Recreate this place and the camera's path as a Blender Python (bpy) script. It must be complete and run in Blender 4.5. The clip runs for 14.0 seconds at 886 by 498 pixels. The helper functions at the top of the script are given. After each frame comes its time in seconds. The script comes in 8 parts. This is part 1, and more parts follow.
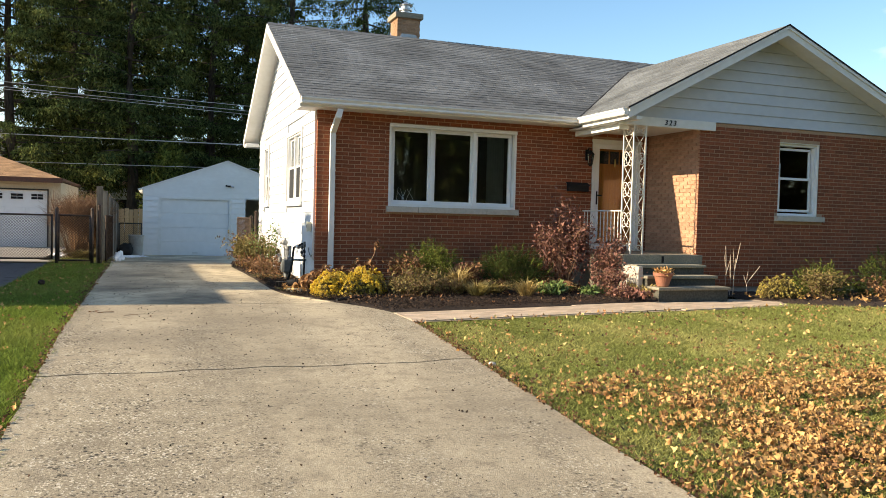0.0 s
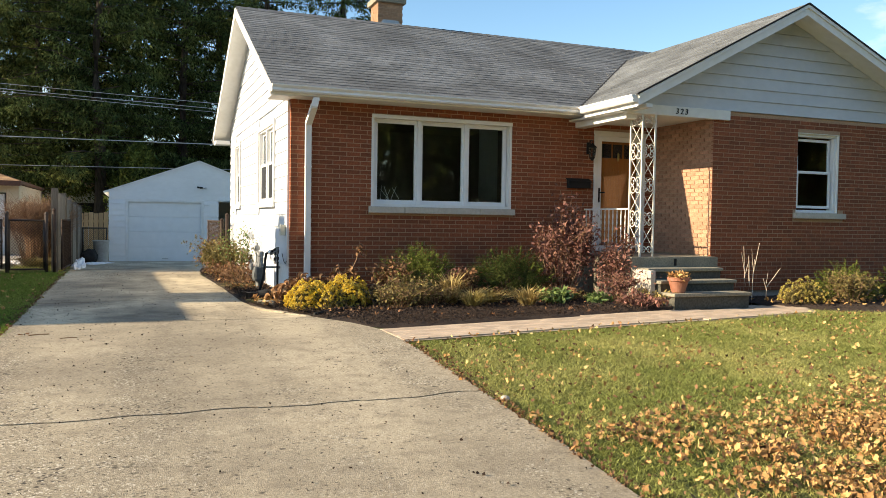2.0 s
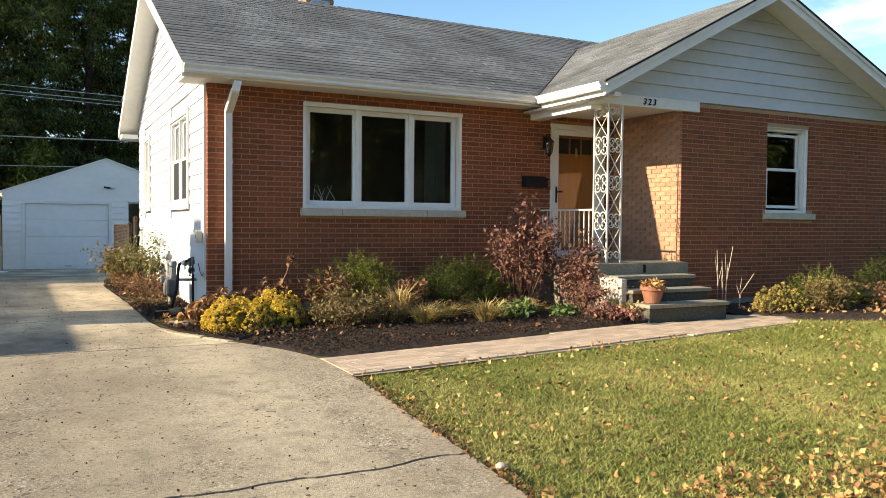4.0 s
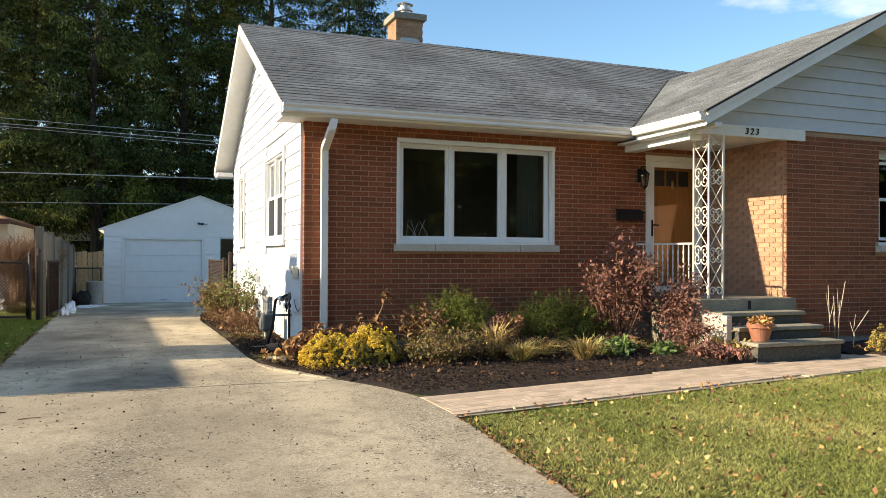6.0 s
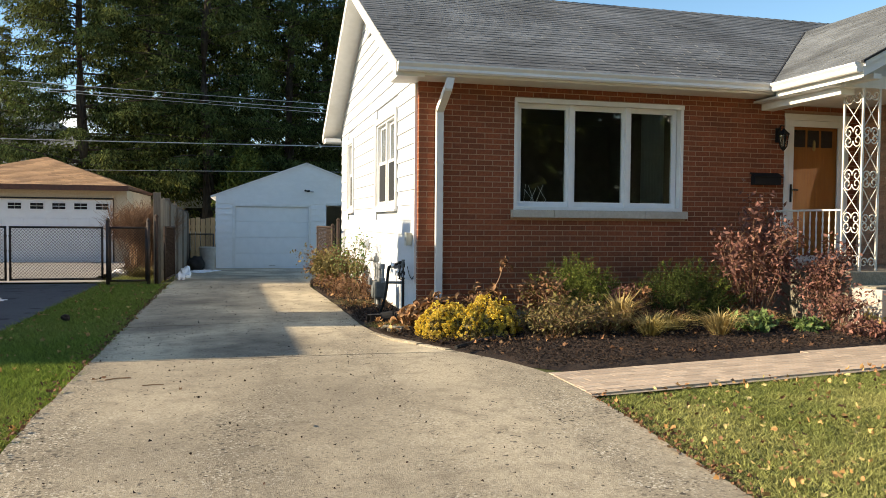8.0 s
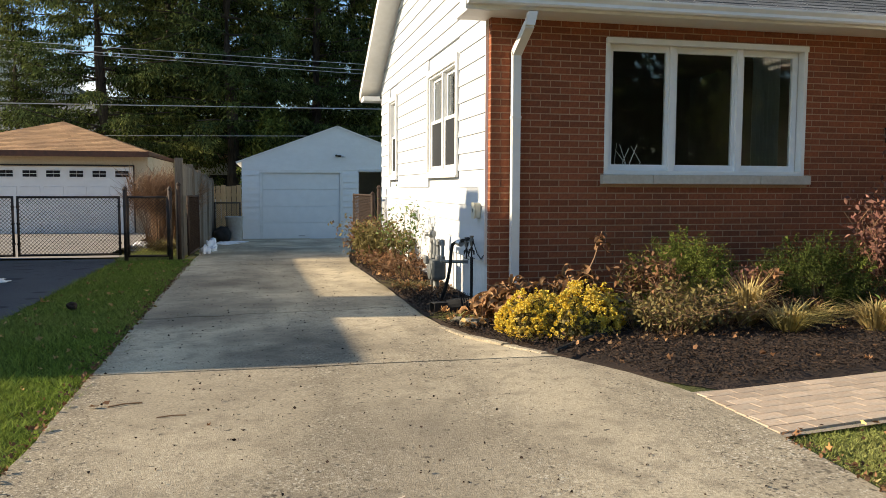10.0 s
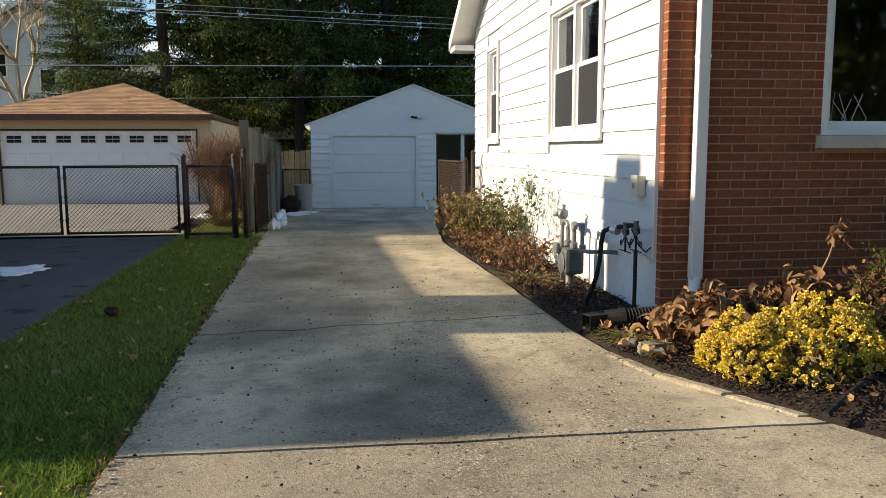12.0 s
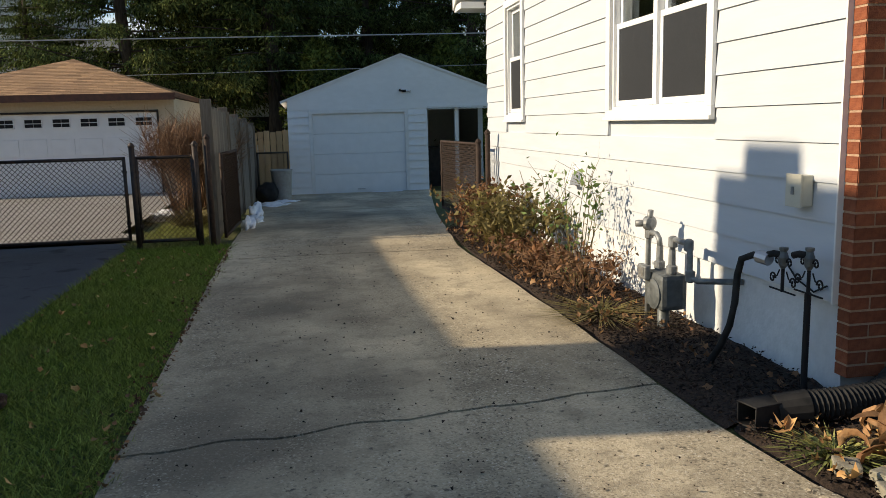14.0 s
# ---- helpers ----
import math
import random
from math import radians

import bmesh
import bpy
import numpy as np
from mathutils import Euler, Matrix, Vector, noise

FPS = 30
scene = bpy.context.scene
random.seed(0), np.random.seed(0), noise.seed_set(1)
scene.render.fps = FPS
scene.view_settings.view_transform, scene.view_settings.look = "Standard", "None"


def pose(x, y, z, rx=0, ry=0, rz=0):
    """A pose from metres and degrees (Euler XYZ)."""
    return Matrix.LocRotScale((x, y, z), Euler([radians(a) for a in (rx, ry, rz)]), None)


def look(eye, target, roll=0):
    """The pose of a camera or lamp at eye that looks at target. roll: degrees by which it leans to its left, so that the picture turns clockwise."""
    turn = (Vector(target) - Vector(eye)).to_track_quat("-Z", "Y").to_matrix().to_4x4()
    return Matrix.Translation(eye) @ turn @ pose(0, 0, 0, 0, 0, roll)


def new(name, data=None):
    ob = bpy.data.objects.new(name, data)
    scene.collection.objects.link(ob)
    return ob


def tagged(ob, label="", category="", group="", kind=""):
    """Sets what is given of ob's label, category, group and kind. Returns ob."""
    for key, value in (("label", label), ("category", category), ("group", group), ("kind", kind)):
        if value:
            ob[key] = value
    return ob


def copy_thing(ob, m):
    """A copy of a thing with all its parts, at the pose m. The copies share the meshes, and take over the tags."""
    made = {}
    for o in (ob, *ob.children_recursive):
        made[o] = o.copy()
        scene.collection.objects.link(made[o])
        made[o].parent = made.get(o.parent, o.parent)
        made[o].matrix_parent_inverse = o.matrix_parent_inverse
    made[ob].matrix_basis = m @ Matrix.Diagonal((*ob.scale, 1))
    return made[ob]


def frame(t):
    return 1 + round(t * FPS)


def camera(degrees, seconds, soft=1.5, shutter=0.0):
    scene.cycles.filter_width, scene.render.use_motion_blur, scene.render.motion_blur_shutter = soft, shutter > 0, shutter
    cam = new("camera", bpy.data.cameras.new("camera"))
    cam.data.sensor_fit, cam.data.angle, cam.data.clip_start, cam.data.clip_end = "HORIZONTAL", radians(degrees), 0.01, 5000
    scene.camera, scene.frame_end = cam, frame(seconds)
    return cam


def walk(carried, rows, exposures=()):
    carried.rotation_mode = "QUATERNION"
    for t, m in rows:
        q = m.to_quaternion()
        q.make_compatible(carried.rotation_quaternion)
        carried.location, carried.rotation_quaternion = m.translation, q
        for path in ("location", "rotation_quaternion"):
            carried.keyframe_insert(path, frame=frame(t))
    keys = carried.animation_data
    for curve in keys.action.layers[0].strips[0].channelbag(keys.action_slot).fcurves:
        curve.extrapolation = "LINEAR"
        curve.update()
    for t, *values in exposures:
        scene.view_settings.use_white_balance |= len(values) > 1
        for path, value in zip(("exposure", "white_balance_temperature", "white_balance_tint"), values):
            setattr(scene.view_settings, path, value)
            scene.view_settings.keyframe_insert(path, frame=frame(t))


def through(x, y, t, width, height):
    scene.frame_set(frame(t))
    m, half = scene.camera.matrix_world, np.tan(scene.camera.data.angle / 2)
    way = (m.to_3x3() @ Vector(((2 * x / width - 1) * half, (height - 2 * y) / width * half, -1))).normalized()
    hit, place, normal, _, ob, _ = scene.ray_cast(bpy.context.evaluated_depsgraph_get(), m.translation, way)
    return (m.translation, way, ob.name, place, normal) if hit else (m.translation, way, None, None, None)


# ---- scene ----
cam = camera(58.6, 14.0, 0.6)
PATH = [
    (0, (0.222, 0.737, 1.842), (0.913, 2.613, 1.767), 1.5),
    (0.5, (0.241, 1.01, 1.869), (0.938, 2.883, 1.793), 0.7),
    (1, (0.346, 1.318, 1.839), (1.058, 3.186, 1.767), 0.6),
    (1.5, (0.456, 1.655, 1.844), (1.178, 3.519, 1.769), 1.2),
    (2, (0.557, 2.058, 1.843), (1.294, 3.916, 1.771), 0.9),
    (2.5, (0.687, 2.494, 1.812), (1.47, 4.333, 1.741), 0.8),
    (3, (0.745, 2.945, 1.824), (1.536, 4.78, 1.744), 0.9),
    (3.5, (0.817, 3.318, 1.861), (1.711, 5.105, 1.782), 0.7),
    (3.7, (0.862, 3.434, 1.874), (1.773, 5.213, 1.798), 0.6),
    (5.8, (0.746, 3.759, 1.912), (1.633, 5.551, 1.929), 0.4),
    (6, (0.723, 3.764, 1.916), (1.456, 5.625, 1.928), 0.3),
    (6.5, (0.674, 3.817, 1.91), (1.16, 5.757, 1.912), 0.0),
    (7, (0.636, 3.87, 1.898), (1.135, 5.807, 1.86), 0.3),
    (7.2, (0.628, 3.913, 1.895), (1.131, 5.848, 1.855), 0.4),
    (9.3, (0.629, 5.363, 1.88), (1.074, 7.308, 1.743), 0.6),
    (9.5, (0.596, 5.55, 1.87), (1.013, 7.501, 1.731), 0.5),
    (10, (0.51, 6.046, 1.91), (0.953, 7.99, 1.753), 0.2),
    (10.5, (0.483, 6.554, 1.914), (0.9, 8.503, 1.742), 0.4),
    (11, (0.404, 7.119, 1.918), (0.809, 9.069, 1.736), 0.0),
    (11.5, (0.374, 7.669, 1.934), (0.728, 9.626, 1.726), -0.1),
    (12, (0.301, 8.247, 1.952), (0.589, 10.21, 1.701), -0.2),
    (12.5, (0.297, 8.839, 1.974), (0.591, 10.799, 1.708), -0.4),
    (13, (0.264, 9.359, 1.982), (0.532, 11.321, 1.696), -0.5),
    (13.5, (0.226, 9.932, 2.022), (0.53, 11.885, 1.715), -1.1),
    (14, (0.223, 10.503, 2.056), (0.559, 12.448, 1.737), -1.5),
]
EXPOSURES = [(0, 1.15, 7850, 10), (3.0, 1.18, 7800, 10), (6.5, 1.11, 7600, 10), (9.5, 0.93, 7650, 10), (12.0, 0.7, 7600, 10), (14.0, 0.37, 7400, 10)]
walk(cam, [(t, look(eye, target, roll)) for t, eye, target, roll in PATH], EXPOSURES)

# ---- world, sun ----
SUN = Vector((-1.0, 0.125, 0.43))
world = bpy.data.worlds.new("sky")
scene.world = world
world.use_nodes = True
wt = world.node_tree
wt.nodes.clear()
w_out = wt.nodes.new("ShaderNodeOutputWorld")
w_bg = wt.nodes.new("ShaderNodeBackground")
w_sky = wt.nodes.new("ShaderNodeTexSky")
w_sky.sky_type = "NISHITA"
w_sky.sun_disc = False
w_sky.sun_elevation = math.atan2(SUN.z, math.hypot(SUN.x, SUN.y))
w_sky.sun_rotation = math.atan2(SUN.x, SUN.y)
w_sky.air_density, w_sky.dust_density, w_sky.ozone_density = 1.0, 0.15, 3.0
w_co = wt.nodes.new("ShaderNodeTexCoord")
w_map = wt.nodes.new("ShaderNodeMapping")
w_map.inputs["Scale"].default_value = (2.2, 2.2, 6.0)
w_map.inputs["Location"].default_value = (0.35, 0.2, 0.1)
w_noise = wt.nodes.new("ShaderNodeTexNoise")
w_noise.inputs["Scale"].default_value = 1.6
w_noise.inputs["Detail"].default_value = 7
w_noise.inputs["Roughness"].default_value = 0.55
w_ramp = wt.nodes.new("ShaderNodeValToRGB")
w_ramp.color_ramp.elements[0].position, w_ramp.color_ramp.elements[1].position = 0.56, 0.76
w_mix = wt.nodes.new("ShaderNodeMix")
w_mix.data_type = "RGBA"
w_mix.inputs["B"].default_value = (6.2, 6.3, 6.6, 1)
wt.links.new(w_co.outputs["Generated"], w_map.inputs["Vector"])
wt.links.new(w_map.outputs["Vector"], w_noise.inputs["Vector"])
wt.links.new(w_noise.outputs["Fac"], w_ramp.inputs["Fac"])
wt.links.new(w_ramp.outputs["Color"], w_mix.inputs["Factor"])
w_sat = wt.nodes.new("ShaderNodeHueSaturation")
w_sat.inputs["Saturation"].default_value = 1.15
wt.links.new(w_sky.outputs["Color"], w_sat.inputs["Color"])
wt.links.new(w_sat.outputs["Color"], w_mix.inputs["A"])
wt.links.new(w_mix.outputs["Result"], w_bg.inputs["Color"])
w_bg.inputs["Strength"].default_value = 0.12
wt.links.new(w_bg.outputs["Background"], w_out.inputs["Surface"])

sun = new("sun", bpy.data.lights.new("sun", "SUN"))
sun.data.energy, sun.data.angle, sun.data.color = 4.6, radians(0.55), (1.0, 0.89, 0.72)
sun.matrix_world = look(SUN * 60, (0, 0, 0))


# ---- materials ----
def socket_mix(nt, fac, a, b, mode="MIX"):
    n = nt.nodes.new("ShaderNodeMix")
    n.data_type, n.blend_type = "RGBA", mode
    for key, v in (("Factor", fac), ("A", a), ("B", b)):
        if isinstance(v, (int, float)):
            n.inputs[key].default_value = v
        elif isinstance(v, tuple):
            n.inputs[key].default_value = (*v, 1)
        else:
            nt.links.new(v, n.inputs[key])
    return n.outputs["Result"]


def socket_value(nt, src, lo, hi):
    r = nt.nodes.new("ShaderNodeMapRange")
    r.inputs["To Min"].default_value, r.inputs["To Max"].default_value = lo, hi
    nt.links.new(src, r.inputs["Value"])
    return r.outputs["Result"]


def mat(name, a, b, rough=0.8, grain=40, wear=1.5, wear_color=None, wear_amount=0.5, bump=0.3, bump_grain=80, metal=0.0, rnd="", rnd_range=(0.75, 1.25), stretch=(1, 1, 1), spots=None, spec=0.4, through=0.0, grit=False):
    """a, b: colours mixed by a fine noise; wear_color laid over in large stains; rnd: object or island; spots: (colour, scale, threshold)."""
    m = bpy.data.materials.new(name)
    m.use_nodes = True
    nt = m.node_tree
    bs = nt.nodes["Principled BSDF"]
    co = nt.nodes.new("ShaderNodeTexCoord")
    mp = nt.nodes.new("ShaderNodeMapping")
    mp.inputs["Scale"].default_value = stretch
    nt.links.new(co.outputs["Object"], mp.inputs["Vector"])

    def noise_fac(scale, detail=5, lo=0.35, hi=0.65, src=None):
        n = nt.nodes.new("ShaderNodeTexNoise")
        n.inputs["Scale"].default_value, n.inputs["Detail"].default_value = scale, detail
        nt.links.new(src or mp.outputs["Vector"], n.inputs["Vector"])
        r = nt.nodes.new("ShaderNodeMapRange")
        r.inputs["From Min"].default_value, r.inputs["From Max"].default_value = lo, hi
        nt.links.new(n.outputs["Fac"], r.inputs["Value"])
        return r.outputs["Result"], n.outputs["Fac"]

    fine, raw = noise_fac(grain)
    col = socket_mix(nt, fine, a, b)
    if wear_color:
        big, _ = noise_fac(wear, 6, 0.42, 0.7)
        k = nt.nodes.new("ShaderNodeMath")
        k.operation = "MULTIPLY"
        k.inputs[1].default_value = wear_amount
        nt.links.new(big, k.inputs[0])
        col = socket_mix(nt, k.outputs[0], col, wear_color)
    if spots:
        sp, _ = noise_fac(spots[1], 3, spots[2], spots[2] + 0.05)
        col = socket_mix(nt, sp, col, spots[0])
    if grit:
        # exposed aggregate where wheels wore the surface, brown blotches and long streaks
        vo = nt.nodes.new("ShaderNodeTexVoronoi")
        vo.inputs["Scale"].default_value = 105
        nt.links.new(mp.outputs["Vector"], vo.inputs["Vector"])
        sep = nt.nodes.new("ShaderNodeSeparateColor")
        nt.links.new(vo.outputs["Color"], sep.inputs["Color"])
        st = nt.nodes.new("ShaderNodeMapping")
        st.inputs["Scale"].default_value = (1.2, 0.22, 1)
        nt.links.new(co.outputs["Object"], st.inputs["Vector"])
        sk, _ = noise_fac(1.1, 6, 0.45, 0.62, st.outputs["Vector"])

        def gain(src, f):
            k = nt.nodes.new("ShaderNodeMath")
            k.operation = "MULTIPLY"
            k.inputs[1].default_value = f
            nt.links.new(src, k.inputs[0])
            return k.outputs[0]

        def both(p, q):
            k = nt.nodes.new("ShaderNodeMath")
            k.operation = "MULTIPLY"
            nt.links.new(p, k.inputs[0])
            nt.links.new(q, k.inputs[1])
            return k.outputs[0]

        def above(src, lo, hi):
            r = nt.nodes.new("ShaderNodeMapRange")
            r.inputs["From Min"].default_value, r.inputs["From Max"].default_value = lo, hi
            nt.links.new(src, r.inputs["Value"])
            return r.outputs["Result"]

        col = socket_mix(nt, gain(sk, 0.5), col, (0.20, 0.165, 0.115))
        worn = socket_value(nt, sk, 0.25, 1.0)
        dark = above(sep.outputs["Red"], 0.72, 0.8)
        pale = above(sep.outputs["Green"], 0.8, 0.88)
        col = socket_mix(nt, gain(both(dark, worn), 0.5), col, (0.10, 0.085, 0.06))
        col = socket_mix(nt, gain(both(pale, worn), 0.5), col, (0.62, 0.54, 0.40))
        # open pits, sparse and uneven, and pale chips of stone between them
        for scale, thr, size, tone, amount in ((19, 0.80, 0.36, (0.03, 0.026, 0.02), 0.9), (38, 0.66, 0.42, (0.045, 0.038, 0.03), 0.9), (55, 0.72, 0.5, (0.74, 0.68, 0.56), 0.75)):
            pv = nt.nodes.new("ShaderNodeTexVoronoi")
            pv.inputs["Scale"].default_value = scale
            wob = nt.nodes.new("ShaderNodeTexNoise")
            wob.inputs["Scale"].default_value = scale * 1.6
            nt.links.new(co.outputs["Object"], wob.inputs["Vector"])
            nt.links.new(socket_mix(nt, 0.025, co.outputs["Object"], wob.outputs["Color"], "ADD"), pv.inputs["Vector"])
            ps = nt.nodes.new("ShaderNodeSeparateColor")
            nt.links.new(pv.outputs["Color"], ps.inputs["Color"])
            hole = above(pv.outputs["Distance"], size, size * 0.6)
            col = socket_mix(nt, gain(both(both(above(ps.outputs["Blue"], thr, thr + 0.02), hole), worn), amount), col, tone)
        # old drip stains, ragged at their rims
        ex = nt.nodes.new("ShaderNodeSeparateXYZ")
        nt.links.new(co.outputs["Object"], ex.inputs["Vector"])
        rag, _ = noise_fac(3.0, 6, 0.3, 0.7)
        for sx_, sy_, rx_, ry_, amount in ((0.72, 12.45, 0.95, 0.95, 0.95), (0.3, 14.75, 0.75, 0.6, 0.35), (0.9, 8.6, 0.95, 3.4, 0.42), (1.35, 4.6, 0.7, 2.6, 0.3), (0.1, 3.2, 0.5, 2.4, 0.25)):
            terms = []
            for out_, c_, r_ in ((ex.outputs["X"], sx_, rx_), (ex.outputs["Y"], sy_, ry_)):
                a_ = nt.nodes.new("ShaderNodeMath")
                a_.operation = "SUBTRACT"
                a_.inputs[1].default_value = c_
                nt.links.new(out_, a_.inputs[0])
                d_ = gain(a_.outputs[0], 1 / r_)
                terms.append(both(d_, d_))
            sm = nt.nodes.new("ShaderNodeMath")
            nt.links.new(terms[0], sm.inputs[0])
            nt.links.new(terms[1], sm.inputs[1])
            disc = above(sm.outputs[0], 1.0, 0.0)
            col = socket_mix(nt, gain(both(disc, socket_value(nt, rag, 0.35, 1.0)), amount), col, (0.075, 0.062, 0.047))
        md, _ = noise_fac(7, 6, 0.5, 0.7)
        col = socket_mix(nt, gain(md, 0.45), col, (0.17, 0.14, 0.10))
    if rnd:
        if rnd == "object":
            src = nt.nodes.new("ShaderNodeObjectInfo").outputs["Random"]
        else:
            src = nt.nodes.new("ShaderNodeNewGeometry").outputs["Random Per Island"]
        r = nt.nodes.new("ShaderNodeMapRange")
        r.inputs["To Min"].default_value, r.inputs["To Max"].default_value = rnd_range
        nt.links.new(src, r.inputs["Value"])
        h = nt.nodes.new("ShaderNodeHueSaturation")
        nt.links.new(r.outputs["Result"], h.inputs["Value"])
        nt.links.new(col, h.inputs["Color"])
        col = h.outputs["Color"]
    nt.links.new(col, bs.inputs["Base Color"])
    rr = nt.nodes.new("ShaderNodeMapRange")
    rr.inputs["To Min"].default_value, rr.inputs["To Max"].default_value = max(0.03, rough - 0.1), min(1, rough + 0.1)
    nt.links.new(raw, rr.inputs["Value"])
    nt.links.new(rr.outputs["Result"], bs.inputs["Roughness"])
    bs.inputs["Metallic"].default_value = metal
    bs.inputs["Specular IOR Level"].default_value = spec
    if bump:
        _, braw = noise_fac(bump_grain, 4)
        bn = nt.nodes.new("ShaderNodeBump")
        bn.inputs["Strength"].default_value, bn.inputs["Distance"].default_value = bump, 0.01
        nt.links.new(braw, bn.inputs["Height"])
        nt.links.new(bn.outputs["Normal"], bs.inputs["Normal"])
    if through:
        tr = nt.nodes.new("ShaderNodeBsdfTranslucent")
        nt.links.new(col, tr.inputs["Color"])
        mx = nt.nodes.new("ShaderNodeMixShader")
        mx.inputs["Fac"].default_value = through
        out = nt.nodes["Material Output"]
        nt.links.new(bs.outputs["BSDF"], mx.inputs[1])
        nt.links.new(tr.outputs["BSDF"], mx.inputs[2])
        nt.links.new(mx.outputs["Shader"], out.inputs["Surface"])
    return m


def glass(name, tint=(0.9, 0.95, 0.95)):
    m = bpy.data.materials.new(name)
    m.use_nodes = True
    bs = m.node_tree.nodes["Principled BSDF"]
    bs.inputs["Base Color"].default_value = (*tint, 1)
    bs.inputs["Roughness"].default_value = 0.02
    bs.inputs["Transmission Weight"].default_value = 1.0
    bs.inputs["IOR"].default_value = 1.45
    return m


M_BRICK = mat("brick_red", (0.215, 0.056, 0.024), (0.305, 0.092, 0.040), 0.88, 30, 2.2, (0.125, 0.045, 0.027), 0.35, 0.5, 120, rnd="object", rnd_range=(0.8, 1.2))
M_BRICK_I = mat("brick_red_joined", (0.215, 0.056, 0.024), (0.305, 0.092, 0.040), 0.88, 30, 2.2, (0.125, 0.045, 0.027), 0.35, 0.5, 120, rnd="island", rnd_range=(0.8, 1.2))
# Red brick paled to carry the sun glare on the porch-side wall.
M_BRICK_SUN = mat("brick_sunlit", (0.39, 0.205, 0.13), (0.51, 0.295, 0.195), 0.88, 30, 2.2, (0.31, 0.17, 0.11), 0.35, 0.5, 120, rnd="object", rnd_range=(0.85, 1.18))
M_BRICK_TAN = mat("brick_tan", (0.33, 0.19, 0.11), (0.42, 0.26, 0.16), 0.9, 30, 2.2, (0.2, 0.13, 0.09), 0.4, 0.5, 120, rnd="object", rnd_range=(0.75, 1.2))
M_MORTAR = mat("mortar", (0.40, 0.26, 0.17), (0.50, 0.335, 0.225), 0.95, 50, 3, (0.36, 0.22, 0.15), 0.5, 0.6, 150)
M_SIDING = mat("white_siding", (0.535, 0.565, 0.60), (0.585, 0.61, 0.64), 0.6, 6, 0.9, (0.50, 0.52, 0.545), 0.4, 0.12, 25, stretch=(1, 0.3, 2))
M_TRIM = mat("white_trim", (0.78, 0.775, 0.75), (0.83, 0.825, 0.805), 0.5, 9, 1.3, (0.62, 0.6, 0.55), 0.3, 0.12, 40)
M_VINYL = mat("white_vinyl", (0.8, 0.81, 0.81), (0.84, 0.84, 0.84), 0.35, 12, 2.0, (0.72, 0.73, 0.72), 0.3, 0.05, 40)
M_STONE = mat("limestone_sill", (0.50, 0.45, 0.38), (0.58, 0.53, 0.46), 0.85, 25, 3, (0.38, 0.34, 0.29), 0.5, 0.3, 90)
M_ROOF = mat("asphalt_shingle", (0.12, 0.132, 0.14), (0.20, 0.215, 0.225), 0.95, 55, 0.7, (0.06, 0.064, 0.067), 0.75, 0.7, 220, rnd="island", rnd_range=(0.8, 1.2))
M_ROOF_TAN = mat("tan_shingle", (0.36, 0.20, 0.10), (0.50, 0.30, 0.155), 0.95, 45, 1.0, (0.27, 0.15, 0.09), 0.4, 0.6, 200, rnd="island", rnd_range=(0.75, 1.25))
M_FOUND = mat("painted_foundation", (0.66, 0.67, 0.67), (0.74, 0.75, 0.75), 0.8, 14, 1.4, (0.5, 0.5, 0.49), 0.5, 0.35, 40)
M_FOUND_GREY = mat("concrete_foundation", (0.27, 0.25, 0.22), (0.34, 0.31, 0.28), 0.92, 18, 1.4, (0.18, 0.16, 0.14), 0.5, 0.4, 60)
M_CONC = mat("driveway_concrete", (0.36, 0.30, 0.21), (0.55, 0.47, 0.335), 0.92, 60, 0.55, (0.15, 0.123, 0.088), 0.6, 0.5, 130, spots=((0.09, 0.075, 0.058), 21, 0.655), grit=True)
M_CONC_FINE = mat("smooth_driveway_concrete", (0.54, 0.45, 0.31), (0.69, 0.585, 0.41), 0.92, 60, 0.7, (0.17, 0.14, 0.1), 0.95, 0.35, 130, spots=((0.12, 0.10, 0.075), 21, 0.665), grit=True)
M_STEP = mat("step_concrete", (0.22, 0.20, 0.15), (0.33, 0.30, 0.23), 0.9, 40, 2.0, (0.15, 0.14, 0.11), 0.5, 0.4, 120)
M_PAVER = mat("clay_paver", (0.46, 0.335, 0.235), (0.57, 0.44, 0.325), 0.9, 40, 5.0, (0.42, 0.37, 0.30), 0.7, 0.4, 110, rnd="object", rnd_range=(0.82, 1.14))
M_PAVER_I = mat("clay_paver_joined", (0.46, 0.335, 0.235), (0.57, 0.44, 0.325), 0.9, 40, 5.0, (0.42, 0.37, 0.30), 0.7, 0.4, 110, rnd="island", rnd_range=(0.82, 1.14))
M_SAND = mat("joint_sand", (0.30, 0.24, 0.18), (0.38, 0.31, 0.24), 0.95, 80, 2, None, 0, 0.4, 120)
M_ASPH = mat("dark_asphalt", (0.045, 0.046, 0.052), (0.08, 0.08, 0.088), 0.85, 120, 0.8, (0.11, 0.11, 0.112), 0.5, 0.5, 200, spots=((0.03, 0.03, 0.032), 3.0, 0.6))
M_SOIL = mat("lawn_soil", (0.04, 0.05, 0.014), (0.10, 0.11, 0.03), 0.98, 90, 0.6, (0.16, 0.145, 0.055), 0.5, 0.9, 60)
M_MULCH = mat("dark_mulch", (0.026, 0.016, 0.012), (0.065, 0.042, 0.03), 0.98, 45, 2.0, (0.02, 0.014, 0.01), 0.5, 1.0, 60)
M_CHIP = mat("mulch_chip", (0.024, 0.014, 0.01), (0.062, 0.037, 0.025), 0.95, 30, 2, None, 0, 0.2, 60, rnd="island", rnd_range=(0.25, 1.35))
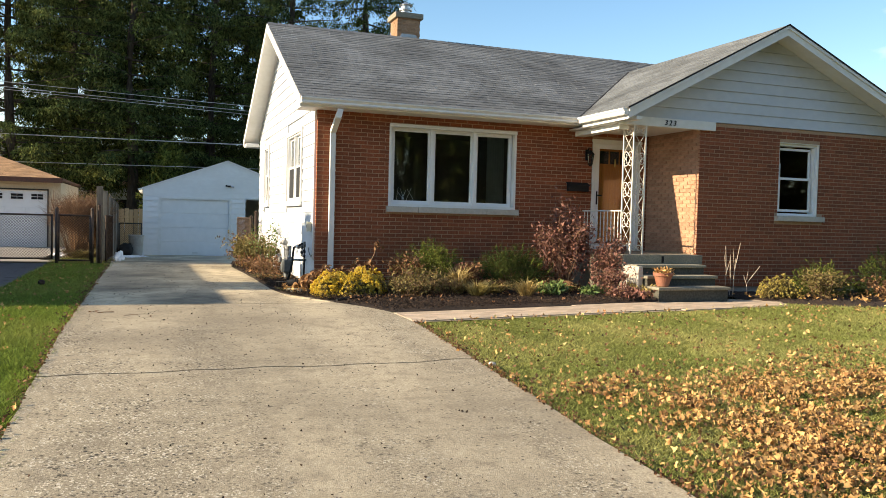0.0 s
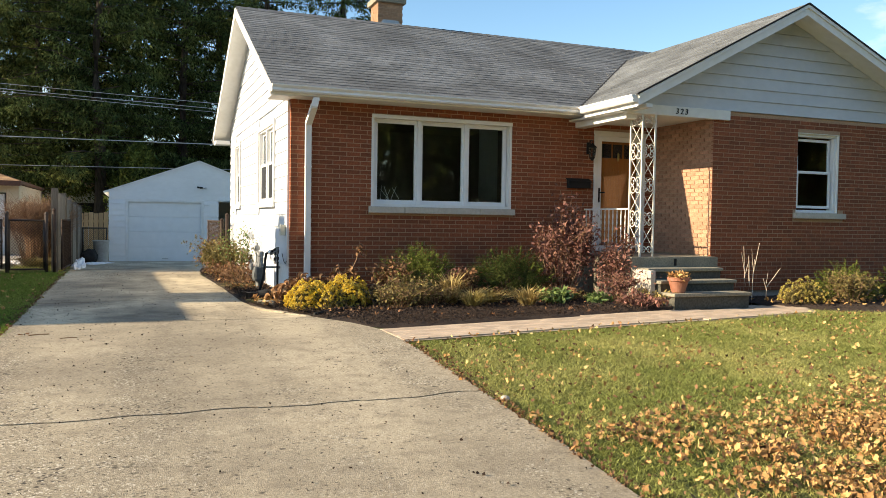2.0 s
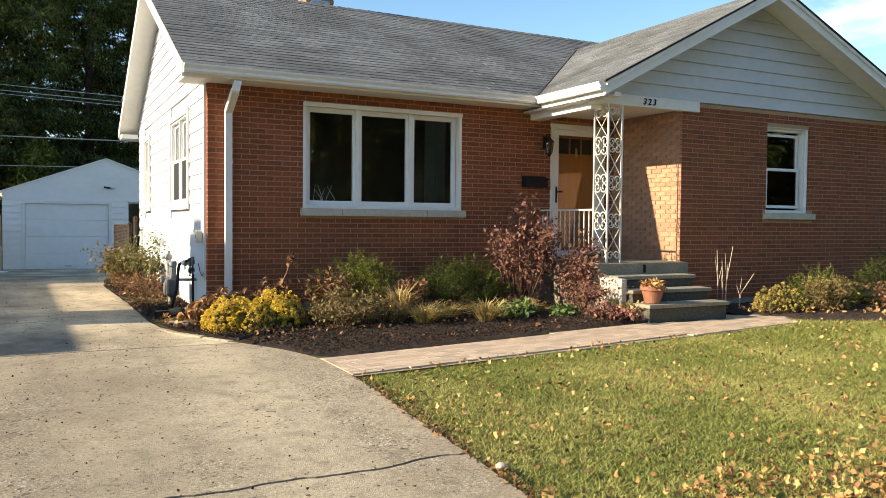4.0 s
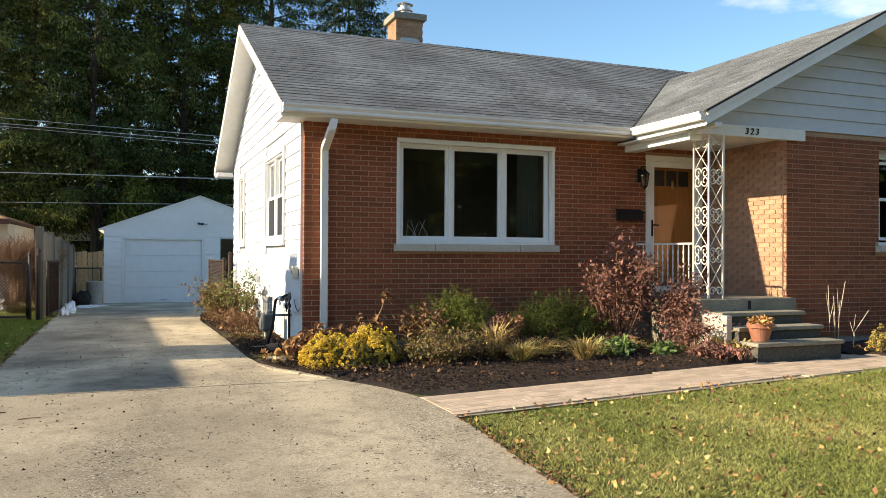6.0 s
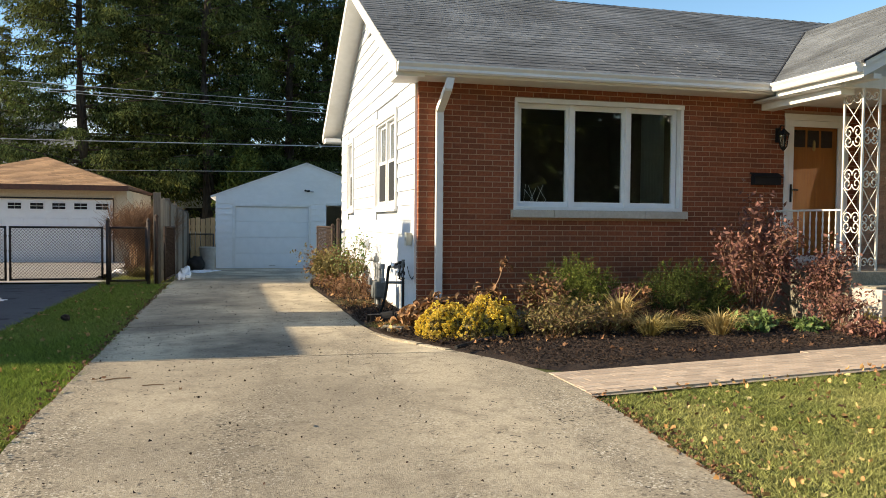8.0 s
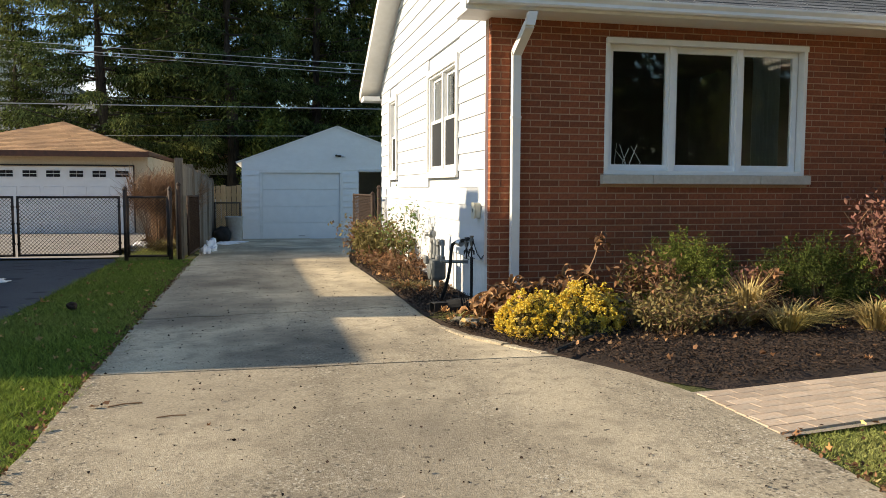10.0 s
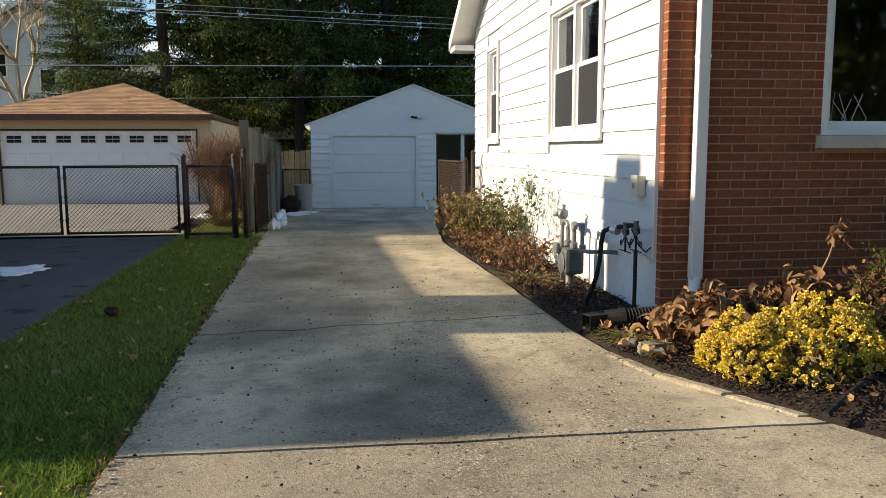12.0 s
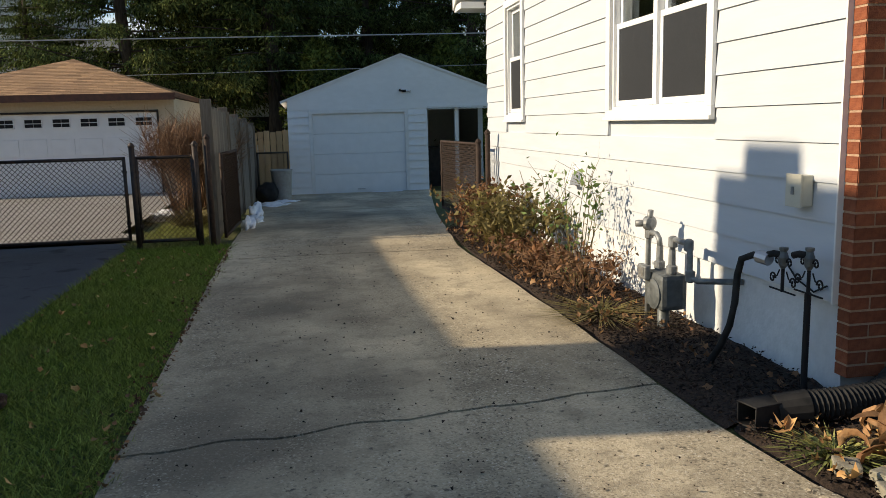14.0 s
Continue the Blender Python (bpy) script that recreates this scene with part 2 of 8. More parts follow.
M_GRASS = mat("grass_blade", (0.20, 0.235, 0.058), (0.34, 0.36, 0.12), 0.9, 60, 0.9, (0.60, 0.54, 0.22), 0.6, 0, rnd="island", rnd_range=(0.35, 1.5), spec=0.15, through=0.25)
# Greener grass of the left strip; its darker tone stands for shade there.
M_GRASS_GREEN_SHADE = mat("shaded_green_grass_blade", (0.14, 0.22, 0.035), (0.28, 0.36, 0.07), 0.9, 60, 0.7, (0.42, 0.42, 0.13), 0.4, 0, rnd="island", rnd_range=(0.3, 1.4), spec=0.15, through=0.2)
M_LEAF = mat("fallen_leaf", (0.46, 0.235, 0.08), (0.74, 0.49, 0.21), 0.8, 20, 5, (0.36, 0.155, 0.06), 0.65, 0.1, 50, rnd="island", rnd_range=(0.42, 1.35), through=0.2)
M_HOSTA = mat("withered_leaf", (0.15, 0.066, 0.028), (0.33, 0.17, 0.075), 0.75, 14, 9, (0.5, 0.33, 0.17), 0.6, 0.4, 60, rnd="island", rnd_range=(0.35, 1.6), through=0.15)
M_LEAF_PALE = mat("pale_leaf", (0.62, 0.46, 0.22), (0.66, 0.55, 0.2), 0.8, 20, 3, None, 0, 0.1, 50, rnd="island", rnd_range=(0.6, 1.25), through=0.15)
M_YEW = mat("yew_leaf", (0.022, 0.036, 0.009), (0.058, 0.076, 0.017), 0.75, 8, 2, (0.11, 0.125, 0.03), 0.4, 0, rnd="island", rnd_range=(0.3, 1.8), through=0.1, spec=0.15)
M_YEWL = mat("yew_light_leaf", (0.07, 0.095, 0.018), (0.14, 0.165, 0.035), 0.75, 8, 2, (0.2, 0.205, 0.05), 0.4, 0, rnd="island", rnd_range=(0.35, 1.7), through=0.15, spec=0.15)
# The yellow-green patches paint sunlit boughs into the needle colour.
M_SPRUCE = mat("spruce_needles", (0.03, 0.048, 0.018), (0.10, 0.13, 0.042), 0.92, 1.2, 0.22, (0.24, 0.235, 0.06), 0.6, 0, rnd="island", rnd_range=(0.2, 1.9), through=0.12, spec=0.08)
M_BARK = mat("bark", (0.05, 0.035, 0.025), (0.1, 0.075, 0.055), 0.95, 20, 2, None, 0, 0.8, 30, stretch=(1, 1, 0.2))
M_TWIG = mat("dry_twig", (0.17, 0.095, 0.055), (0.28, 0.17, 0.1), 0.9, 10, 2, None, 0, 0, rnd="island", rnd_range=(0.6, 1.4))
M_STRAW = mat("straw_blade", (0.42, 0.31, 0.12), (0.55, 0.42, 0.18), 0.8, 6, 2, (0.30, 0.3, 0.08), 0.5, 0, rnd="island", rnd_range=(0.6, 1.3), through=0.2)
M_STEM = mat("pale_stem", (0.5, 0.4, 0.3), (0.62, 0.5, 0.4), 0.85, 15, 2, None, 0, 0.1, 40)
M_REDLEAF = mat("maroon_leaf", (0.13, 0.05, 0.04), (0.24, 0.11, 0.085), 0.75, 8, 3, (0.3, 0.17, 0.12), 0.5, 0, rnd="island", rnd_range=(0.5, 1.6), through=0.2)
M_BROWNLEAF = mat("dead_leaf", (0.10, 0.045, 0.022), (0.21, 0.10, 0.047), 0.8, 8, 3, (0.33, 0.2, 0.1), 0.45, 0, rnd="island", rnd_range=(0.45, 1.6), through=0.15)
M_OLIVE = mat("olive_leaf", (0.11, 0.095, 0.03), (0.20, 0.16, 0.055), 0.75, 8, 3, (0.28, 0.2, 0.08), 0.5, 0, rnd="island", rnd_range=(0.5, 1.5), through=0.2)
M_GREENLEAF = mat("green_leaf", (0.075, 0.14, 0.035), (0.155, 0.225, 0.065), 0.7, 8, 3, (0.25, 0.29, 0.11), 0.4, 0, rnd="island", rnd_range=(0.5, 1.5), through=0.2)
M_YELLOW = mat("yellow_flower", (0.82, 0.58, 0.05), (0.90, 0.74, 0.17), 0.8, 30, 4, (0.74, 0.56, 0.2), 0.5, 0, rnd="island", rnd_range=(0.7, 1.15), through=0.15)
M_YELLOW_DULL = mat("fading_yellow_flower", (0.5, 0.4, 0.08), (0.66, 0.54, 0.18), 0.8, 30, 4, (0.4, 0.32, 0.12), 0.5, 0, rnd="island", rnd_range=(0.6, 1.2), through=0.15)
M_IRON = mat("cream_iron", (0.72, 0.69, 0.62), (0.78, 0.75, 0.68), 0.5, 20, 4, (0.5, 0.42, 0.33), 0.3, 0.1, 60)
M_BLACK = mat("black_paint", (0.008, 0.008, 0.009), (0.014, 0.013, 0.013), 0.8, 20, 3, None, 0, 0.1, 60)
M_GATE = mat("dark_fence_steel", (0.03, 0.026, 0.024), (0.06, 0.05, 0.045), 0.6, 20, 3, (0.12, 0.07, 0.045), 0.5, 0.1, 60, metal=0.3)
M_RUST = mat("rusty_brown_steel", (0.035, 0.022, 0.017), (0.065, 0.041, 0.03), 0.8, 20, 3, (0.04, 0.027, 0.02), 0.5, 0.2, 60, metal=0.2)
M_WOODG = mat("weathered_wood", (0.15, 0.13, 0.105), (0.24, 0.205, 0.165), 0.9, 12, 1.5, (0.10, 0.08, 0.06), 0.5, 0.4, 30, rnd="object", rnd_range=(0.8, 1.2), stretch=(6, 6, 0.6))
M_WOODT = mat("new_pine_wood", (0.5, 0.31, 0.15), (0.6, 0.39, 0.2), 0.85, 12, 1.5, (0.42, 0.25, 0.12), 0.5, 0.2, 30, rnd="object", rnd_range=(0.85, 1.15), stretch=(6, 6, 0.6))
M_DOOR = mat("orange_oak_door", (0.46, 0.135, 0.02), (0.56, 0.185, 0.032), 0.4, 6, 2, (0.34, 0.1, 0.02), 0.4, 0.1, 30, stretch=(8, 8, 0.5))
M_CREAM = mat("cream_stucco", (0.58, 0.47, 0.32), (0.64, 0.53, 0.38), 0.9, 20, 1, (0.5, 0.4, 0.27), 0.4, 0.3, 60)
M_FASCIA = mat("brown_fascia", (0.1, 0.045, 0.03), (0.15, 0.065, 0.04), 0.7, 10, 2, None, 0, 0.2, 40)
M_GDOOR = mat("white_garage_door", (0.82, 0.82, 0.81), (0.86, 0.86, 0.85), 0.5, 5, 1, (0.76, 0.76, 0.75), 0.3, 0.1, 25)
M_GARAGE = mat("white_garage_siding", (0.82, 0.82, 0.81), (0.86, 0.86, 0.85), 0.55, 6, 0.9, (0.76, 0.76, 0.75), 0.35, 0.12, 25, stretch=(1, 0.3, 2))
M_METER = mat("grey_meter_paint", (0.09, 0.1, 0.1), (0.15, 0.16, 0.16), 0.5, 20, 5, (0.14, 0.15, 0.15), 0.5, 0.1, 60, metal=0.3)
M_PIPE = mat("grey_pipe_paint", (0.19, 0.2, 0.2), (0.29, 0.3, 0.3), 0.5, 25, 6, (0.2, 0.19, 0.18), 0.5, 0.1, 60, metal=0.4)
M_RUBBER = mat("black_rubber", (0.014, 0.014, 0.014), (0.028, 0.027, 0.026), 0.75, 20, 4, (0.045, 0.042, 0.04), 0.4, 0.1, 60, spec=0.2)
M_TERRA = mat("terracotta", (0.25, 0.09, 0.05), (0.31, 0.12, 0.07), 0.85, 20, 5, (0.42, 0.22, 0.16), 0.4, 0.2, 60)
M_BEIGE = mat("beige_plastic", (0.55, 0.52, 0.42), (0.6, 0.57, 0.47), 0.5, 15, 5, None, 0, 0.05, 50)
M_SNOW = mat("old_snow", (0.8, 0.82, 0.86), (0.88, 0.89, 0.92), 0.7, 15, 3, (0.6, 0.6, 0.6), 0.3, 0.5, 30)
M_WIRE = mat("service_wire", (0.42, 0.42, 0.42), (0.5, 0.5, 0.5), 0.5, 5, 1, None, 0, 0)
M_BRASS = mat("brass", (0.5, 0.33, 0.1), (0.6, 0.4, 0.14), 0.35, 20, 5, None, 0, 0, metal=1.0)
M_STEEL = mat("galvanised_steel", (0.5, 0.5, 0.5), (0.6, 0.6, 0.6), 0.4, 20, 5, (0.4, 0.38, 0.35), 0.4, 0.05, 50, metal=0.9)
# Room surfaces coloured dark so they look unlit behind the glass.
M_WALLIN = mat("darkened_plaster", (0.10, 0.09, 0.075), (0.13, 0.115, 0.1), 0.9, 5, 1, None, 0, 0.1, 40)
M_CURTAIN = mat("grey_green_curtain", (0.32, 0.36, 0.34), (0.38, 0.42, 0.4), 0.9, 10, 2, None, 0, 0.2, 60)
M_DARK = mat("near_black", (0.02, 0.018, 0.016), (0.05, 0.042, 0.035), 0.8, 8, 2, None, 0, 0.2, 40)
M_GALV = mat("grey_bin", (0.36, 0.35, 0.32), (0.43, 0.42, 0.39), 0.6, 15, 3, (0.28, 0.26, 0.23), 0.4, 0.1, 40)
M_FARWALL = mat("far_house_siding", (0.55, 0.58, 0.62), (0.62, 0.65, 0.68), 0.7, 2, 0.6, None, 0, 0.1, 20)
# Step concrete darkened for the shadow that lies on the riser faces.
M_RISER_SHADE = mat("shaded_riser_concrete", (0.06, 0.057, 0.045), (0.11, 0.105, 0.085), 0.92, 30, 2.5, (0.05, 0.048, 0.04), 0.6, 0.4, 100)
M_EDGE = mat("tarred_edge", (0.018, 0.018, 0.019), (0.035, 0.035, 0.036), 0.9, 30, 3, None, 0, 0.3, 60)
M_GLASS = glass("window_glass")
M_SCREEN = mat("window_screen", (0.014, 0.015, 0.017), (0.024, 0.025, 0.028), 0.6, 60, 3, None, 0, 0)


# ---- building helpers ----
def link(name, bm, material, parent=None, smooth=False):
    me = bpy.data.meshes.new(name)
    bm.normal_update()
    bm.to_mesh(me)
    bm.free()
    me.materials.append(material)
    if smooth:
        me.polygons.foreach_set("use_smooth", [True] * len(me.polygons))
    ob = new(name, me)
    ob.parent = parent
    return ob


def part(name, bm, material, parent, label="", smooth=False):
    ob = link(name, bm, material, parent, smooth)
    if label:
        ob["label"] = label
    return ob


def structure(name, bm, material, label, category, smooth=False):
    return tagged(link(name, bm, material, None, smooth), label, category, "", "structure")


def thing(name, label, category, group="", kind="", at=(0, 0, 0)):
    ob = tagged(new(name), label, category, group, kind)
    ob.location = at
    ob.empty_display_size = 0.1
    return ob


def raw(name, verts, faces, material, parent=None, smooth=False):
    me = bpy.data.meshes.new(name)
    me.from_pydata([tuple(v) for v in verts], [], [tuple(f) for f in faces])
    me.materials.append(material)
    if smooth:
        me.polygons.foreach_set("use_smooth", [True] * len(me.polygons))
    ob = new(name, me)
    ob.parent = parent
    return ob


def add_box(bm, x0, x1, y0, y1, z0, z1, bevel=0.0):
    r = bmesh.ops.create_cube(bm, size=1.0, matrix=Matrix.Translation(((x0 + x1) / 2, (y0 + y1) / 2, (z0 + z1) / 2)) @ Matrix.Diagonal((abs(x1 - x0), abs(y1 - y0), abs(z1 - z0), 1)))
    if bevel:
        es = list({e for v in r["verts"] for e in v.link_edges})
        bmesh.ops.bevel(bm, geom=es, offset=bevel, segments=2, affect="EDGES", profile=0.6)
    return bm


def box(*a, bevel=0.0):
    return add_box(bmesh.new(), *a, bevel=bevel)


def prism(poly, axis, a, b):
    """A flat polygon of (u, v) drawn out along an axis from a to b: x takes (y, z), y takes (x, z), z takes (x, y)."""
    bm = bmesh.new()

    def at(u, v, w):
        return (w, u, v) if axis == "x" else (u, w, v) if axis == "y" else (u, v, w)

    lo = [bm.verts.new(at(u, v, a)) for u, v in poly]
    hi = [bm.verts.new(at(u, v, b)) for u, v in poly]
    bm.faces.new(lo)
    bm.faces.new(hi[::-1])
    n = len(poly)
    for i in range(n):
        bm.faces.new((lo[i], hi[i], hi[(i + 1) % n], lo[(i + 1) % n]))
    bmesh.ops.recalc_face_normals(bm, faces=bm.faces)
    return bm


def add_tube(bm, pts, r, n=8, r_end=None):
    """A round bar along points, with closed ends."""
    pts = [Vector(p) for p in pts]
    rings = []
    for i, p in enumerate(pts):
        d = (pts[min(i + 1, len(pts) - 1)] - pts[max(i - 1, 0)]).normalized()
        q = d.to_track_quat("Z", "Y")
        rad = r if r_end is None else r + (r_end - r) * i / (len(pts) - 1)
        rings.append([bm.verts.new(p + q @ Vector((rad * math.cos(2 * math.pi * k / n), rad * math.sin(2 * math.pi * k / n), 0))) for k in range(n)])
    for a, b in zip(rings, rings[1:]):
        for k in range(n):
            bm.faces.new((a[k], a[(k + 1) % n], b[(k + 1) % n], b[k]))
    bm.faces.new(rings[0][::-1])
    bm.faces.new(rings[-1])
    return bm


def tube(pts, r, n=8, r_end=None):
    return add_tube(bmesh.new(), pts, r, n, r_end)


def add_lathe(bm, cx, cy, prof, n=20):
    """prof: (radius, z) from below upwards."""
    rings = [[bm.verts.new((cx + r * math.cos(2 * math.pi * k / n), cy + r * math.sin(2 * math.pi * k / n), z)) for k in range(n)] for r, z in prof]
    for a, b in zip(rings, rings[1:]):
        for k in range(n):
            bm.faces.new((a[k], a[(k + 1) % n], b[(k + 1) % n], b[k]))
    bm.faces.new(rings[0][::-1])
    bm.faces.new(rings[-1])
    return bm


def lathe(cx, cy, prof, n=20):
    return add_lathe(bmesh.new(), cx, cy, prof, n)


def wall_cells(u0, u1, z0, z1, holes):
    """The rectangles that are left of a wall once its openings (u0, u1, z0, z1) are cut."""
    us = sorted({u0, u1, *[h[0] for h in holes], *[h[1] for h in holes]})
    zs = sorted({z0, z1, *[h[2] for h in holes], *[h[3] for h in holes]})
    out = []
    for a, b in zip(us, us[1:]):
        for c, d in zip(zs, zs[1:]):
            mu, mz = (a + b) / 2, (c + d) / 2
            if a >= u0 and b <= u1 and c >= z0 and d <= z1 and not any(h[0] < mu < h[1] and h[2] < mz < h[3] for h in holes):
                out.append((a, b, c, d))
    return out


def wall(axis, w0, w1, u0, u1, z0, z1, holes=()):
    bm = bmesh.new()
    for a, b, c, d in wall_cells(u0, u1, z0, z1, holes):
        if axis == "y":
            add_box(bm, a, b, w0, w1, c, d)
        else:
            add_box(bm, w0, w1, a, b, c, d)
    return bm


def ground_z(y):
    return float(np.interp(y, [-60, -8, 0.5, 5.6, 9.0, 9.8, 20, 31.4, 60], [-0.25, -0.25, 0.2, 0.465, 0.615, 0.63, 0.63, 0.27, 0.2]))


def ground_zs(y):
    return np.interp(y, [-60, -8, 0.5, 5.6, 9.0, 9.8, 20, 31.4, 60], [-0.25, -0.25, 0.2, 0.465, 0.615, 0.63, 0.63, 0.27, 0.2])


RNG = np.random.default_rng(7)


def leaves(P, size, rng, aspect=0.5, droop=0.0, up=0.0, spread=0.3, fold=0.25, way=None):
    """Folded leaves, two triangles each, at points P: returns corners and faces. way: where they point; up lifts them, droop lowers them."""
    n = len(P)
    d = rng.normal(size=(n, 3)) if way is None else way + rng.normal(size=(n, 3)) * spread
    d[:, 2] += up - droop
    d /= np.linalg.norm(d, axis=1)[:, None] + 1e-9
    r = rng.normal(size=(n, 3))
    s = np.cross(d, r)
    s /= np.linalg.norm(s, axis=1)[:, None] + 1e-9
    nn = np.cross(d, s)
    L = (size * rng.uniform(0.6, 1.35, n))[:, None]
    base = P
    tip = P + d * L
    mid = P + d * L * 0.45 + nn * L * fold * 0.4
    a = mid + s * L * aspect * 0.5
    b = mid - s * L * aspect * 0.5
    V = np.stack([base, a, tip, b], 1).reshape(-1, 3)
    i = np.arange(n)[:, None] * 4
    F = np.concatenate([i + np.array([[0, 1, 2]]), i + np.array([[0, 2, 3]])], 0)
    return V, F


def np_mesh(name, V, F, material, parent=None):
    me = bpy.data.meshes.new(name)
    V = np.asarray(V, np.float32)
    F = np.asarray(F, np.int32)
    k = F.shape[1]
    me.vertices.add(len(V))
    me.vertices.foreach_set("co", V.ravel())
    me.loops.add(F.size)
    me.loops.foreach_set("vertex_index", F.ravel())
    me.polygons.add(len(F))
    me.polygons.foreach_set("loop_start", np.arange(0, F.size, k, dtype=np.int32))
    me.polygons.foreach_set("loop_total", np.full(len(F), k, np.int32))
    me.update(calc_edges=True)
    me.materials.append(material)
    ob = new(name, me)
    ob.parent = parent
    return ob

# ---- ground ----
def sheet(name, xs, ys, zfun, material, label, category):
    X, Y = np.meshgrid(xs, ys)
    V = np.stack([X, Y, zfun(X, Y)], -1).reshape(-1, 3)
    nx, ny = len(xs), len(ys)
    i = (np.arange(ny - 1)[:, None] * nx + np.arange(nx - 1)[None]).ravel()[:, None]
    return tagged(np_mesh(name, V, i + np.array([[0, 1, nx + 1, nx]]), material), label, category, "", "structure")


gx = np.unique(np.concatenate([np.linspace(-900, -30, 10), np.linspace(-30, 30, 61), np.linspace(30, 900, 10)]))
gy = np.unique(np.concatenate([np.linspace(-900, -20, 10), np.linspace(-20, 60, 161), np.linspace(60, 1500, 12)]))
sheet("ground", gx, gy, lambda x, y: ground_zs(y) - 0.035, M_SOIL, "green lawn ground running around the house", "ground")

EDGE_Y = [-8.0, 0.0, 5.0, 9.6, 10.5, 11.0, 11.7, 12.5, 13.2, 13.8, 16.0, 19.4, 21.0, 24.0, 31.35]
EDGE_R = [3.0, 2.95, 2.97, 3.13, 3.12, 2.98, 2.66, 2.24, 2.09, 2.05, 2.03, 1.93, 2.1, 2.45, 3.5]


def drive_right(y):
    return float(np.interp(y, EDGE_Y, EDGE_R))


def drive_left(y):
    return float(np.interp(y, [-8, 5.0, 12.0, 20.0, 31.4], [-0.52, -0.6, -0.64, -0.72, -0.72]))


def crinkle(u, seed):
    return noise.noise(Vector((u * 9, seed, 0))) + 0.3 * noise.noise(Vector((u * 38, seed, 4)))


def slab(lo, hi, parent):
    """One cast slab between two joints, each given as (y at the left, y at the right, raggedness)."""
    nx, ny = 72, max(8, int((hi[0] - lo[0]) * 5))
    bm = bmesh.new()
    grid = []
    for j in range(ny + 1):
        row = []
        for i in range(nx + 1):
            u, v = i / nx, j / ny
            ya = lo[0] + (lo[1] - lo[0]) * u + lo[2] * crinkle(u, lo[0]) + 0.013
            yb = hi[0] + (hi[1] - hi[0]) * u + hi[2] * crinkle(u, hi[0]) - 0.013
            y = ya + (yb - ya) * v
            xl = drive_left(y) + 0.02 * noise.noise(Vector((3, y * 2.2, 0)))
            xr = drive_right(y) + 0.02 * noise.noise(Vector((7, y * 2.2, 0)))
            z = ground_z(y) + 0.006 * noise.noise(Vector((xl + (xr - xl) * u, y, 1)))
            row.append(bm.verts.new((xl + (xr - xl) * u, y, z)))
        grid.append(row)
    for j in range(ny):
        for i in range(nx):
            bm.faces.new((grid[j][i], grid[j][i + 1], grid[j + 1][i + 1], grid[j + 1][i]))
    rim = [e for e in bm.edges if e.is_boundary]
    r = bmesh.ops.extrude_edge_only(bm, edges=rim)
    for v in [g for g in r["geom"] if isinstance(g, bmesh.types.BMVert)]:
        v.co.z -= 0.12
    bmesh.ops.recalc_face_normals(bm, faces=bm.faces)
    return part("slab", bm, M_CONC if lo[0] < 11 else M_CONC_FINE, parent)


driveway = structure("driveway", box(-0.4, 1.7, -7.9, 31.3, -0.6, -0.45), M_SAND, "worn grey concrete driveway with cracked joints between slabs", "driveway")
JOINTS = [(-8.0, -8.0, 0.0), (-2.0, -2.0, 0.01), (3.1, 3.1, 0.01), (7.47, 7.5, 0.05), (11.7, 11.62, 0.015), (13.99, 14.33, 0.06), (19.3, 19.18, 0.02), (25.5, 25.5, 0.01), (31.38, 31.38, 0.0)]
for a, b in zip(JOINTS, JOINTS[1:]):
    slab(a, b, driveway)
for jt in JOINTS[1:-1]:
    V, F = [], []
    for i in range(73):
        u = i / 72
        y = jt[0] + (jt[1] - jt[0]) * u + jt[2] * crinkle(u, jt[0])
        x = drive_left(y) + (drive_right(y) - drive_left(y)) * u
        V += [(x, y - 0.02, ground_z(y) - 0.012), (x, y + 0.02, ground_z(y) - 0.012)]
        if i:
            F.append((2 * i - 2, 2 * i, 2 * i + 1, 2 * i - 1))
    raw("joint_filler", V, F, M_MULCH, driveway)


def strip_sheet(name, xs0, xs1, ys, dz, material, label, category, n=10, rise=lambda y: 0.0):
    """A sheet between two edges given as functions of y; rise: its height over the ground there."""
    V, F = [], []
    for j, y in enumerate(ys):
        for i in range(n + 1):
            x = xs0(y) + (xs1(y) - xs0(y)) * i / n
            V.append((x, y, ground_z(y) + dz + rise(y)))
    for j in range(len(ys) - 1):
        for i in range(n):
            k = j * (n + 1) + i
            F.append((k, k + 1, k + n + 2, k + n + 1))
    return tagged(raw(name, V, F, material), label, category, "", "structure")


strip_sheet("neighbour_driveway", lambda y: -6.2, lambda y: float(np.interp(y, [-8, 14, 20.4, 21, 30], [-2.0, -1.95, -1.95, -2.1, -3.0])), np.linspace(-8, 21.4, 60), -0.012, M_ASPH, "smooth dark asphalt driveway beside the lawn strip", "driveway")
strip_sheet("rear_apron", lambda y: -9.0, lambda y: -2.0 if y < 22 else -2.4, np.linspace(21.42, 29.98, 20), -0.012, M_FOUND_GREY, "pale grey concrete apron behind the gate", "pavement", 10, lambda y: 0.03 + 0.24 * (y - 21.42) / 8.56)
strip_sheet("street", lambda y: -300.0, lambda y: 300.0, np.linspace(-16, -8.1, 6), 0.0, M_ASPH, "plain grey asphalt street", "road", 40)


# ---- house walls ----
HX0, HX1, HY0, HY1 = 2.77, 14.1, 13.80, 21.3
WX0, WY = 9.22, 12.25
BASE, EAVE = 0.7723, 3.62
COURSE, BLEN, JOINT = 0.0677, 0.213, 0.0115
WIN = (4.035, 6.375, 2.045, 3.425)
DOOR = (8.03, 8.99, 1.345, 3.37)
WIN2 = (10.98, 11.93, 2.07, 3.42)

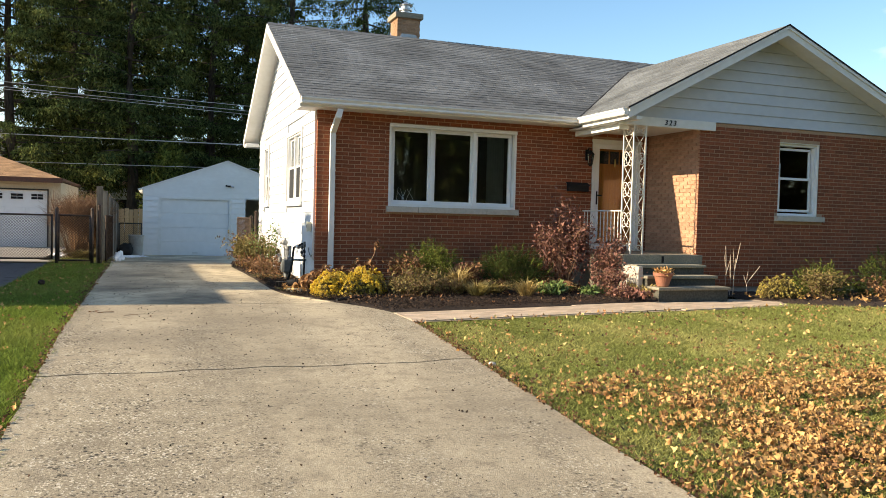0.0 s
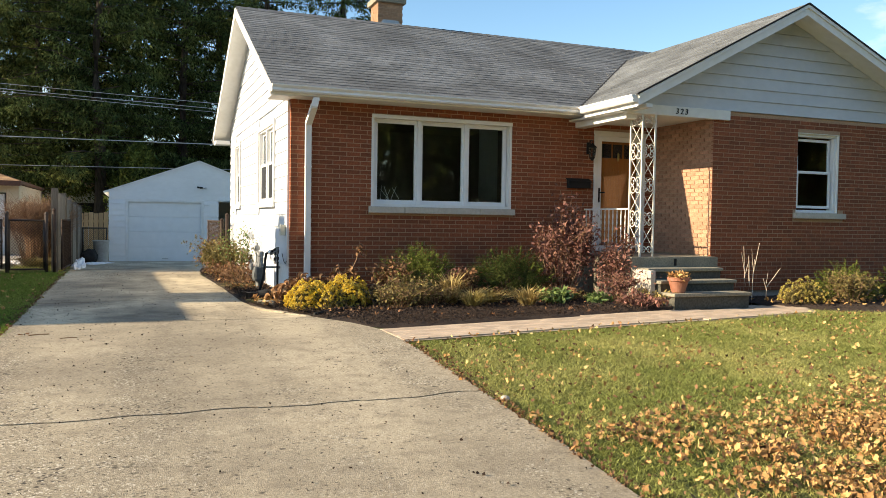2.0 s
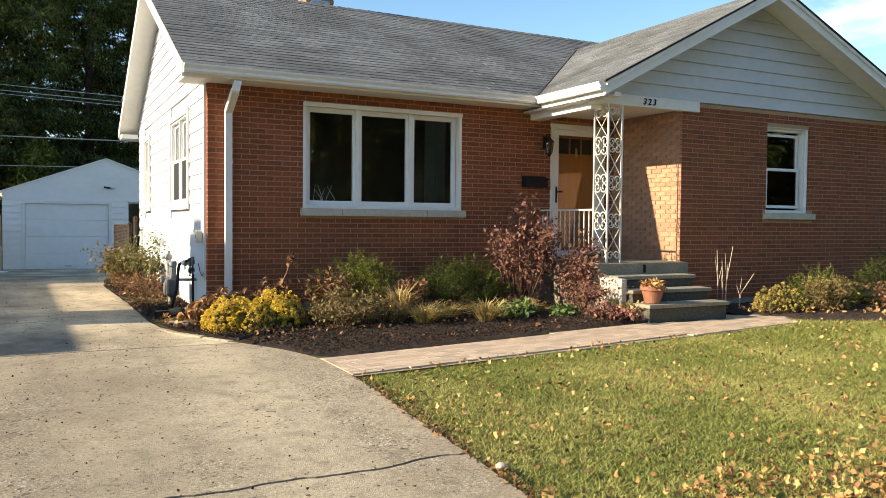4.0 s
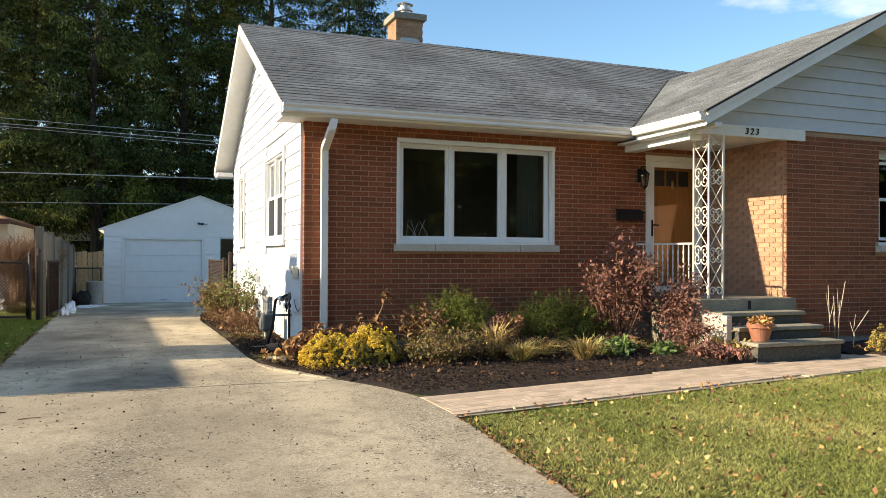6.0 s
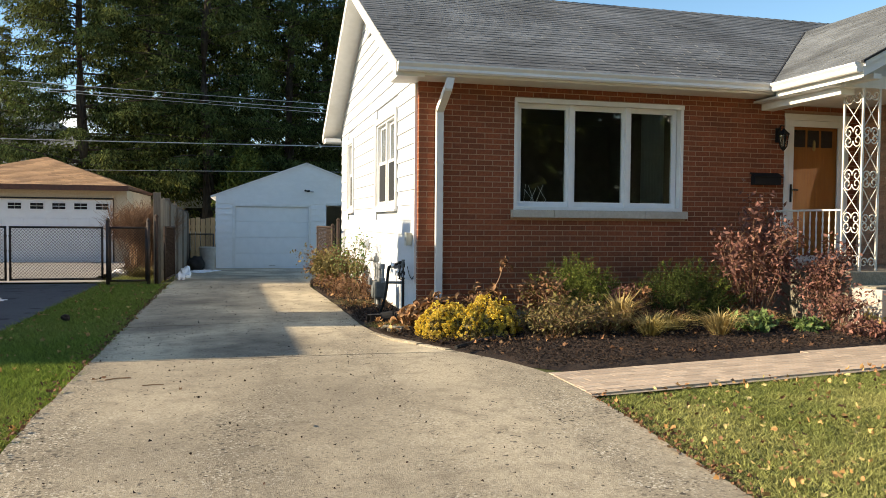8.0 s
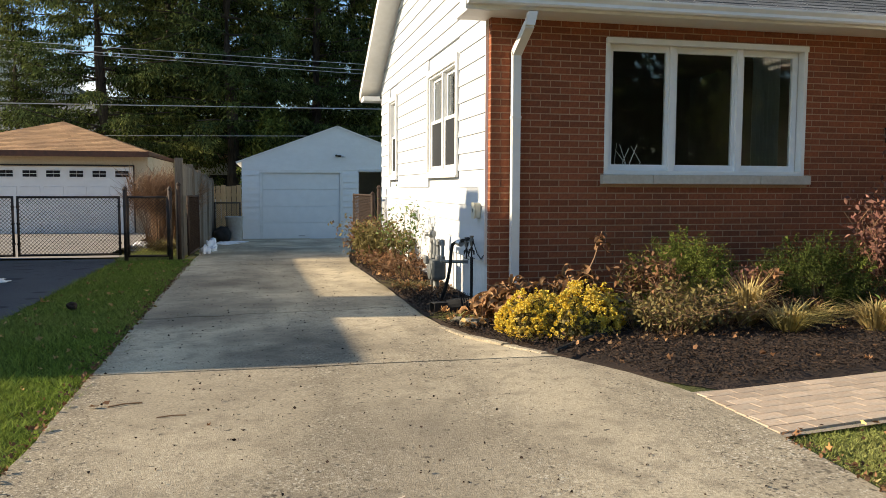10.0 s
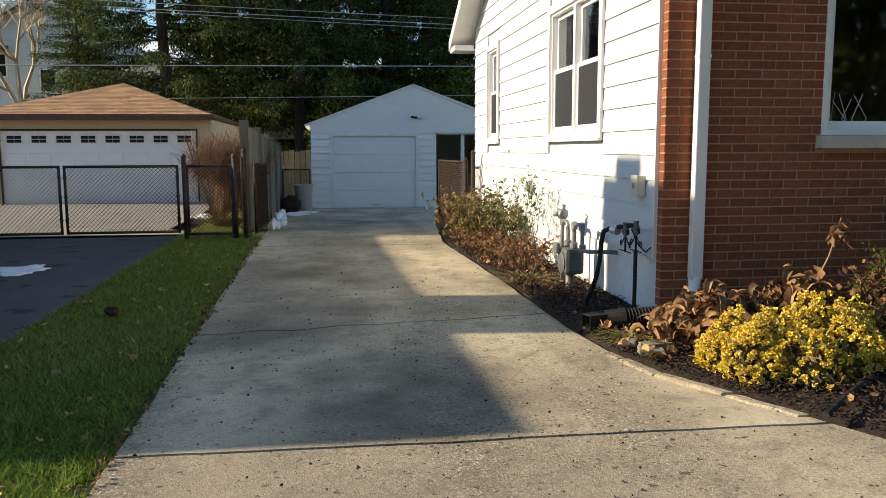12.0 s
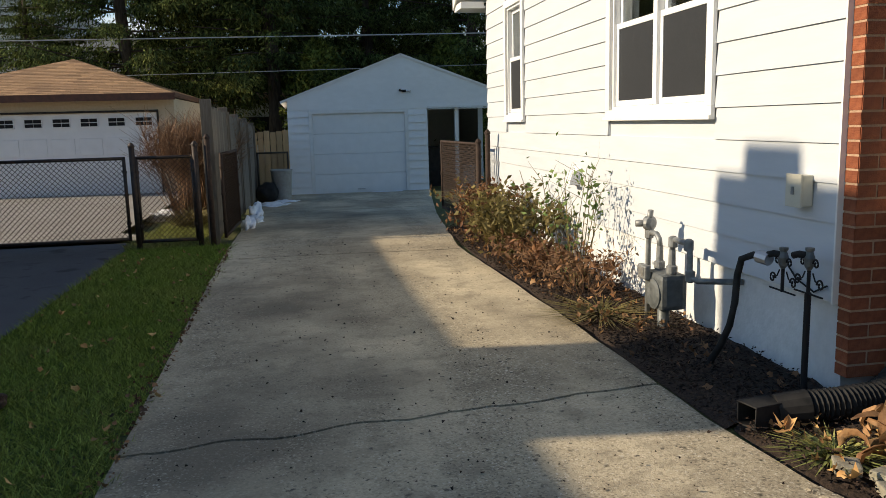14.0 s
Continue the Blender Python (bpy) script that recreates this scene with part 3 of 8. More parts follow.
wall_front = structure("wall_front", wall("y", HY0 + 0.0045, HY0 + 0.25, HX0 + 0.045, WX0 + 0.2, BASE, EAVE + 0.05, [WIN, DOOR]), M_MORTAR, "red brick front wall with pale mortar joints", "wall")
wall_wing = structure("wall_wing_front", wall("y", WY + 0.0045, WY + 0.25, WX0 + 0.0045, HX1, BASE, EAVE + 0.05, [WIN2]), M_MORTAR, "red brick front wall of the projecting wing", "wall")
wall_side = structure("wall_wing_side", wall("x", WX0 + 0.0045, WX0 + 0.25, WY + 0.26, HY0, BASE, EAVE + 0.05), M_MORTAR, "red brick side wall of the wing beside the porch", "wall")
structure("wall_right", box(HX1 - 0.2, HX1 - 0.002, WY + 0.26, HY1, 0.4, EAVE + 0.05), M_BRICK, "plain red brick side wall", "wall")
structure("wall_rear", box(HX0 + 0.2, HX1 - 0.21, HY1 - 0.2, HY1, 0.4, EAVE + 0.05), M_SIDING, "plain white rear wall", "wall")
structure("foundation_front", wall("y", HY0 + 0.03, HY0 + 0.3, HX0 + 0.28, WX0 + 0.2, 0.3, BASE - 0.004), M_FOUND_GREY, "grey concrete foundation under the brick wall", "foundation")
structure("foundation_wing", wall("y", WY + 0.03, WY + 0.3, WX0, HX1, 0.3, BASE - 0.004), M_FOUND_GREY, "grey concrete foundation under the wing", "foundation")
SW1, SW2 = (15.2, 16.79, 2.11, 3.39), (19.49, 20.17, 2.11, 3.39)
BW = (19.2, 19.9, 0.74, 1.06)
wall_left = structure("wall_left", wall("x", HX0 + 0.012, HX0 + 0.22, HY0 + 0.26, HY1 - 0.2, 1.12, EAVE + 0.05, [SW1, SW2]), M_SIDING, "white clapboard side wall of the house", "wall")
structure("foundation_left", wall("x", HX0 + 0.035, HX0 + 0.25, HY0 + 0.095, HY1, 0.3, 1.116, [BW]), M_FOUND, "white painted concrete foundation with hairline crack", "foundation")
# unseen rooms, their dimness put into the surface colour
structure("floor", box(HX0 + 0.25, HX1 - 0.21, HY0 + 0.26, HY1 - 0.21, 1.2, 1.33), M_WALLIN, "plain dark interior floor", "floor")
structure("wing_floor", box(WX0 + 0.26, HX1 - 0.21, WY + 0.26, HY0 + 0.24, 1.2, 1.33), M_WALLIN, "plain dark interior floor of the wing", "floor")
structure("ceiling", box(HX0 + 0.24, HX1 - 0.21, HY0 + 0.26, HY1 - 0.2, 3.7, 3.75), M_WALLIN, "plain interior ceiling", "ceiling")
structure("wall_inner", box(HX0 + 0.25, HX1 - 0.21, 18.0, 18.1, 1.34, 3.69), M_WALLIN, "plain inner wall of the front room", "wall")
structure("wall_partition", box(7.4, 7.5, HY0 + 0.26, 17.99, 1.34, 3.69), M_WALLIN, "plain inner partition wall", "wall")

RIDGE_Y, RIDGE_Z, EAVE_Y, EAVE_Z = 17.58, 5.82, 13.40, 3.755
PITCH = (RIDGE_Z - EAVE_Z) / (RIDGE_Y - EAVE_Y)
RX0, RX1 = 2.42, 14.5
GX, GZ, GEX, GEZ, GY0 = 10.64, 5.40, 7.45, 3.745, 11.82
GP = (GZ - GEZ) / (GX - GEX)
GR = 14.45
GPR = (GZ - GEZ) / (GR - GX)


def gable_top(y):
    """The underside of the main roof over the side wall."""
    return RIDGE_Z - 0.1 - PITCH * abs(y - RIDGE_Y)


structure("gable_left", prism([(HY0 + 0.26, EAVE + 0.052), (HY1, EAVE + 0.052), (HY1, gable_top(HY1) - 0.004), (RIDGE_Y, gable_top(RIDGE_Y) - 0.004), (HY0 + 0.26, gable_top(HY0 + 0.26) - 0.004)], "x", HX0 + 0.012, HX0 + 0.22), M_SIDING, "white clapboard gable end under the roof", "wall")


def board_x(y0, y1, z0, z1, parent, slope=None):
    """A lap board on the side wall; its top may be cut by the roof."""
    if slope:
        ya0, ya1 = max(y0, slope(z0)[0]), min(y1, slope(z0)[1])
        yb0, yb1 = max(y0, slope(z1)[0]), min(y1, slope(z1)[1])
        if ya1 - ya0 < 0.05:
            return
        if yb1 < yb0:
            yb0 = yb1 = (ya0 + ya1) / 2
    else:
        ya0, ya1, yb0, yb1 = y0, y1, y0, y1
    x = HX0
    V = [(x - 0.016, ya0, z0), (x - 0.016, ya1, z0), (x - 0.002, yb1, z1), (x - 0.002, yb0, z1), (x + 0.012, ya0, z0), (x + 0.012, ya1, z0), (x + 0.012, yb1, z1), (x + 0.012, yb0, z1)]
    F = [(0, 3, 2, 1), (4, 5, 6, 7), (0, 1, 5, 4), (1, 2, 6, 5), (2, 3, 7, 6), (3, 0, 4, 7)]
    raw("siding_board", V, F, M_SIDING, parent)


def roof_range(z):
    h = (RIDGE_Z - 0.1 - z) / PITCH
    return (RIDGE_Y - h, RIDGE_Y + h)


EXPO = 0.1945  # board to board
TR = 0.085
holes_l = [(h[0] - TR, h[1] + TR, h[2] - TR, h[3] + TR) for h in (SW1, SW2)]
k = 0
while True:
    z0 = 1.125 + EXPO * k
    z1 = z0 + EXPO - 0.002
    if z0 > 5.62:
        break
    spans = [(HY0 + 0.105, HY1 - 0.01)]
    for h in holes_l:
        if z1 > h[2] and z0 < h[3]:
            spans = [s for a, b in spans for s in ((a, min(b, h[0])), (max(a, h[1]), b)) if s[1] - s[0] > 0.02]
    cut = []
    for a, b in spans:
        if b - a > 4.2:
            m = a + (b - a) * (0.38 + 0.25 * ((k * 7) % 5) / 5)
            cut += [(a, m - 0.001), (m + 0.001, b)]
        else:
            cut.append((a, b))
    for a, b in cut:
        board_x(a, b, z0, min(z1, RIDGE_Z - 0.12), wall_left, roof_range if z1 > 3.6 else None)
    k += 1
# courses cut by window heads and sills are closed by the trim
part("corner_trim", box(HX0 - 0.034, HX0 + 0.01, HY0 + 0.092, HY0 + 0.104, 1.12, EAVE), M_TRIM, wall_left)


# ---- roofs ----
def roof_slope(name, origin, along, upslope, length, height, material, parent, step=0.142, tab=0.31, seed=1, thick=0.008):
    """A slope of lapped shingle tabs: each course stands proud of the one above it."""
    rng = np.random.default_rng(seed)
    o, u, w = Vector(origin), Vector(along).normalized(), Vector(upslope).normalized()
    nrm = u.cross(w).normalized()
    if nrm.z < 0:
        nrm = -nrm
    V, F = [], []
    rows = int(math.ceil(height / step))
    for r in range(rows):
        a, b = r * step, min(height, (r + 1) * step + 0.01)
        x = -rng.uniform(0, tab)
        while x < length:
            x1 = x + tab * rng.uniform(0.92, 1.08)
            p, q = max(0, x), min(length, x1 - 0.004)
            if q - p > 0.01:
                t = thick * rng.uniform(0.7, 1.3)
                e = rng.uniform(-0.006, 0.006)
                n0 = len(V)
                for (uu, ww, hh) in ((p, a + e, 0.0), (q, a + e, 0.0), (p, a + e, t), (q, a + e, t), (p, b, 0.002), (q, b, 0.002)):
                    V.append(o + u * uu + w * ww + nrm * hh)
                F += [(n0, n0 + 1, n0 + 3, n0 + 2), (n0 + 2, n0 + 3, n0 + 5, n0 + 4)]
            x = x1
    ob = raw("shingles", V, F, material, parent)
    tagged(ob, kind="stuff")
    return ob


def deck(name, corners, normal, t, material, parent):
    n = Vector(normal).normalized() * t
    bm = bmesh.new()
    a = [bm.verts.new(Vector(c)) for c in corners]
    b = [bm.verts.new(Vector(c) - n) for c in corners]
    bm.faces.new(a)
    bm.faces.new(b[::-1])
    m = len(a)
    for i in range(m):
        bm.faces.new((a[i], b[i], b[(i + 1) % m], a[(i + 1) % m]))
    bmesh.ops.recalc_face_normals(bm, faces=bm.faces)
    return part(name, bm, material, parent)


roof = thing("main_roof", "grey asphalt shingle roof with dark weather stains", "roof", kind="structure")
REAR_Y = 2 * RIDGE_Y - EAVE_Y
sl = math.hypot(RIDGE_Y - EAVE_Y, RIDGE_Z - EAVE_Z)
deck("deck", [(RX0, EAVE_Y, EAVE_Z), (RX1, EAVE_Y, EAVE_Z), (RX1, RIDGE_Y, RIDGE_Z), (RX0, RIDGE_Y, RIDGE_Z)], (0, -PITCH, 1), 0.08, M_TRIM, roof)
deck("deck", [(RX0, RIDGE_Y, RIDGE_Z), (RX1, RIDGE_Y, RIDGE_Z), (RX1, REAR_Y, EAVE_Z), (RX0, REAR_Y, EAVE_Z)], (0, PITCH, 1), 0.08, M_TRIM, roof)
roof_slope("s", (RX0 - 0.02, EAVE_Y - 0.03, EAVE_Z - 0.012), (1, 0, 0), (0, 1, PITCH), RX1 - RX0 + 0.04, sl + 0.03, M_ROOF, roof, seed=2)
roof_slope("s", (RX0 - 0.02, REAR_Y + 0.03, EAVE_Z - 0.012), (1, 0, 0), (0, -1, PITCH), RX1 - RX0 + 0.04, sl + 0.03, M_ROOF, roof, seed=3)
cap = bmesh.new()
for i in range(int((RX1 - RX0) / 0.2)):
    x = RX0 + i * 0.2
    vs = [cap.verts.new(p) for p in ((x, RIDGE_Y - 0.13, RIDGE_Z - 0.045), (x, RIDGE_Y, RIDGE_Z + 0.03), (x, RIDGE_Y + 0.13, RIDGE_Z - 0.045), (x + 0.22, RIDGE_Y + 0.13, RIDGE_Z - 0.055), (x + 0.22, RIDGE_Y, RIDGE_Z + 0.018), (x + 0.22, RIDGE_Y - 0.13, RIDGE_Z - 0.055))]
    cap.faces.new((vs[0], vs[5], vs[4], vs[1]))
    cap.faces.new((vs[1], vs[4], vs[3], vs[2]))
part("ridge_cap", cap, M_ROOF, roof)
# rake boards and boxed soffits of the gable end
for sgn, name in ((-1, "rake_front"), (1, "rake_rear")):
    y_e = RIDGE_Y + sgn * (RIDGE_Y - EAVE_Y)
    part("rake_board", prism([(y_e, EAVE_Z - 0.012), (RIDGE_Y, RIDGE_Z - 0.012), (RIDGE_Y, RIDGE_Z - 0.17), (y_e, EAVE_Z - 0.17)], "x", RX0 - 0.025, RX0 - 0.002), M_TRIM, roof)
    part("rake_soffit", prism([(y_e, EAVE_Z - 0.085), (RIDGE_Y, RIDGE_Z - 0.085), (RIDGE_Y, RIDGE_Z - 0.11), (y_e, EAVE_Z - 0.11)], "x", RX0, HX0 - 0.005), M_TRIM, roof)
    # boxed return at the eave corner
    ya, yb = sorted((y_e, HY0 + 0.1 if sgn < 0 else HY1))
    part("eave_return", box(RX0 + 0.0, HX0 - 0.031, ya, yb, EAVE_Z - 0.17, EAVE_Z - 0.115, bevel=0.006), M_TRIM, roof)
part("soffit", box(HX0 - 0.012, 7.6, EAVE_Y + 0.02, HY0 + 0.006, EAVE_Z - 0.15, EAVE_Z - 0.12), M_TRIM, roof)
part("fascia", box(RX0, 7.5, EAVE_Y - 0.002, EAVE_Y + 0.02, EAVE_Z - 0.15, EAVE_Z - 0.02), M_TRIM, roof)
part("rear_soffit", box(RX0, RX1, HY1, REAR_Y, EAVE_Z - 0.2, EAVE_Z - 0.17), M_TRIM, roof)
GUT = [(0, 0), (-0.07, 0), (-0.085, 0.02), (-0.075, 0.05), (-0.105, 0.085), (-0.105, 0.105), (-0.098, 0.105), (-0.095, 0.09), (-0.01, 0.09), (-0.01, 0.105), (0, 0.105)]
gutter = thing("gutter", "cream painted metal rain gutter along the eave", "gutter")
part("trough", prism([(EAVE_Y - 0.003 + a, EAVE_Z - 0.125 + b) for a, b in GUT], "x", RX0 - 0.01, GEX - 0.06), M_TRIM, gutter)

for gx0 in (RX0 - 0.013, GEX - 0.06):
    part("end_cap", prism([(EAVE_Y - 0.003 + a, EAVE_Z - 0.125 + b) for a, b in ((0, 0.0), (-0.072, -0.001), (-0.087, 0.02), (-0.077, 0.05), (-0.107, 0.085), (-0.107, 0.106), (0, 0.106))], "x", gx0, gx0 + 0.003), M_TRIM, gutter)
for gx0 in (3.2, 4.1, 5.0, 5.9, 6.8):
    part("hanger", box(gx0, gx0 + 0.03, EAVE_Y - 0.1, EAVE_Y - 0.014, EAVE_Z - 0.026, EAVE_Z - 0.0215), M_TRIM, gutter)

# wing roof
wing_roof = thing("wing_roof", "grey asphalt shingle gable roof over the wing and porch", "roof", kind="structure")
gl = math.hypot(GX - GEX, GZ - GEZ)
GY1 = EAVE_Y + (GZ - EAVE_Z) / PITCH + 0.25
for ex, sg in ((GEX, -1), (GR, 1)):
    deck("deck", [(ex, GY0, GEZ), (GX, GY0, GZ), (GX, GY1, GZ), (ex, GY1, GEZ)] if sg < 0 else [(GX, GY0, GZ), (ex, GY0, GEZ), (ex, GY1, GEZ), (GX, GY1, GZ)], (-GP if sg < 0 else GPR, 0, 1), 0.08, M_TRIM, wing_roof)
roof_slope("s", (GEX - 0.03, GY0 - 0.02, GEZ - 0.012), (0, 1, 0), (1, 0, GP), GY1 - GY0, gl + 0.03, M_ROOF, wing_roof, seed=4)
roof_slope("s", (GR + 0.03, GY0 - 0.02, GEZ - 0.012), (0, 1, 0), (-1, 0, GPR), GY1 - GY0, math.hypot(GR - GX, GZ - GEZ) + 0.03, M_ROOF, wing_roof, seed=5)
for ex in (GEX, GR):
    part("rake_board", prism([(ex, GEZ - 0.012), (GX, GZ - 0.012), (GX, GZ - 0.18), (ex, GEZ - 0.18)], "y", GY0 - 0.025, GY0 - 0.002), M_TRIM, wing_roof)
    part("rake_moulding", prism([(ex, GEZ - 0.014), (GX, GZ - 0.014), (GX, GZ - 0.065), (ex, GEZ - 0.065)], "y", GY0 - 0.05, GY0 - 0.027), M_TRIM, wing_roof)
    part("rake_soffit", prism([(ex, GEZ - 0.085), (GX, GZ - 0.085), (GX, GZ - 0.11), (ex, GEZ - 0.11)], "y", GY0, WY - 0.002), M_TRIM, wing_roof)
for ex in (GEX, GR):
    s_ = 1 if ex < GX else -1
    part("shingle_edge", prism([(ex - s_ * 0.035, GEZ - 0.028), (GX, GZ - 0.01), (GX, GZ + 0.016), (ex - s_ * 0.035, GEZ - 0.002)], "y", GY0 - 0.062, GY0 - 0.022), M_EDGE, wing_roof, "dark cut edge of the shingles")
part("valley_strip", tube([(GEX + (z - GEZ) / GP, EAVE_Y + (z - EAVE_Z) / PITCH, z + 0.006) for z in (3.77, 4.3, 4.9, 5.36)], 0.02, 6), M_EDGE, wing_roof, "dark tarred valley between the slopes")
part("fascia", box(GEX - 0.002, GEX + 0.02, GY0, EAVE_Y - 0.11, GEZ - 0.19, GEZ - 0.02), M_TRIM, wing_roof)
part("eave_box", box(GEX + 0.16, 7.72, GY0, WY - 0.02, GEZ - 0.19, GEZ - 0.13, bevel=0.005), M_TRIM, wing_roof)
part("porch_ceiling", box(GEX + 0.022, WX0 + 0.005, WY - 0.0, HY0 - 0.006, 3.545, 3.575), M_TRIM, wing_roof)
part("porch_beam", box(7.6, 7.8, WY + 0.06, HY0 - 0.002, 3.45, 3.544, bevel=0.008), M_TRIM, wing_roof)
part("porch_lintel", box(7.56, 9.5, WY - 0.055, WY + 0.055, 3.52, 3.672, bevel=0.006), M_TRIM, wing_roof)
gutter_w = thing("gutter", "cream painted metal rain gutter on the porch eave", "gutter")
part("trough", prism([(GEX - 0.003 + a, GEZ - 0.125 + b) for a, b in GUT], "y", GY0 - 0.01, EAVE_Y - 0.12), M_TRIM, gutter_w)
part("end_cap", prism([(GEX - 0.003 + a, GEZ - 0.125 + b) for a, b in ((0, 0.0), (-0.072, -0.001), (-0.087, 0.02), (-0.077, 0.05), (-0.107, 0.085), (-0.107, 0.106), (0, 0.106))], "y", GY0 - 0.014, GY0 - 0.0105), M_TRIM, gutter_w)
part("hanger", box(GEX - 0.1, GEX - 0.014, 12.6, 12.63, GEZ - 0.026, GEZ - 0.0215), M_TRIM, gutter_w)
# gable siding of the wing
gable = structure("wing_gable", prism([(7.82, 3.675), (GR - 0.4, 3.675), (GX, GZ - 0.115)], "y", WY - 0.0, WY + 0.2), M_SIDING, "white lap siding gable above the wing", "wall")
k = 0
while True:
    z0 = 3.675 + 0.19 * k
    if z0 > GZ - 0.2:
        break
    z1 = min(z0 + 0.188, GZ - 0.14)
    h0, h1 = (GZ - 0.115 - z0) / GP, (GZ - 0.115 - z1) / GP
    g0, g1 = (GZ - 0.115 - z0) / GPR, (GZ - 0.115 - z1) / GPR
    V = [(GX - h0, WY - 0.026, z0), (GX + g0, WY - 0.026, z0), (GX + g1, WY - 0.004, z1), (GX - h1, WY - 0.004, z1), (GX - h0, WY - 0.001, z0), (GX + g0, WY - 0.001, z0)]
    raw("siding_board", V, [(0, 1, 2, 3), (4, 5, 1, 0)], M_SIDING, gable)
    k += 1

# ---- closing brickwork is laid last ----

# ---- windows and door ----
def pane(parent, axis, c, u0, u1, z0, z1):
    bm = box(u0, u1, c, c + 0.006, z0, z1) if axis == "y" else box(c, c + 0.006, u0, u1, z0, z1)
    ob = part("pane", bm, M_GLASS, parent, "clear reflecting glass pane")
    ob.visible_shadow = False
    return ob


def ring(axis, c0, c1, u0, u1, z0, z1, w, bevel=0.004):
    """A rectangular frame of members w wide, between planes c0 and c1."""
    bm = bmesh.new()
    for a, b, c, d in ((u0, u1, z1 - w, z1), (u0, u1, z0, z0 + w), (u0, u0 + w, z0 + w, z1 - w), (u1 - w, u1, z0 + w, z1 - w)):
        if axis == "y":
            add_box(bm, a, b, c0, c1, c, d, bevel)
        else:
            add_box(bm, c0, c1, a, b, c, d, bevel)
    return bm


window_1 = thing("window_1", "large white three-part picture window in the brick front", "window", kind="structure")
x0, x1, z0, z1 = WIN
part("window_frame", ring("y", HY0 - 0.012, HY0 + 0.15, x0 - 0.03, x1 + 0.03, z0 - 0.0, z1 + 0.03, 0.045), M_TRIM, window_1)
part("head_trim", box(x0 - 0.03, x1 + 0.03, HY0 - 0.03, HY0 - 0.013, z1 - 0.02, z1 + 0.04, bevel=0.005), M_TRIM, window_1)
SASHES = ((x0 + 0.025, 4.805), (4.805, 5.61), (5.61, x1 - 0.025))
for a, b in SASHES:
    sash = part("sash", ring("y", HY0 + 0.08, HY0 + 0.13, a + 0.003, b - 0.003, z0 + 0.046, z1 - 0.016, 0.064), M_VINYL, window_1)
    pane(sash, "y", HY0 + 0.1, a + 0.06, b - 0.06, z0 + 0.104, z1 - 0.076)
for a, _ in SASHES[1:]:
    part("mullion", box(a - 0.034, a + 0.034, HY0 + 0.045, HY0 + 0.079, z0 + 0.046, z1 - 0.016, bevel=0.004), M_VINYL, window_1)
for a, b in ((3.97, 4.535), (4.541, 5.82), (5.826, 6.455)):
    part("window_sill", box(a, b, HY0 - 0.075, HY0 + 0.1, 1.947, 2.043, bevel=0.006), M_STONE, window_1, "pale limestone sill block")
curtain = thing("curtain", "grey green curtain hanging inside the picture window", "curtain")
bm = bmesh.new()
top, bot = [], []
for i in range(60):
    x = 5.98 + 0.34 * i / 59
    y = HY0 + 0.36 + 0.03 * math.sin(i * 0.75)
    top.append(bm.verts.new((x, y, 3.45)))
    bot.append(bm.verts.new((x, y, 1.332)))
for i in range(59):
    bm.faces.new((bot[i], bot[i + 1], top[i + 1], top[i]))
bmesh.ops.solidify(bm, geom=bm.faces[:], thickness=0.004)
part("drape", bm, M_CURTAIN, curtain, smooth=True)
part("rod", tube([(3.95, HY0 + 0.36, 3.47), (6.5, HY0 + 0.36, 3.47)], 0.012), M_STEEL, curtain)

orn = thing("window_ornament", "small white branching ornament standing inside the window", "ornament")
rng_o = np.random.default_rng(3)
for i in range(6):
    a = Vector((4.28 + 0.03 * i, HY0 + 0.2, 2.06))
    part("twig", tube([a, a + Vector((rng_o.uniform(-0.08, 0.1), 0, 0.12)), a + Vector((rng_o.uniform(-0.12, 0.22), 0, rng_o.uniform(0.18, 0.36)))], 0.006, 5, 0.003), M_VINYL, orn)
part("foot", box(4.24, 4.5, HY0 + 0.13, HY0 + 0.27, 2.035, 2.062, bevel=0.004), M_VINYL, orn)
structure("window_board", box(WIN[0], WIN[1], HY0 + 0.152, HY0 + 0.3, 2.01, 2.034), M_TRIM, "white inner window board", "window board")


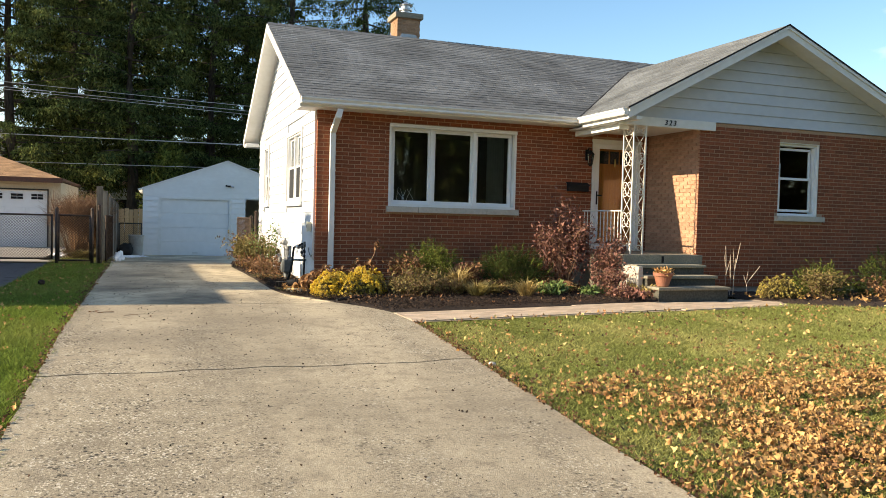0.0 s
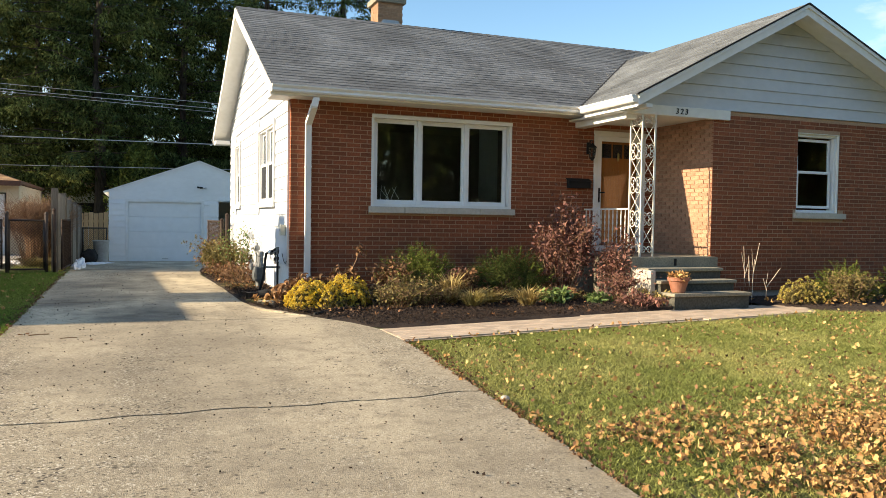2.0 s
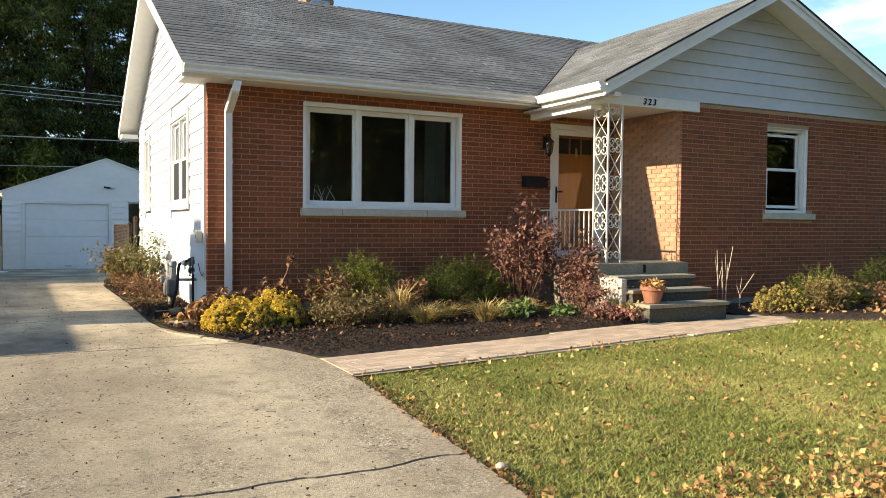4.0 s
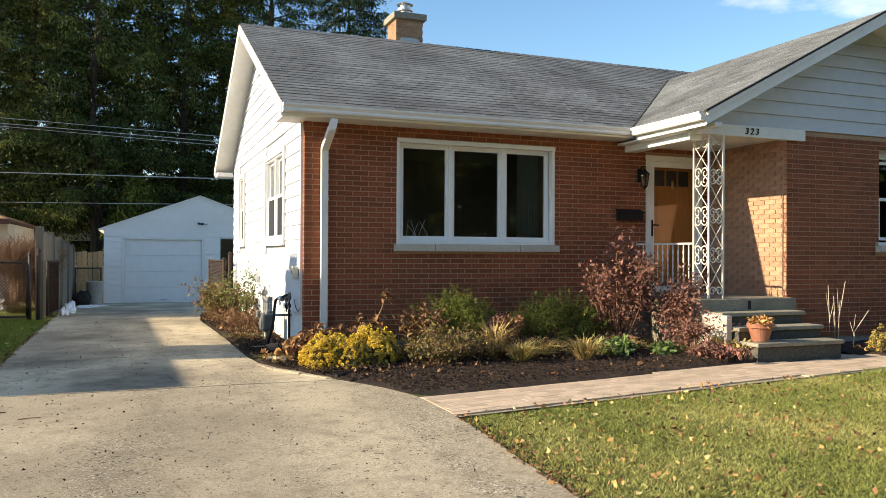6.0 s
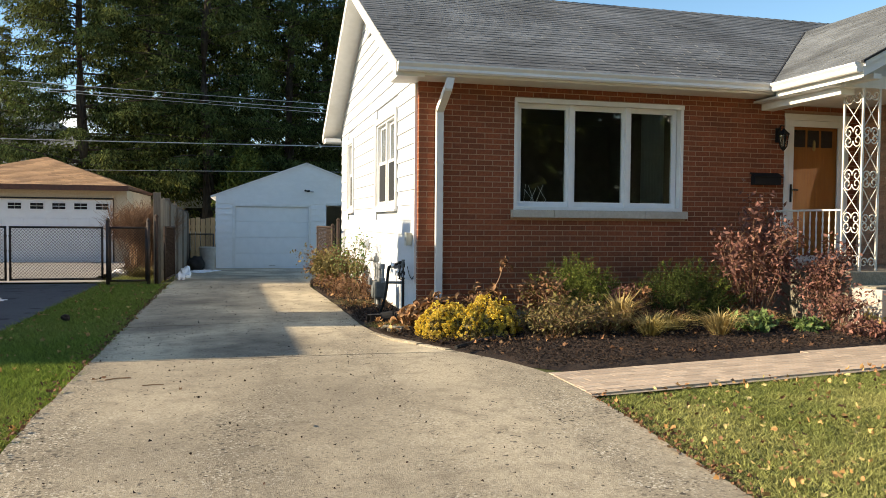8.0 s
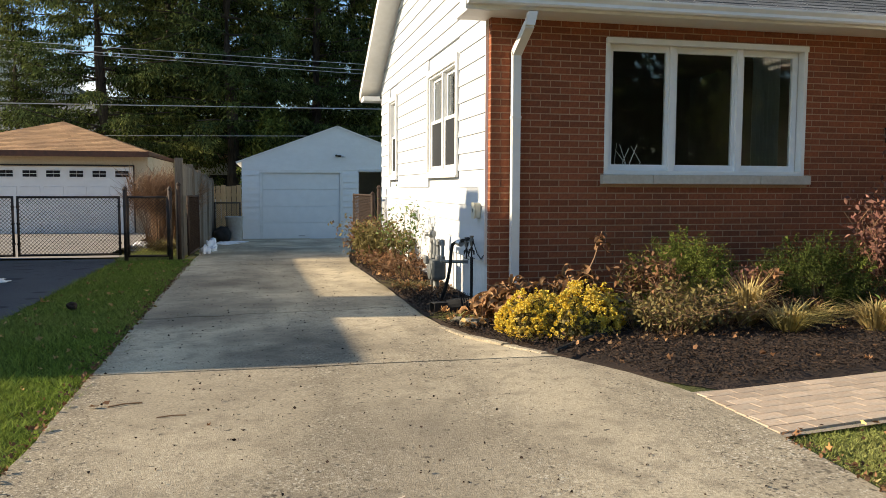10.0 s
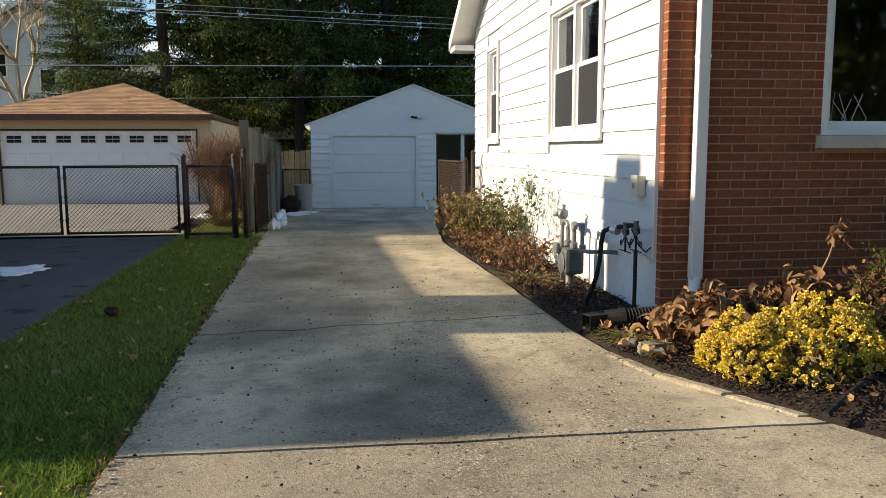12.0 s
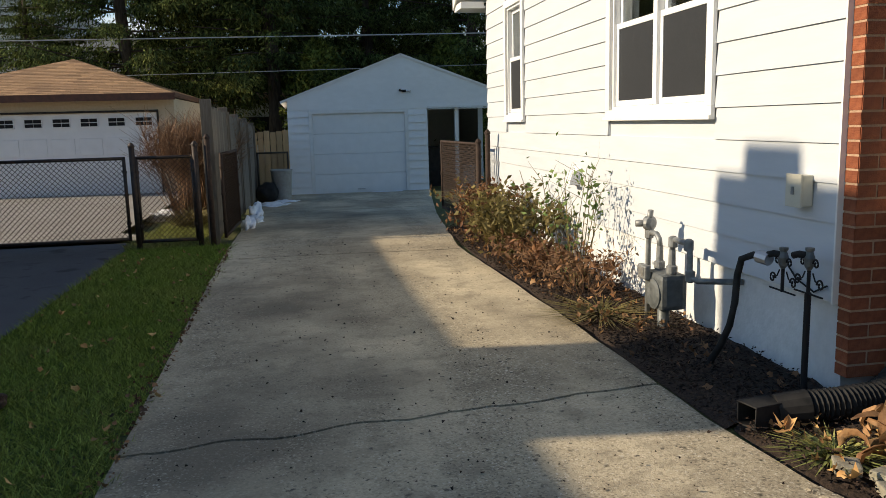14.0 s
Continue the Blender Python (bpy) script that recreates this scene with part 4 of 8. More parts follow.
def double_hung(name, axis, c, u0, u1, z0, z1, label, inward, units=1, outer=0.085):
    """A double-hung window in a wall whose face lies at c; inward: +1."""
    w = thing(name, label, "window", kind="structure")
    part("window_trim", ring(axis, c - (0.04 if axis == "x" else 0.022), c - 0.0125 if axis == "x" else c + 0.1, u0 - outer, u1 + outer, z0 - outer, z1 + outer, outer), M_TRIM, w)
    if axis == "x":
        part("jamb", ring(axis, c - 0.012, c + 0.15, u0 - 0.002, u1 + 0.002, z0 - 0.002, z1 + 0.002, 0.03), M_VINYL, w)
    part("sill_nose", box(c - 0.06, c - 0.0405, u0 - outer - 0.01, u1 + outer + 0.01, z0 - outer - 0.0, z0 - outer + 0.03, bevel=0.005) if axis == "x" else box(u0 - 0.02, u1 + 0.02, c - 0.03, c - 0.0225, z0 - 0.04, z0 - 0.01), M_TRIM, w)
    n = units
    gap = 0.07 if n > 1 else 0
    wd = (u1 - u0 - 0.06 - gap * (n - 1)) / n
    for i in range(n):
        a = u0 + 0.03 + i * (wd + gap)
        b = a + wd
        zm = (z0 + z1) / 2 + 0.02
        up = part("upper_sash", ring(axis, c + 0.045, c + 0.075, a, b, zm - 0.02, z1 - 0.03, 0.045), M_VINYL, w)
        pane(up, axis, c + 0.058, a + 0.04, b - 0.04, zm + 0.02, z1 - 0.07)
        lo = part("lower_sash", ring(axis, c + 0.012, c + 0.042, a, b, z0 + 0.03, zm + 0.025, 0.045), M_VINYL, w)
        if axis == "x":
            part("screen", box(c + 0.018, c + 0.021, a + 0.043, b - 0.043, z0 + 0.073, zm - 0.021) if axis == "x" else box(a + 0.043, b - 0.043, c + 0.018, c + 0.021, z0 + 0.073, zm - 0.021), M_SCREEN, w, "dark grey insect screen")
        pane(lo, axis, c + 0.026, a + 0.04, b - 0.04, z0 + 0.07, zm - 0.018)
        if i < n - 1:
            part("mullion", box(c - 0.012, c + 0.1, b + 0.002, b + gap - 0.002, z0 + 0.03, z1 - 0.03, bevel=0.004), M_VINYL, w)
    return w


window_2 = double_hung("window_2", "y", WY + 0.085, WIN2[0] + 0.06, WIN2[1] - 0.06, WIN2[2] + 0.05, WIN2[3] - 0.06, "white double-hung window in the brick wing", 1, outer=0.06)
part("jamb_liner", ring("y", WY + 0.012, WY + 0.06, WIN2[0] + 0.001, WIN2[1] - 0.001, WIN2[2] + 0.001, WIN2[3] - 0.001, 0.014, 0.002), M_TRIM, window_2)
part("window_sill", box(10.92, 12.05, WY - 0.075, WY + 0.08, 1.972, 2.066, bevel=0.006), M_STONE, window_2, "pale limestone sill")
part("blind", box(11.08, 11.22, WY + 0.22, WY + 0.23, 2.74, 3.05), M_VINYL, window_2, "white slatted blind")
double_hung("window_3", "x", HX0, *SW1, "white double window in the clapboard side wall", 1, units=2)
double_hung("window_4", "x", HX0, *SW2, "narrow white double-hung window in the clapboard wall", 1)
window_5 = thing("window_5", "low basement window in the painted foundation", "window", kind="structure")
part("window_frame", ring("x", HX0 + 0.04, HX0 + 0.12, *BW, 0.035), M_BEIGE, window_5)
pane(window_5, "x", HX0 + 0.08, BW[0] + 0.03, BW[1] - 0.03, BW[2] + 0.03, BW[3] - 0.03)

door_1 = thing("door_1", "orange oak front door behind a white glazed storm door", "door", kind="structure")
dx0, dx1, dz0, dz1 = DOOR
part("door_frame", ring("y", HY0 - 0.02, HY0 + 0.12, dx0 - 0.045, dx1 + 0.045, dz0 - 0.05, dz1 + 0.045, 0.07), M_TRIM, door_1)
part("head_trim", box(dx0 - 0.07, dx1 + 0.07, HY0 - 0.035, HY0 - 0.021, dz1 + 0.0, dz1 + 0.06, bevel=0.005), M_TRIM, door_1)
storm = part("storm_door", ring("y", HY0 + 0.0, HY0 + 0.035, dx0 + 0.027, dx1 - 0.027, dz0 + 0.022, dz1 - 0.027, 0.085), M_VINYL, door_1, "white aluminium storm door")
pane(storm, "y", HY0 + 0.014, dx0 + 0.11, dx1 - 0.11, dz0 + 0.1, dz1 - 0.11)
hd = part("handle", tube([(dx0 + 0.07, HY0 - 0.005, 2.36), (dx0 + 0.07, HY0 - 0.05, 2.37), (dx0 + 0.15, HY0 - 0.055, 2.37)], 0.011), M_BLACK, storm, "dark lever handle")
part("handle_plate", box(dx0 + 0.055, dx0 + 0.085, HY0 - 0.012, HY0 - 0.002, 2.2, 2.45, bevel=0.004), M_BLACK, storm)
leaf = bmesh.new()
add_box(leaf, dx0 + 0.028, dx1 - 0.028, HY0 + 0.075, HY0 + 0.115, dz0 + 0.02, dz1 - 0.03, 0.003)
part("door_leaf", leaf, M_DOOR, door_1, "varnished orange oak door leaf")
for i in range(3):
    a = dx0 + 0.16 + 0.225 * i
    part("door_light", box(a, a + 0.19, HY0 + 0.068, HY0 + 0.0745, 2.98, 3.22, bevel=0.003), M_BLACK, door_1, "dark small glazed panel")
part("door_wreath_hook", lathe(dx0 + 0.49, HY0 + 0.062, [(0.012, 2.93), (0.02, 2.96), (0.02, 3.05), (0.008, 3.08)], 10), M_BRASS, door_1)
part("threshold", box(dx0 - 0.04, dx1 + 0.04, HY0 - 0.08, HY0 - 0.002, dz0 - 0.012, dz0 + 0.02, bevel=0.004), M_STEEL, door_1)

mailbox = thing("mailbox", "flat black metal mailbox fixed to the brick wall", "mailbox")
part("box", box(7.46, 7.88, HY0 - 0.09, HY0 - 0.001, 2.43, 2.56, bevel=0.006), M_BLACK, mailbox)
part("lid", prism([(HY0 - 0.105, 2.545), (HY0 - 0.001, 2.6), (HY0 - 0.001, 2.585), (HY0 - 0.1, 2.53)], "x", 7.445, 7.895), M_BLACK, mailbox)

lantern = thing("wall_lantern", "black metal coach lantern with clear panes beside the door", "wall lamp")
part("back_plate", box(7.83, 7.91, HY0 - 0.02, HY0 - 0.001, 3.02, 3.22, bevel=0.006), M_BLACK, lantern)
part("arm", tube([(7.87, HY0 - 0.01, 3.16), (7.87, HY0 - 0.07, 3.25), (7.87, HY0 - 0.13, 3.24), (7.87, HY0 - 0.13, 3.19)], 0.01), M_BLACK, lantern)
part("cap", lathe(7.87, HY0 - 0.13, [(0.085, 3.12), (0.075, 3.135), (0.03, 3.18), (0.012, 3.2)], 6), M_BLACK, lantern)
part("lantern_glass", lathe(7.87, HY0 - 0.13, [(0.045, 2.95), (0.065, 3.118)], 6), M_GLASS, lantern, "clear glass lantern panes").visible_shadow = False
for i in range(6):
    an = math.pi / 3 * i
    part("rib", tube([(7.87 + 0.047 * math.cos(an), HY0 - 0.13 + 0.047 * math.sin(an), 2.95), (7.87 + 0.068 * math.cos(an), HY0 - 0.13 + 0.068 * math.sin(an), 3.12)], 0.006, 5), M_BLACK, lantern)
part("base", lathe(7.87, HY0 - 0.13, [(0.012, 2.9), (0.03, 2.92), (0.05, 2.95)], 6), M_BLACK, lantern)

# ---- porch ----
porch = structure("porch_floor", box(7.62, WX0 + 0.006, 12.08, HY0 + 0.006, 0.4, 1.335, bevel=0.012), M_STEP, "weathered concrete porch slab", "porch")
steps = thing("porch_steps", "worn grey concrete steps with dark risers and pale nosings", "steps")
for yy, yb, zt in ((11.78, 12.078, 1.18), (11.48, 11.779, 1.02), (11.16, 11.479, 0.86)):
    # the shadow below each nosing is put into the riser colour
    part("riser", box(7.72, 9.05, yy + 0.035, yb, 0.45, zt - 0.052), M_RISER_SHADE, steps, "riser with shadow darkened into its colour")
    part("tread", box(7.69, 9.08, yy, yb, zt - 0.05, zt, bevel=0.014), M_STEP, steps)
part("patch", box(8.38, 8.42, 12.068, 12.0795, 1.2, 1.31), M_BLACK, steps, "dark vertical slot in the riser")
part("base_block", box(7.6, 7.688, 11.6, 12.05, 0.45, 1.16, bevel=0.012), M_STONE, steps, "pale flaking side block")


def scroll(bm, cx, cz, s, flip, to, rise=1, bar=0.007):
    """One iron volute that leaves the middle line, swings out and curls in, drawn in a plane by to(u, z)."""
    pts = []
    for i in range(22):
        a = i / 21 * 7.6
        r = s * (1 - 0.72 * i / 21)
        pts.append(to(cx + flip * (s - r * math.cos(a)), cz + rise * (0.75 * s + r * math.sin(a) * 1.15)))
    add_tube(bm, pts, bar, 5)


post = thing("porch_post", "cream wrought-iron corner post with scrollwork panels", "post")
PX, PY, PZ0, PZ1 = 7.82, 12.19, 1.336, 3.518
fr = (lambda u, z: (PX + u, PY, z))
sd = (lambda u, z: (PX, PY + u, z))
for (a, b) in ((0, 0), (0.235, 0), (0, 0.3)):
    part("upright", box(PX + a - 0.012, PX + a + 0.012, PY + b - 0.012, PY + b + 0.012, PZ0, PZ1, bevel=0.003), M_IRON, post)
for to, wd in ((fr, 0.235), (sd, 0.3)):
    h = (PZ1 - PZ0 - 0.1) / 4
    for i in range(4):
        za = PZ0 + 0.16 + i * h
        zb = za + h - 0.2
        part("lattice_bar", tube([to(0.014, za), to(wd - 0.014, zb)], 0.006, 5), M_IRON, post)
        part("lattice_bar", tube([to(wd - 0.014, za), to(0.014, zb)], 0.006, 5), M_IRON, post)
    for i in range(5):
        zc = PZ0 + 0.06 + i * h if i else PZ0 + 0.06
        for rise in ((-1, 1) if 0 < i < 4 else (1,) if i == 0 else (-1,)):
            for fl in (-1, 1):
                sc = bmesh.new()
                scroll(sc, wd / 2, zc, wd * 0.235, fl, to, rise, 0.0085)
                part("scroll", sc, M_IRON, post, smooth=True)
railing = thing("porch_railing", "cream iron railing with twisted pickets", "railing")
part("top_rail", box(PX - 0.014, PX + 0.014, PY + 0.315, HY0 - 0.002, 2.06, 2.085, bevel=0.004), M_IRON, railing)
part("bottom_rail", box(PX - 0.012, PX + 0.012, PY + 0.315, HY0 - 0.002, 1.46, 1.48, bevel=0.004), M_IRON, railing)
for i in range(11):
    y = PY + 0.4 + i * 0.115
    part("picket", lathe(PX, y, [(0.008, 1.36 if i % 5 == 0 else 1.481)] + [(0.008 + (0.006 if j % 2 else 0), 1.5 + j * 0.05) for j in range(11)] + [(0.008, 2.059)], 6), M_IRON, railing)

number = thing("house_number", "black house number 323 on the white fascia", "number")
for i, ch in enumerate("323"):
    cu = bpy.data.curves.new("digit", "FONT")
    cu.body, cu.size, cu.extrude, cu.shear = ch, 0.125, 0.006, 0.15
    tmp = new("digit_curve", cu)
    dg = bpy.context.evaluated_depsgraph_get()
    me = bpy.data.meshes.new_from_object(tmp.evaluated_get(dg))
    bpy.data.objects.remove(tmp)
    me.materials.clear()
    me.materials.append(M_BLACK)
    d = new("digit", me)
    d.parent = number
    d.matrix_basis = pose(8.42 + i * 0.088, WY - 0.0625, 3.555, 90, 0, 0)

# ---- downspout, chimney, vent ----
spout = thing("downspout", "white metal downspout on the brick corner", "downspout")
DSX = 3.015
bm = bmesh.new()
add_box(bm, DSX - 0.045, DSX + 0.045, HY0 - 0.085, HY0 - 0.012, 0.98, 3.27, 0.008)
part("pipe", bm, M_TRIM, spout)
elbow = bmesh.new()
for (ya, za), (yb, zb) in (((HY0 - 0.048, 3.25), (EAVE_Y - 0.04, 3.46)), ((EAVE_Y - 0.04, 3.45), (EAVE_Y - 0.04, 3.58))):
    d = Vector((0, yb - ya, zb - za))
    n = Vector((0, -d.z, d.y)).normalized() * 0.037
    q = [(-0.045, 1), (0.045, 1), (0.045, -1), (-0.045, -1)]
    lo = [elbow.verts.new((DSX + 0.0 + a, ya + n.y * s, za + n.z * s)) for a, s in q]
    hi = [elbow.verts.new((DSX + 0.03 * (za > 3.3) + a, yb + n.y * s, zb + n.z * s)) for a, s in q]
    elbow.faces.new(lo)
    elbow.faces.new(hi[::-1])
    for i in range(4):
        elbow.faces.new((lo[i], hi[i], hi[(i + 1) % 4], lo[(i + 1) % 4]))
bmesh.ops.recalc_face_normals(elbow, faces=elbow.faces)
part("elbow", elbow, M_TRIM, spout)
part("foot_elbow", tube([(DSX, HY0 - 0.048, 1.0), (DSX - 0.005, HY0 - 0.05, 0.93), (DSX - 0.03, HY0 - 0.075, 0.87), (DSX - 0.075, HY0 - 0.12, 0.83), (DSX - 0.13, HY0 - 0.165, 0.81)], 0.047, 10), M_TRIM, spout, smooth=True)
for z in (2.6,):
    part("strap", box(DSX - 0.048, DSX + 0.048, HY0 - 0.09, HY0 - 0.002, z, z + 0.025), M_TRIM, spout)

drain = thing("drain_pipe", "black corrugated drain pipe lying from the downspout to the driveway", "drain pipe")
path = [Vector(p) for p in ((2.92, HY0 - 0.145, 0.805), (2.86, HY0 - 0.185, 0.785), (2.75, HY0 - 0.22, 0.755), (2.58, HY0 - 0.22, 0.745), (2.4, HY0 - 0.2, 0.735))]
rib = []
for a, b in zip(path, path[1:]):
    m = max(2, int((b - a).length / 0.012))
    rib += [a.lerp(b, i / m) for i in range(m)]
bm = bmesh.new()
rings = []
for i, p in enumerate(rib):
    d = (rib[min(i + 1, len(rib) - 1)] - rib[max(0, i - 1)]).normalized()
    q = d.to_track_quat("Z", "Y")
    r = 0.074 if i % 2 else 0.058
    rings.append([bm.verts.new(p + q @ Vector((r * math.cos(k * math.pi / 7), r * math.sin(k * math.pi / 7), 0))) for k in range(14)])
for a, b in zip(rings, rings[1:]):
    for k in range(14):
        bm.faces.new((a[k], a[(k + 1) % 14], b[(k + 1) % 14], b[k]))
part("corrugated_hose", bm, M_RUBBER, drain)
bm = tube([(2.42, HY0 - 0.2, 0.735), (2.28, HY0 - 0.17, 0.72)], 0.078, 14, 0.07)
part("adaptor", bm, M_RUBBER, drain)
bm = ring("y", 0, 0.16, -0.06, 0.06, -0.055, 0.055, 0.008)
ob = part("square_mouth", bm, M_RUBBER, drain, "square open end of the pipe")
ob.matrix_basis = pose(2.26, HY0 - 0.165, 0.715, 0, 0, 102) @ pose(0, -0.02, 0)

chimney = thing("chimney", "tan brick chimney with concrete cap and metal flue", "chimney")
cx0, cx1, cy0, cy1 = 5.27, 5.80, 17.75, 18.3
part("stack", box(cx0 + 0.006, cx1 - 0.006, cy0 + 0.006, cy1 - 0.006, 5.3, 6.3), M_MORTAR, chimney)
part("cap", box(cx0 - 0.06, cx1 + 0.06, cy0 - 0.06, cy1 + 0.06, 6.3, 6.42, bevel=0.015), M_STEP, chimney)
part("flue", lathe((cx0 + cx1) / 2, (cy0 + cy1) / 2, [(0.11, 6.42), (0.11, 6.52), (0.15, 6.53), (0.15, 6.57), (0.1, 6.58), (0.1, 6.64), (0.16, 6.65), (0.02, 6.72)], 16), M_STEEL, chimney, "galvanised metal flue cap")
bm = prism([(cx0 - 0.02, 5.72), (cx1 + 0.02, 5.72), (cx1 - 0.1, 5.95), (cx0 + 0.1, 5.95)], "y", cy0 - 0.02, cy0 - 0.004)
part("flashing", bm, M_STEEL, chimney)
for r in range(14):
    z = 5.38 + r * COURSE
    off = (r % 2) * 0.1
    for face in range(2):
        a = -off
        while a < cx1 - cx0:
            p, q = max(0, a), min(cx1 - cx0, a + 0.2)
            if q - p > 0.03:
                if face == 0:
                    add = box(cx0 + p, cx0 + q, cy0 - 0.0, cy0 + 0.05, z, z + 0.057)
                else:
                    add = box(cx0, cx0 + 0.05, cy0 + 0.055 + p * 0.88, cy0 + 0.055 + q * 0.88 - 0.01, z, z + 0.057)
                part("brick", add, M_BRICK_TAN, chimney)
            a += 0.21

vent = thing("gable_vent", "small white slatted vent in the gable", "vent")
part("vent_frame", ring("x", HX0 - 0.045, HX0 - 0.014, 17.4, 17.76, 5.0, 5.34, 0.03), M_TRIM, vent)
for i in range(6):
    part("slat", box(HX0 - 0.03, HX0 - 0.014, 17.43, 17.73, 5.035 + i * 0.045, 5.06 + i * 0.045), M_TRIM, vent)

# ---- gas meter, taps, boxes on the side wall ----
meter = thing("gas_meter", "grey painted gas meter with pipes beside the foundation", "gas meter")
MX, MY = 2.54, 15.3
part("body", box(MX - 0.09, MX + 0.09, MY - 0.14, MY + 0.14, 0.80, 1.04, bevel=0.035), M_METER, meter, smooth=False)
part("index_box", box(MX - 0.135, MX - 0.09, MY + 0.02, MY + 0.15, 0.98, 1.08, bevel=0.015), M_PIPE, meter, "pale meter dial box")
part("dial_window", box(MX - 0.139, MX - 0.1355, MY + 0.045, MY + 0.125, 1.01, 1.06), M_STEEL, meter)
part("diaphragm_cover", lathe(0, 0, [(0.05, 0), (0.1, 0.0), (0.1, 0.012), (0.07, 0.02)], 18), M_METER, meter).matrix_basis = pose(MX - 0.085, MY - 0.02, 0.9, 0, -90, 0)
for yy in (MY + 0.09, MY - 0.09):
    part("union", lathe(MX, yy, [(0.03, 1.035), (0.036, 1.05), (0.036, 1.09), (0.024, 1.1), (0.022, 1.2)], 12), M_PIPE, meter)
part("inlet_pipe", tube([(MX, MY + 0.09, 1.19), (MX, MY + 0.1, 1.24), (MX, MY + 0.14, 1.27), (MX, MY + 0.22, 1.27), (MX, MY + 0.26, 1.24), (MX, MY + 0.27, 1.18), (MX, MY + 0.27, 0.5)], 0.019, 10), M_PIPE, meter, smooth=True)
part("regulator", lathe(0, 0, [(0.025, -0.035), (0.05, -0.02), (0.055, 0.0), (0.05, 0.02), (0.025, 0.035)], 16), M_PIPE, meter).matrix_basis = pose(MX, MY + 0.26, 1.33, 90, 0, 20)
part("regulator_stem", tube([(MX - 0.09, MY + 0.28, 1.33), (MX, MY + 0.26, 1.33)], 0.024, 12), M_PIPE, meter, smooth=True)
part("vent_stub", tube([(MX, MY + 0.26, 1.33), (MX, MY + 0.24, 1.42)], 0.02, 10), M_PIPE, meter, smooth=True)
part("outlet_pipe", tube([(MX, MY - 0.09, 1.19), (MX, MY - 0.1, 1.25), (MX, MY - 0.13, 1.27), (MX, MY - 0.28, 1.27), (MX, MY - 0.32, 1.25), (MX, MY - 0.33, 1.2), (MX, MY - 0.33, 1.1), (MX, MY - 0.35, 1.06), (MX + 0.02, MY - 0.4, 1.05), (MX + 0.26, MY - 0.5, 1.05)], 0.019, 10), M_PIPE, meter, smooth=True)
for (yy, zz) in ((MY - 0.31, 1.26), (MY - 0.34, 1.07), (MY - 0.1, 1.25), (MY + 0.26, 1.26)):
    part("pipe_elbow", lathe(MX, yy, [(0.015, zz - 0.04), (0.03, zz - 0.03), (0.03, zz + 0.03), (0.015, zz + 0.04)], 12), M_PIPE, meter)
part("stand_pipe", tube([(MX, MY + 0.02, 0.5), (MX, MY + 0.02, 0.82)], 0.04, 12), M_METER, meter, smooth=True)

elbox = thing("outlet_box", "beige weatherproof outlet box on the white siding", "outlet box")
part("box", box(HX0 - 0.075, HX0 - 0.013, 14.11, 14.23, 1.58, 1.74, bevel=0.008), M_BEIGE, elbox)
part("cover", box(HX0 - 0.088, HX0 - 0.0755, 14.105, 14.235, 1.575, 1.745, bevel=0.004), M_BEIGE, elbox)
part("latch", box(HX0 - 0.094, HX0 - 0.0885, 14.16, 14.18, 1.64, 1.68), M_PIPE, elbox)
hood = thing("dryer_vent", "white plastic dryer vent hood on the siding", "vent")
part("flange", box(HX0 - 0.025, HX0 - 0.0125, 17.5, 17.68, 1.42, 1.6, bevel=0.004), M_VINYL, hood)
part("hood", prism([(HX0 - 0.13, 1.44), (HX0 - 0.026, 1.44), (HX0 - 0.026, 1.59), (HX0 - 0.1, 1.55)], "y", 17.52, 17.66), M_VINYL, hood)


stand = thing("garden_tap_stand", "ornamental black iron stand with two garden taps", "garden tap")
TX = 2.6
part("stake", tube([(TX, 13.89, 0.55), (TX, 13.89, 1.19)], 0.016, 8), M_BLACK, stand)
for y0_, zt in ((13.89, 1.37), (14.1, 1.34)):
    to = (lambda u, z, y0_=y0_: (TX, y0_ + u, z))
    for fl in (-1, 1):
        for cu_, cz_, sz in ((fl * 0.028, zt - 0.05, 0.022), (fl * 0.062, zt - 0.15, 0.026)):
            sc = bmesh.new()
            scroll(sc, cu_, cz_, sz, fl, to, 1, 0.005)
            part("scroll", sc, M_BLACK, stand, smooth=True)
        part("scroll_arm", tube([to(fl * 0.03, zt - 0.08), to(fl * 0.05, zt - 0.115), to(fl * 0.085, zt - 0.13)], 0.004, 5), M_BLACK, stand)
    part("foot_bar", tube([to(-0.11, zt - 0.185), to(0.11, zt - 0.185)], 0.005, 5), M_BLACK, stand)
    part("spine", tube([(TX, y0_, zt - 0.19), (TX, y0_, zt)], 0.009, 8), M_BLACK, stand)
    part("tap_body", lathe(TX, y0_, [(0.01, zt - 0.07), (0.022, zt - 0.05), (0.026, zt - 0.01), (0.016, zt + 0.02), (0.022, zt + 0.028), (0.022, zt + 0.04)], 12), M_METER, stand, "dull grey tap body")
    part("spout", tube([(TX, y0_, zt), (TX - 0.03, y0_ + 0.04, zt + 0.005), (TX - 0.04, y0_ + 0.07, zt - 0.005)], 0.018, 10), M_RUBBER, stand, smooth=True)
hose = thing("garden_hose", "thick black hose hanging from the tap into the mulch", "hose")
part("hose_body", tube([(2.56, 14.17, 1.31), (2.53, 14.26, 1.32), (2.5, 14.32, 1.29), (2.49, 14.34, 1.2), (2.48, 14.34, 1.05), (2.46, 14.35, 0.92), (2.44, 14.4, 0.8), (2.42, 14.46, 0.7), (2.4, 14.5, 0.62)], 0.019, 10), M_RUBBER, hose, smooth=True)
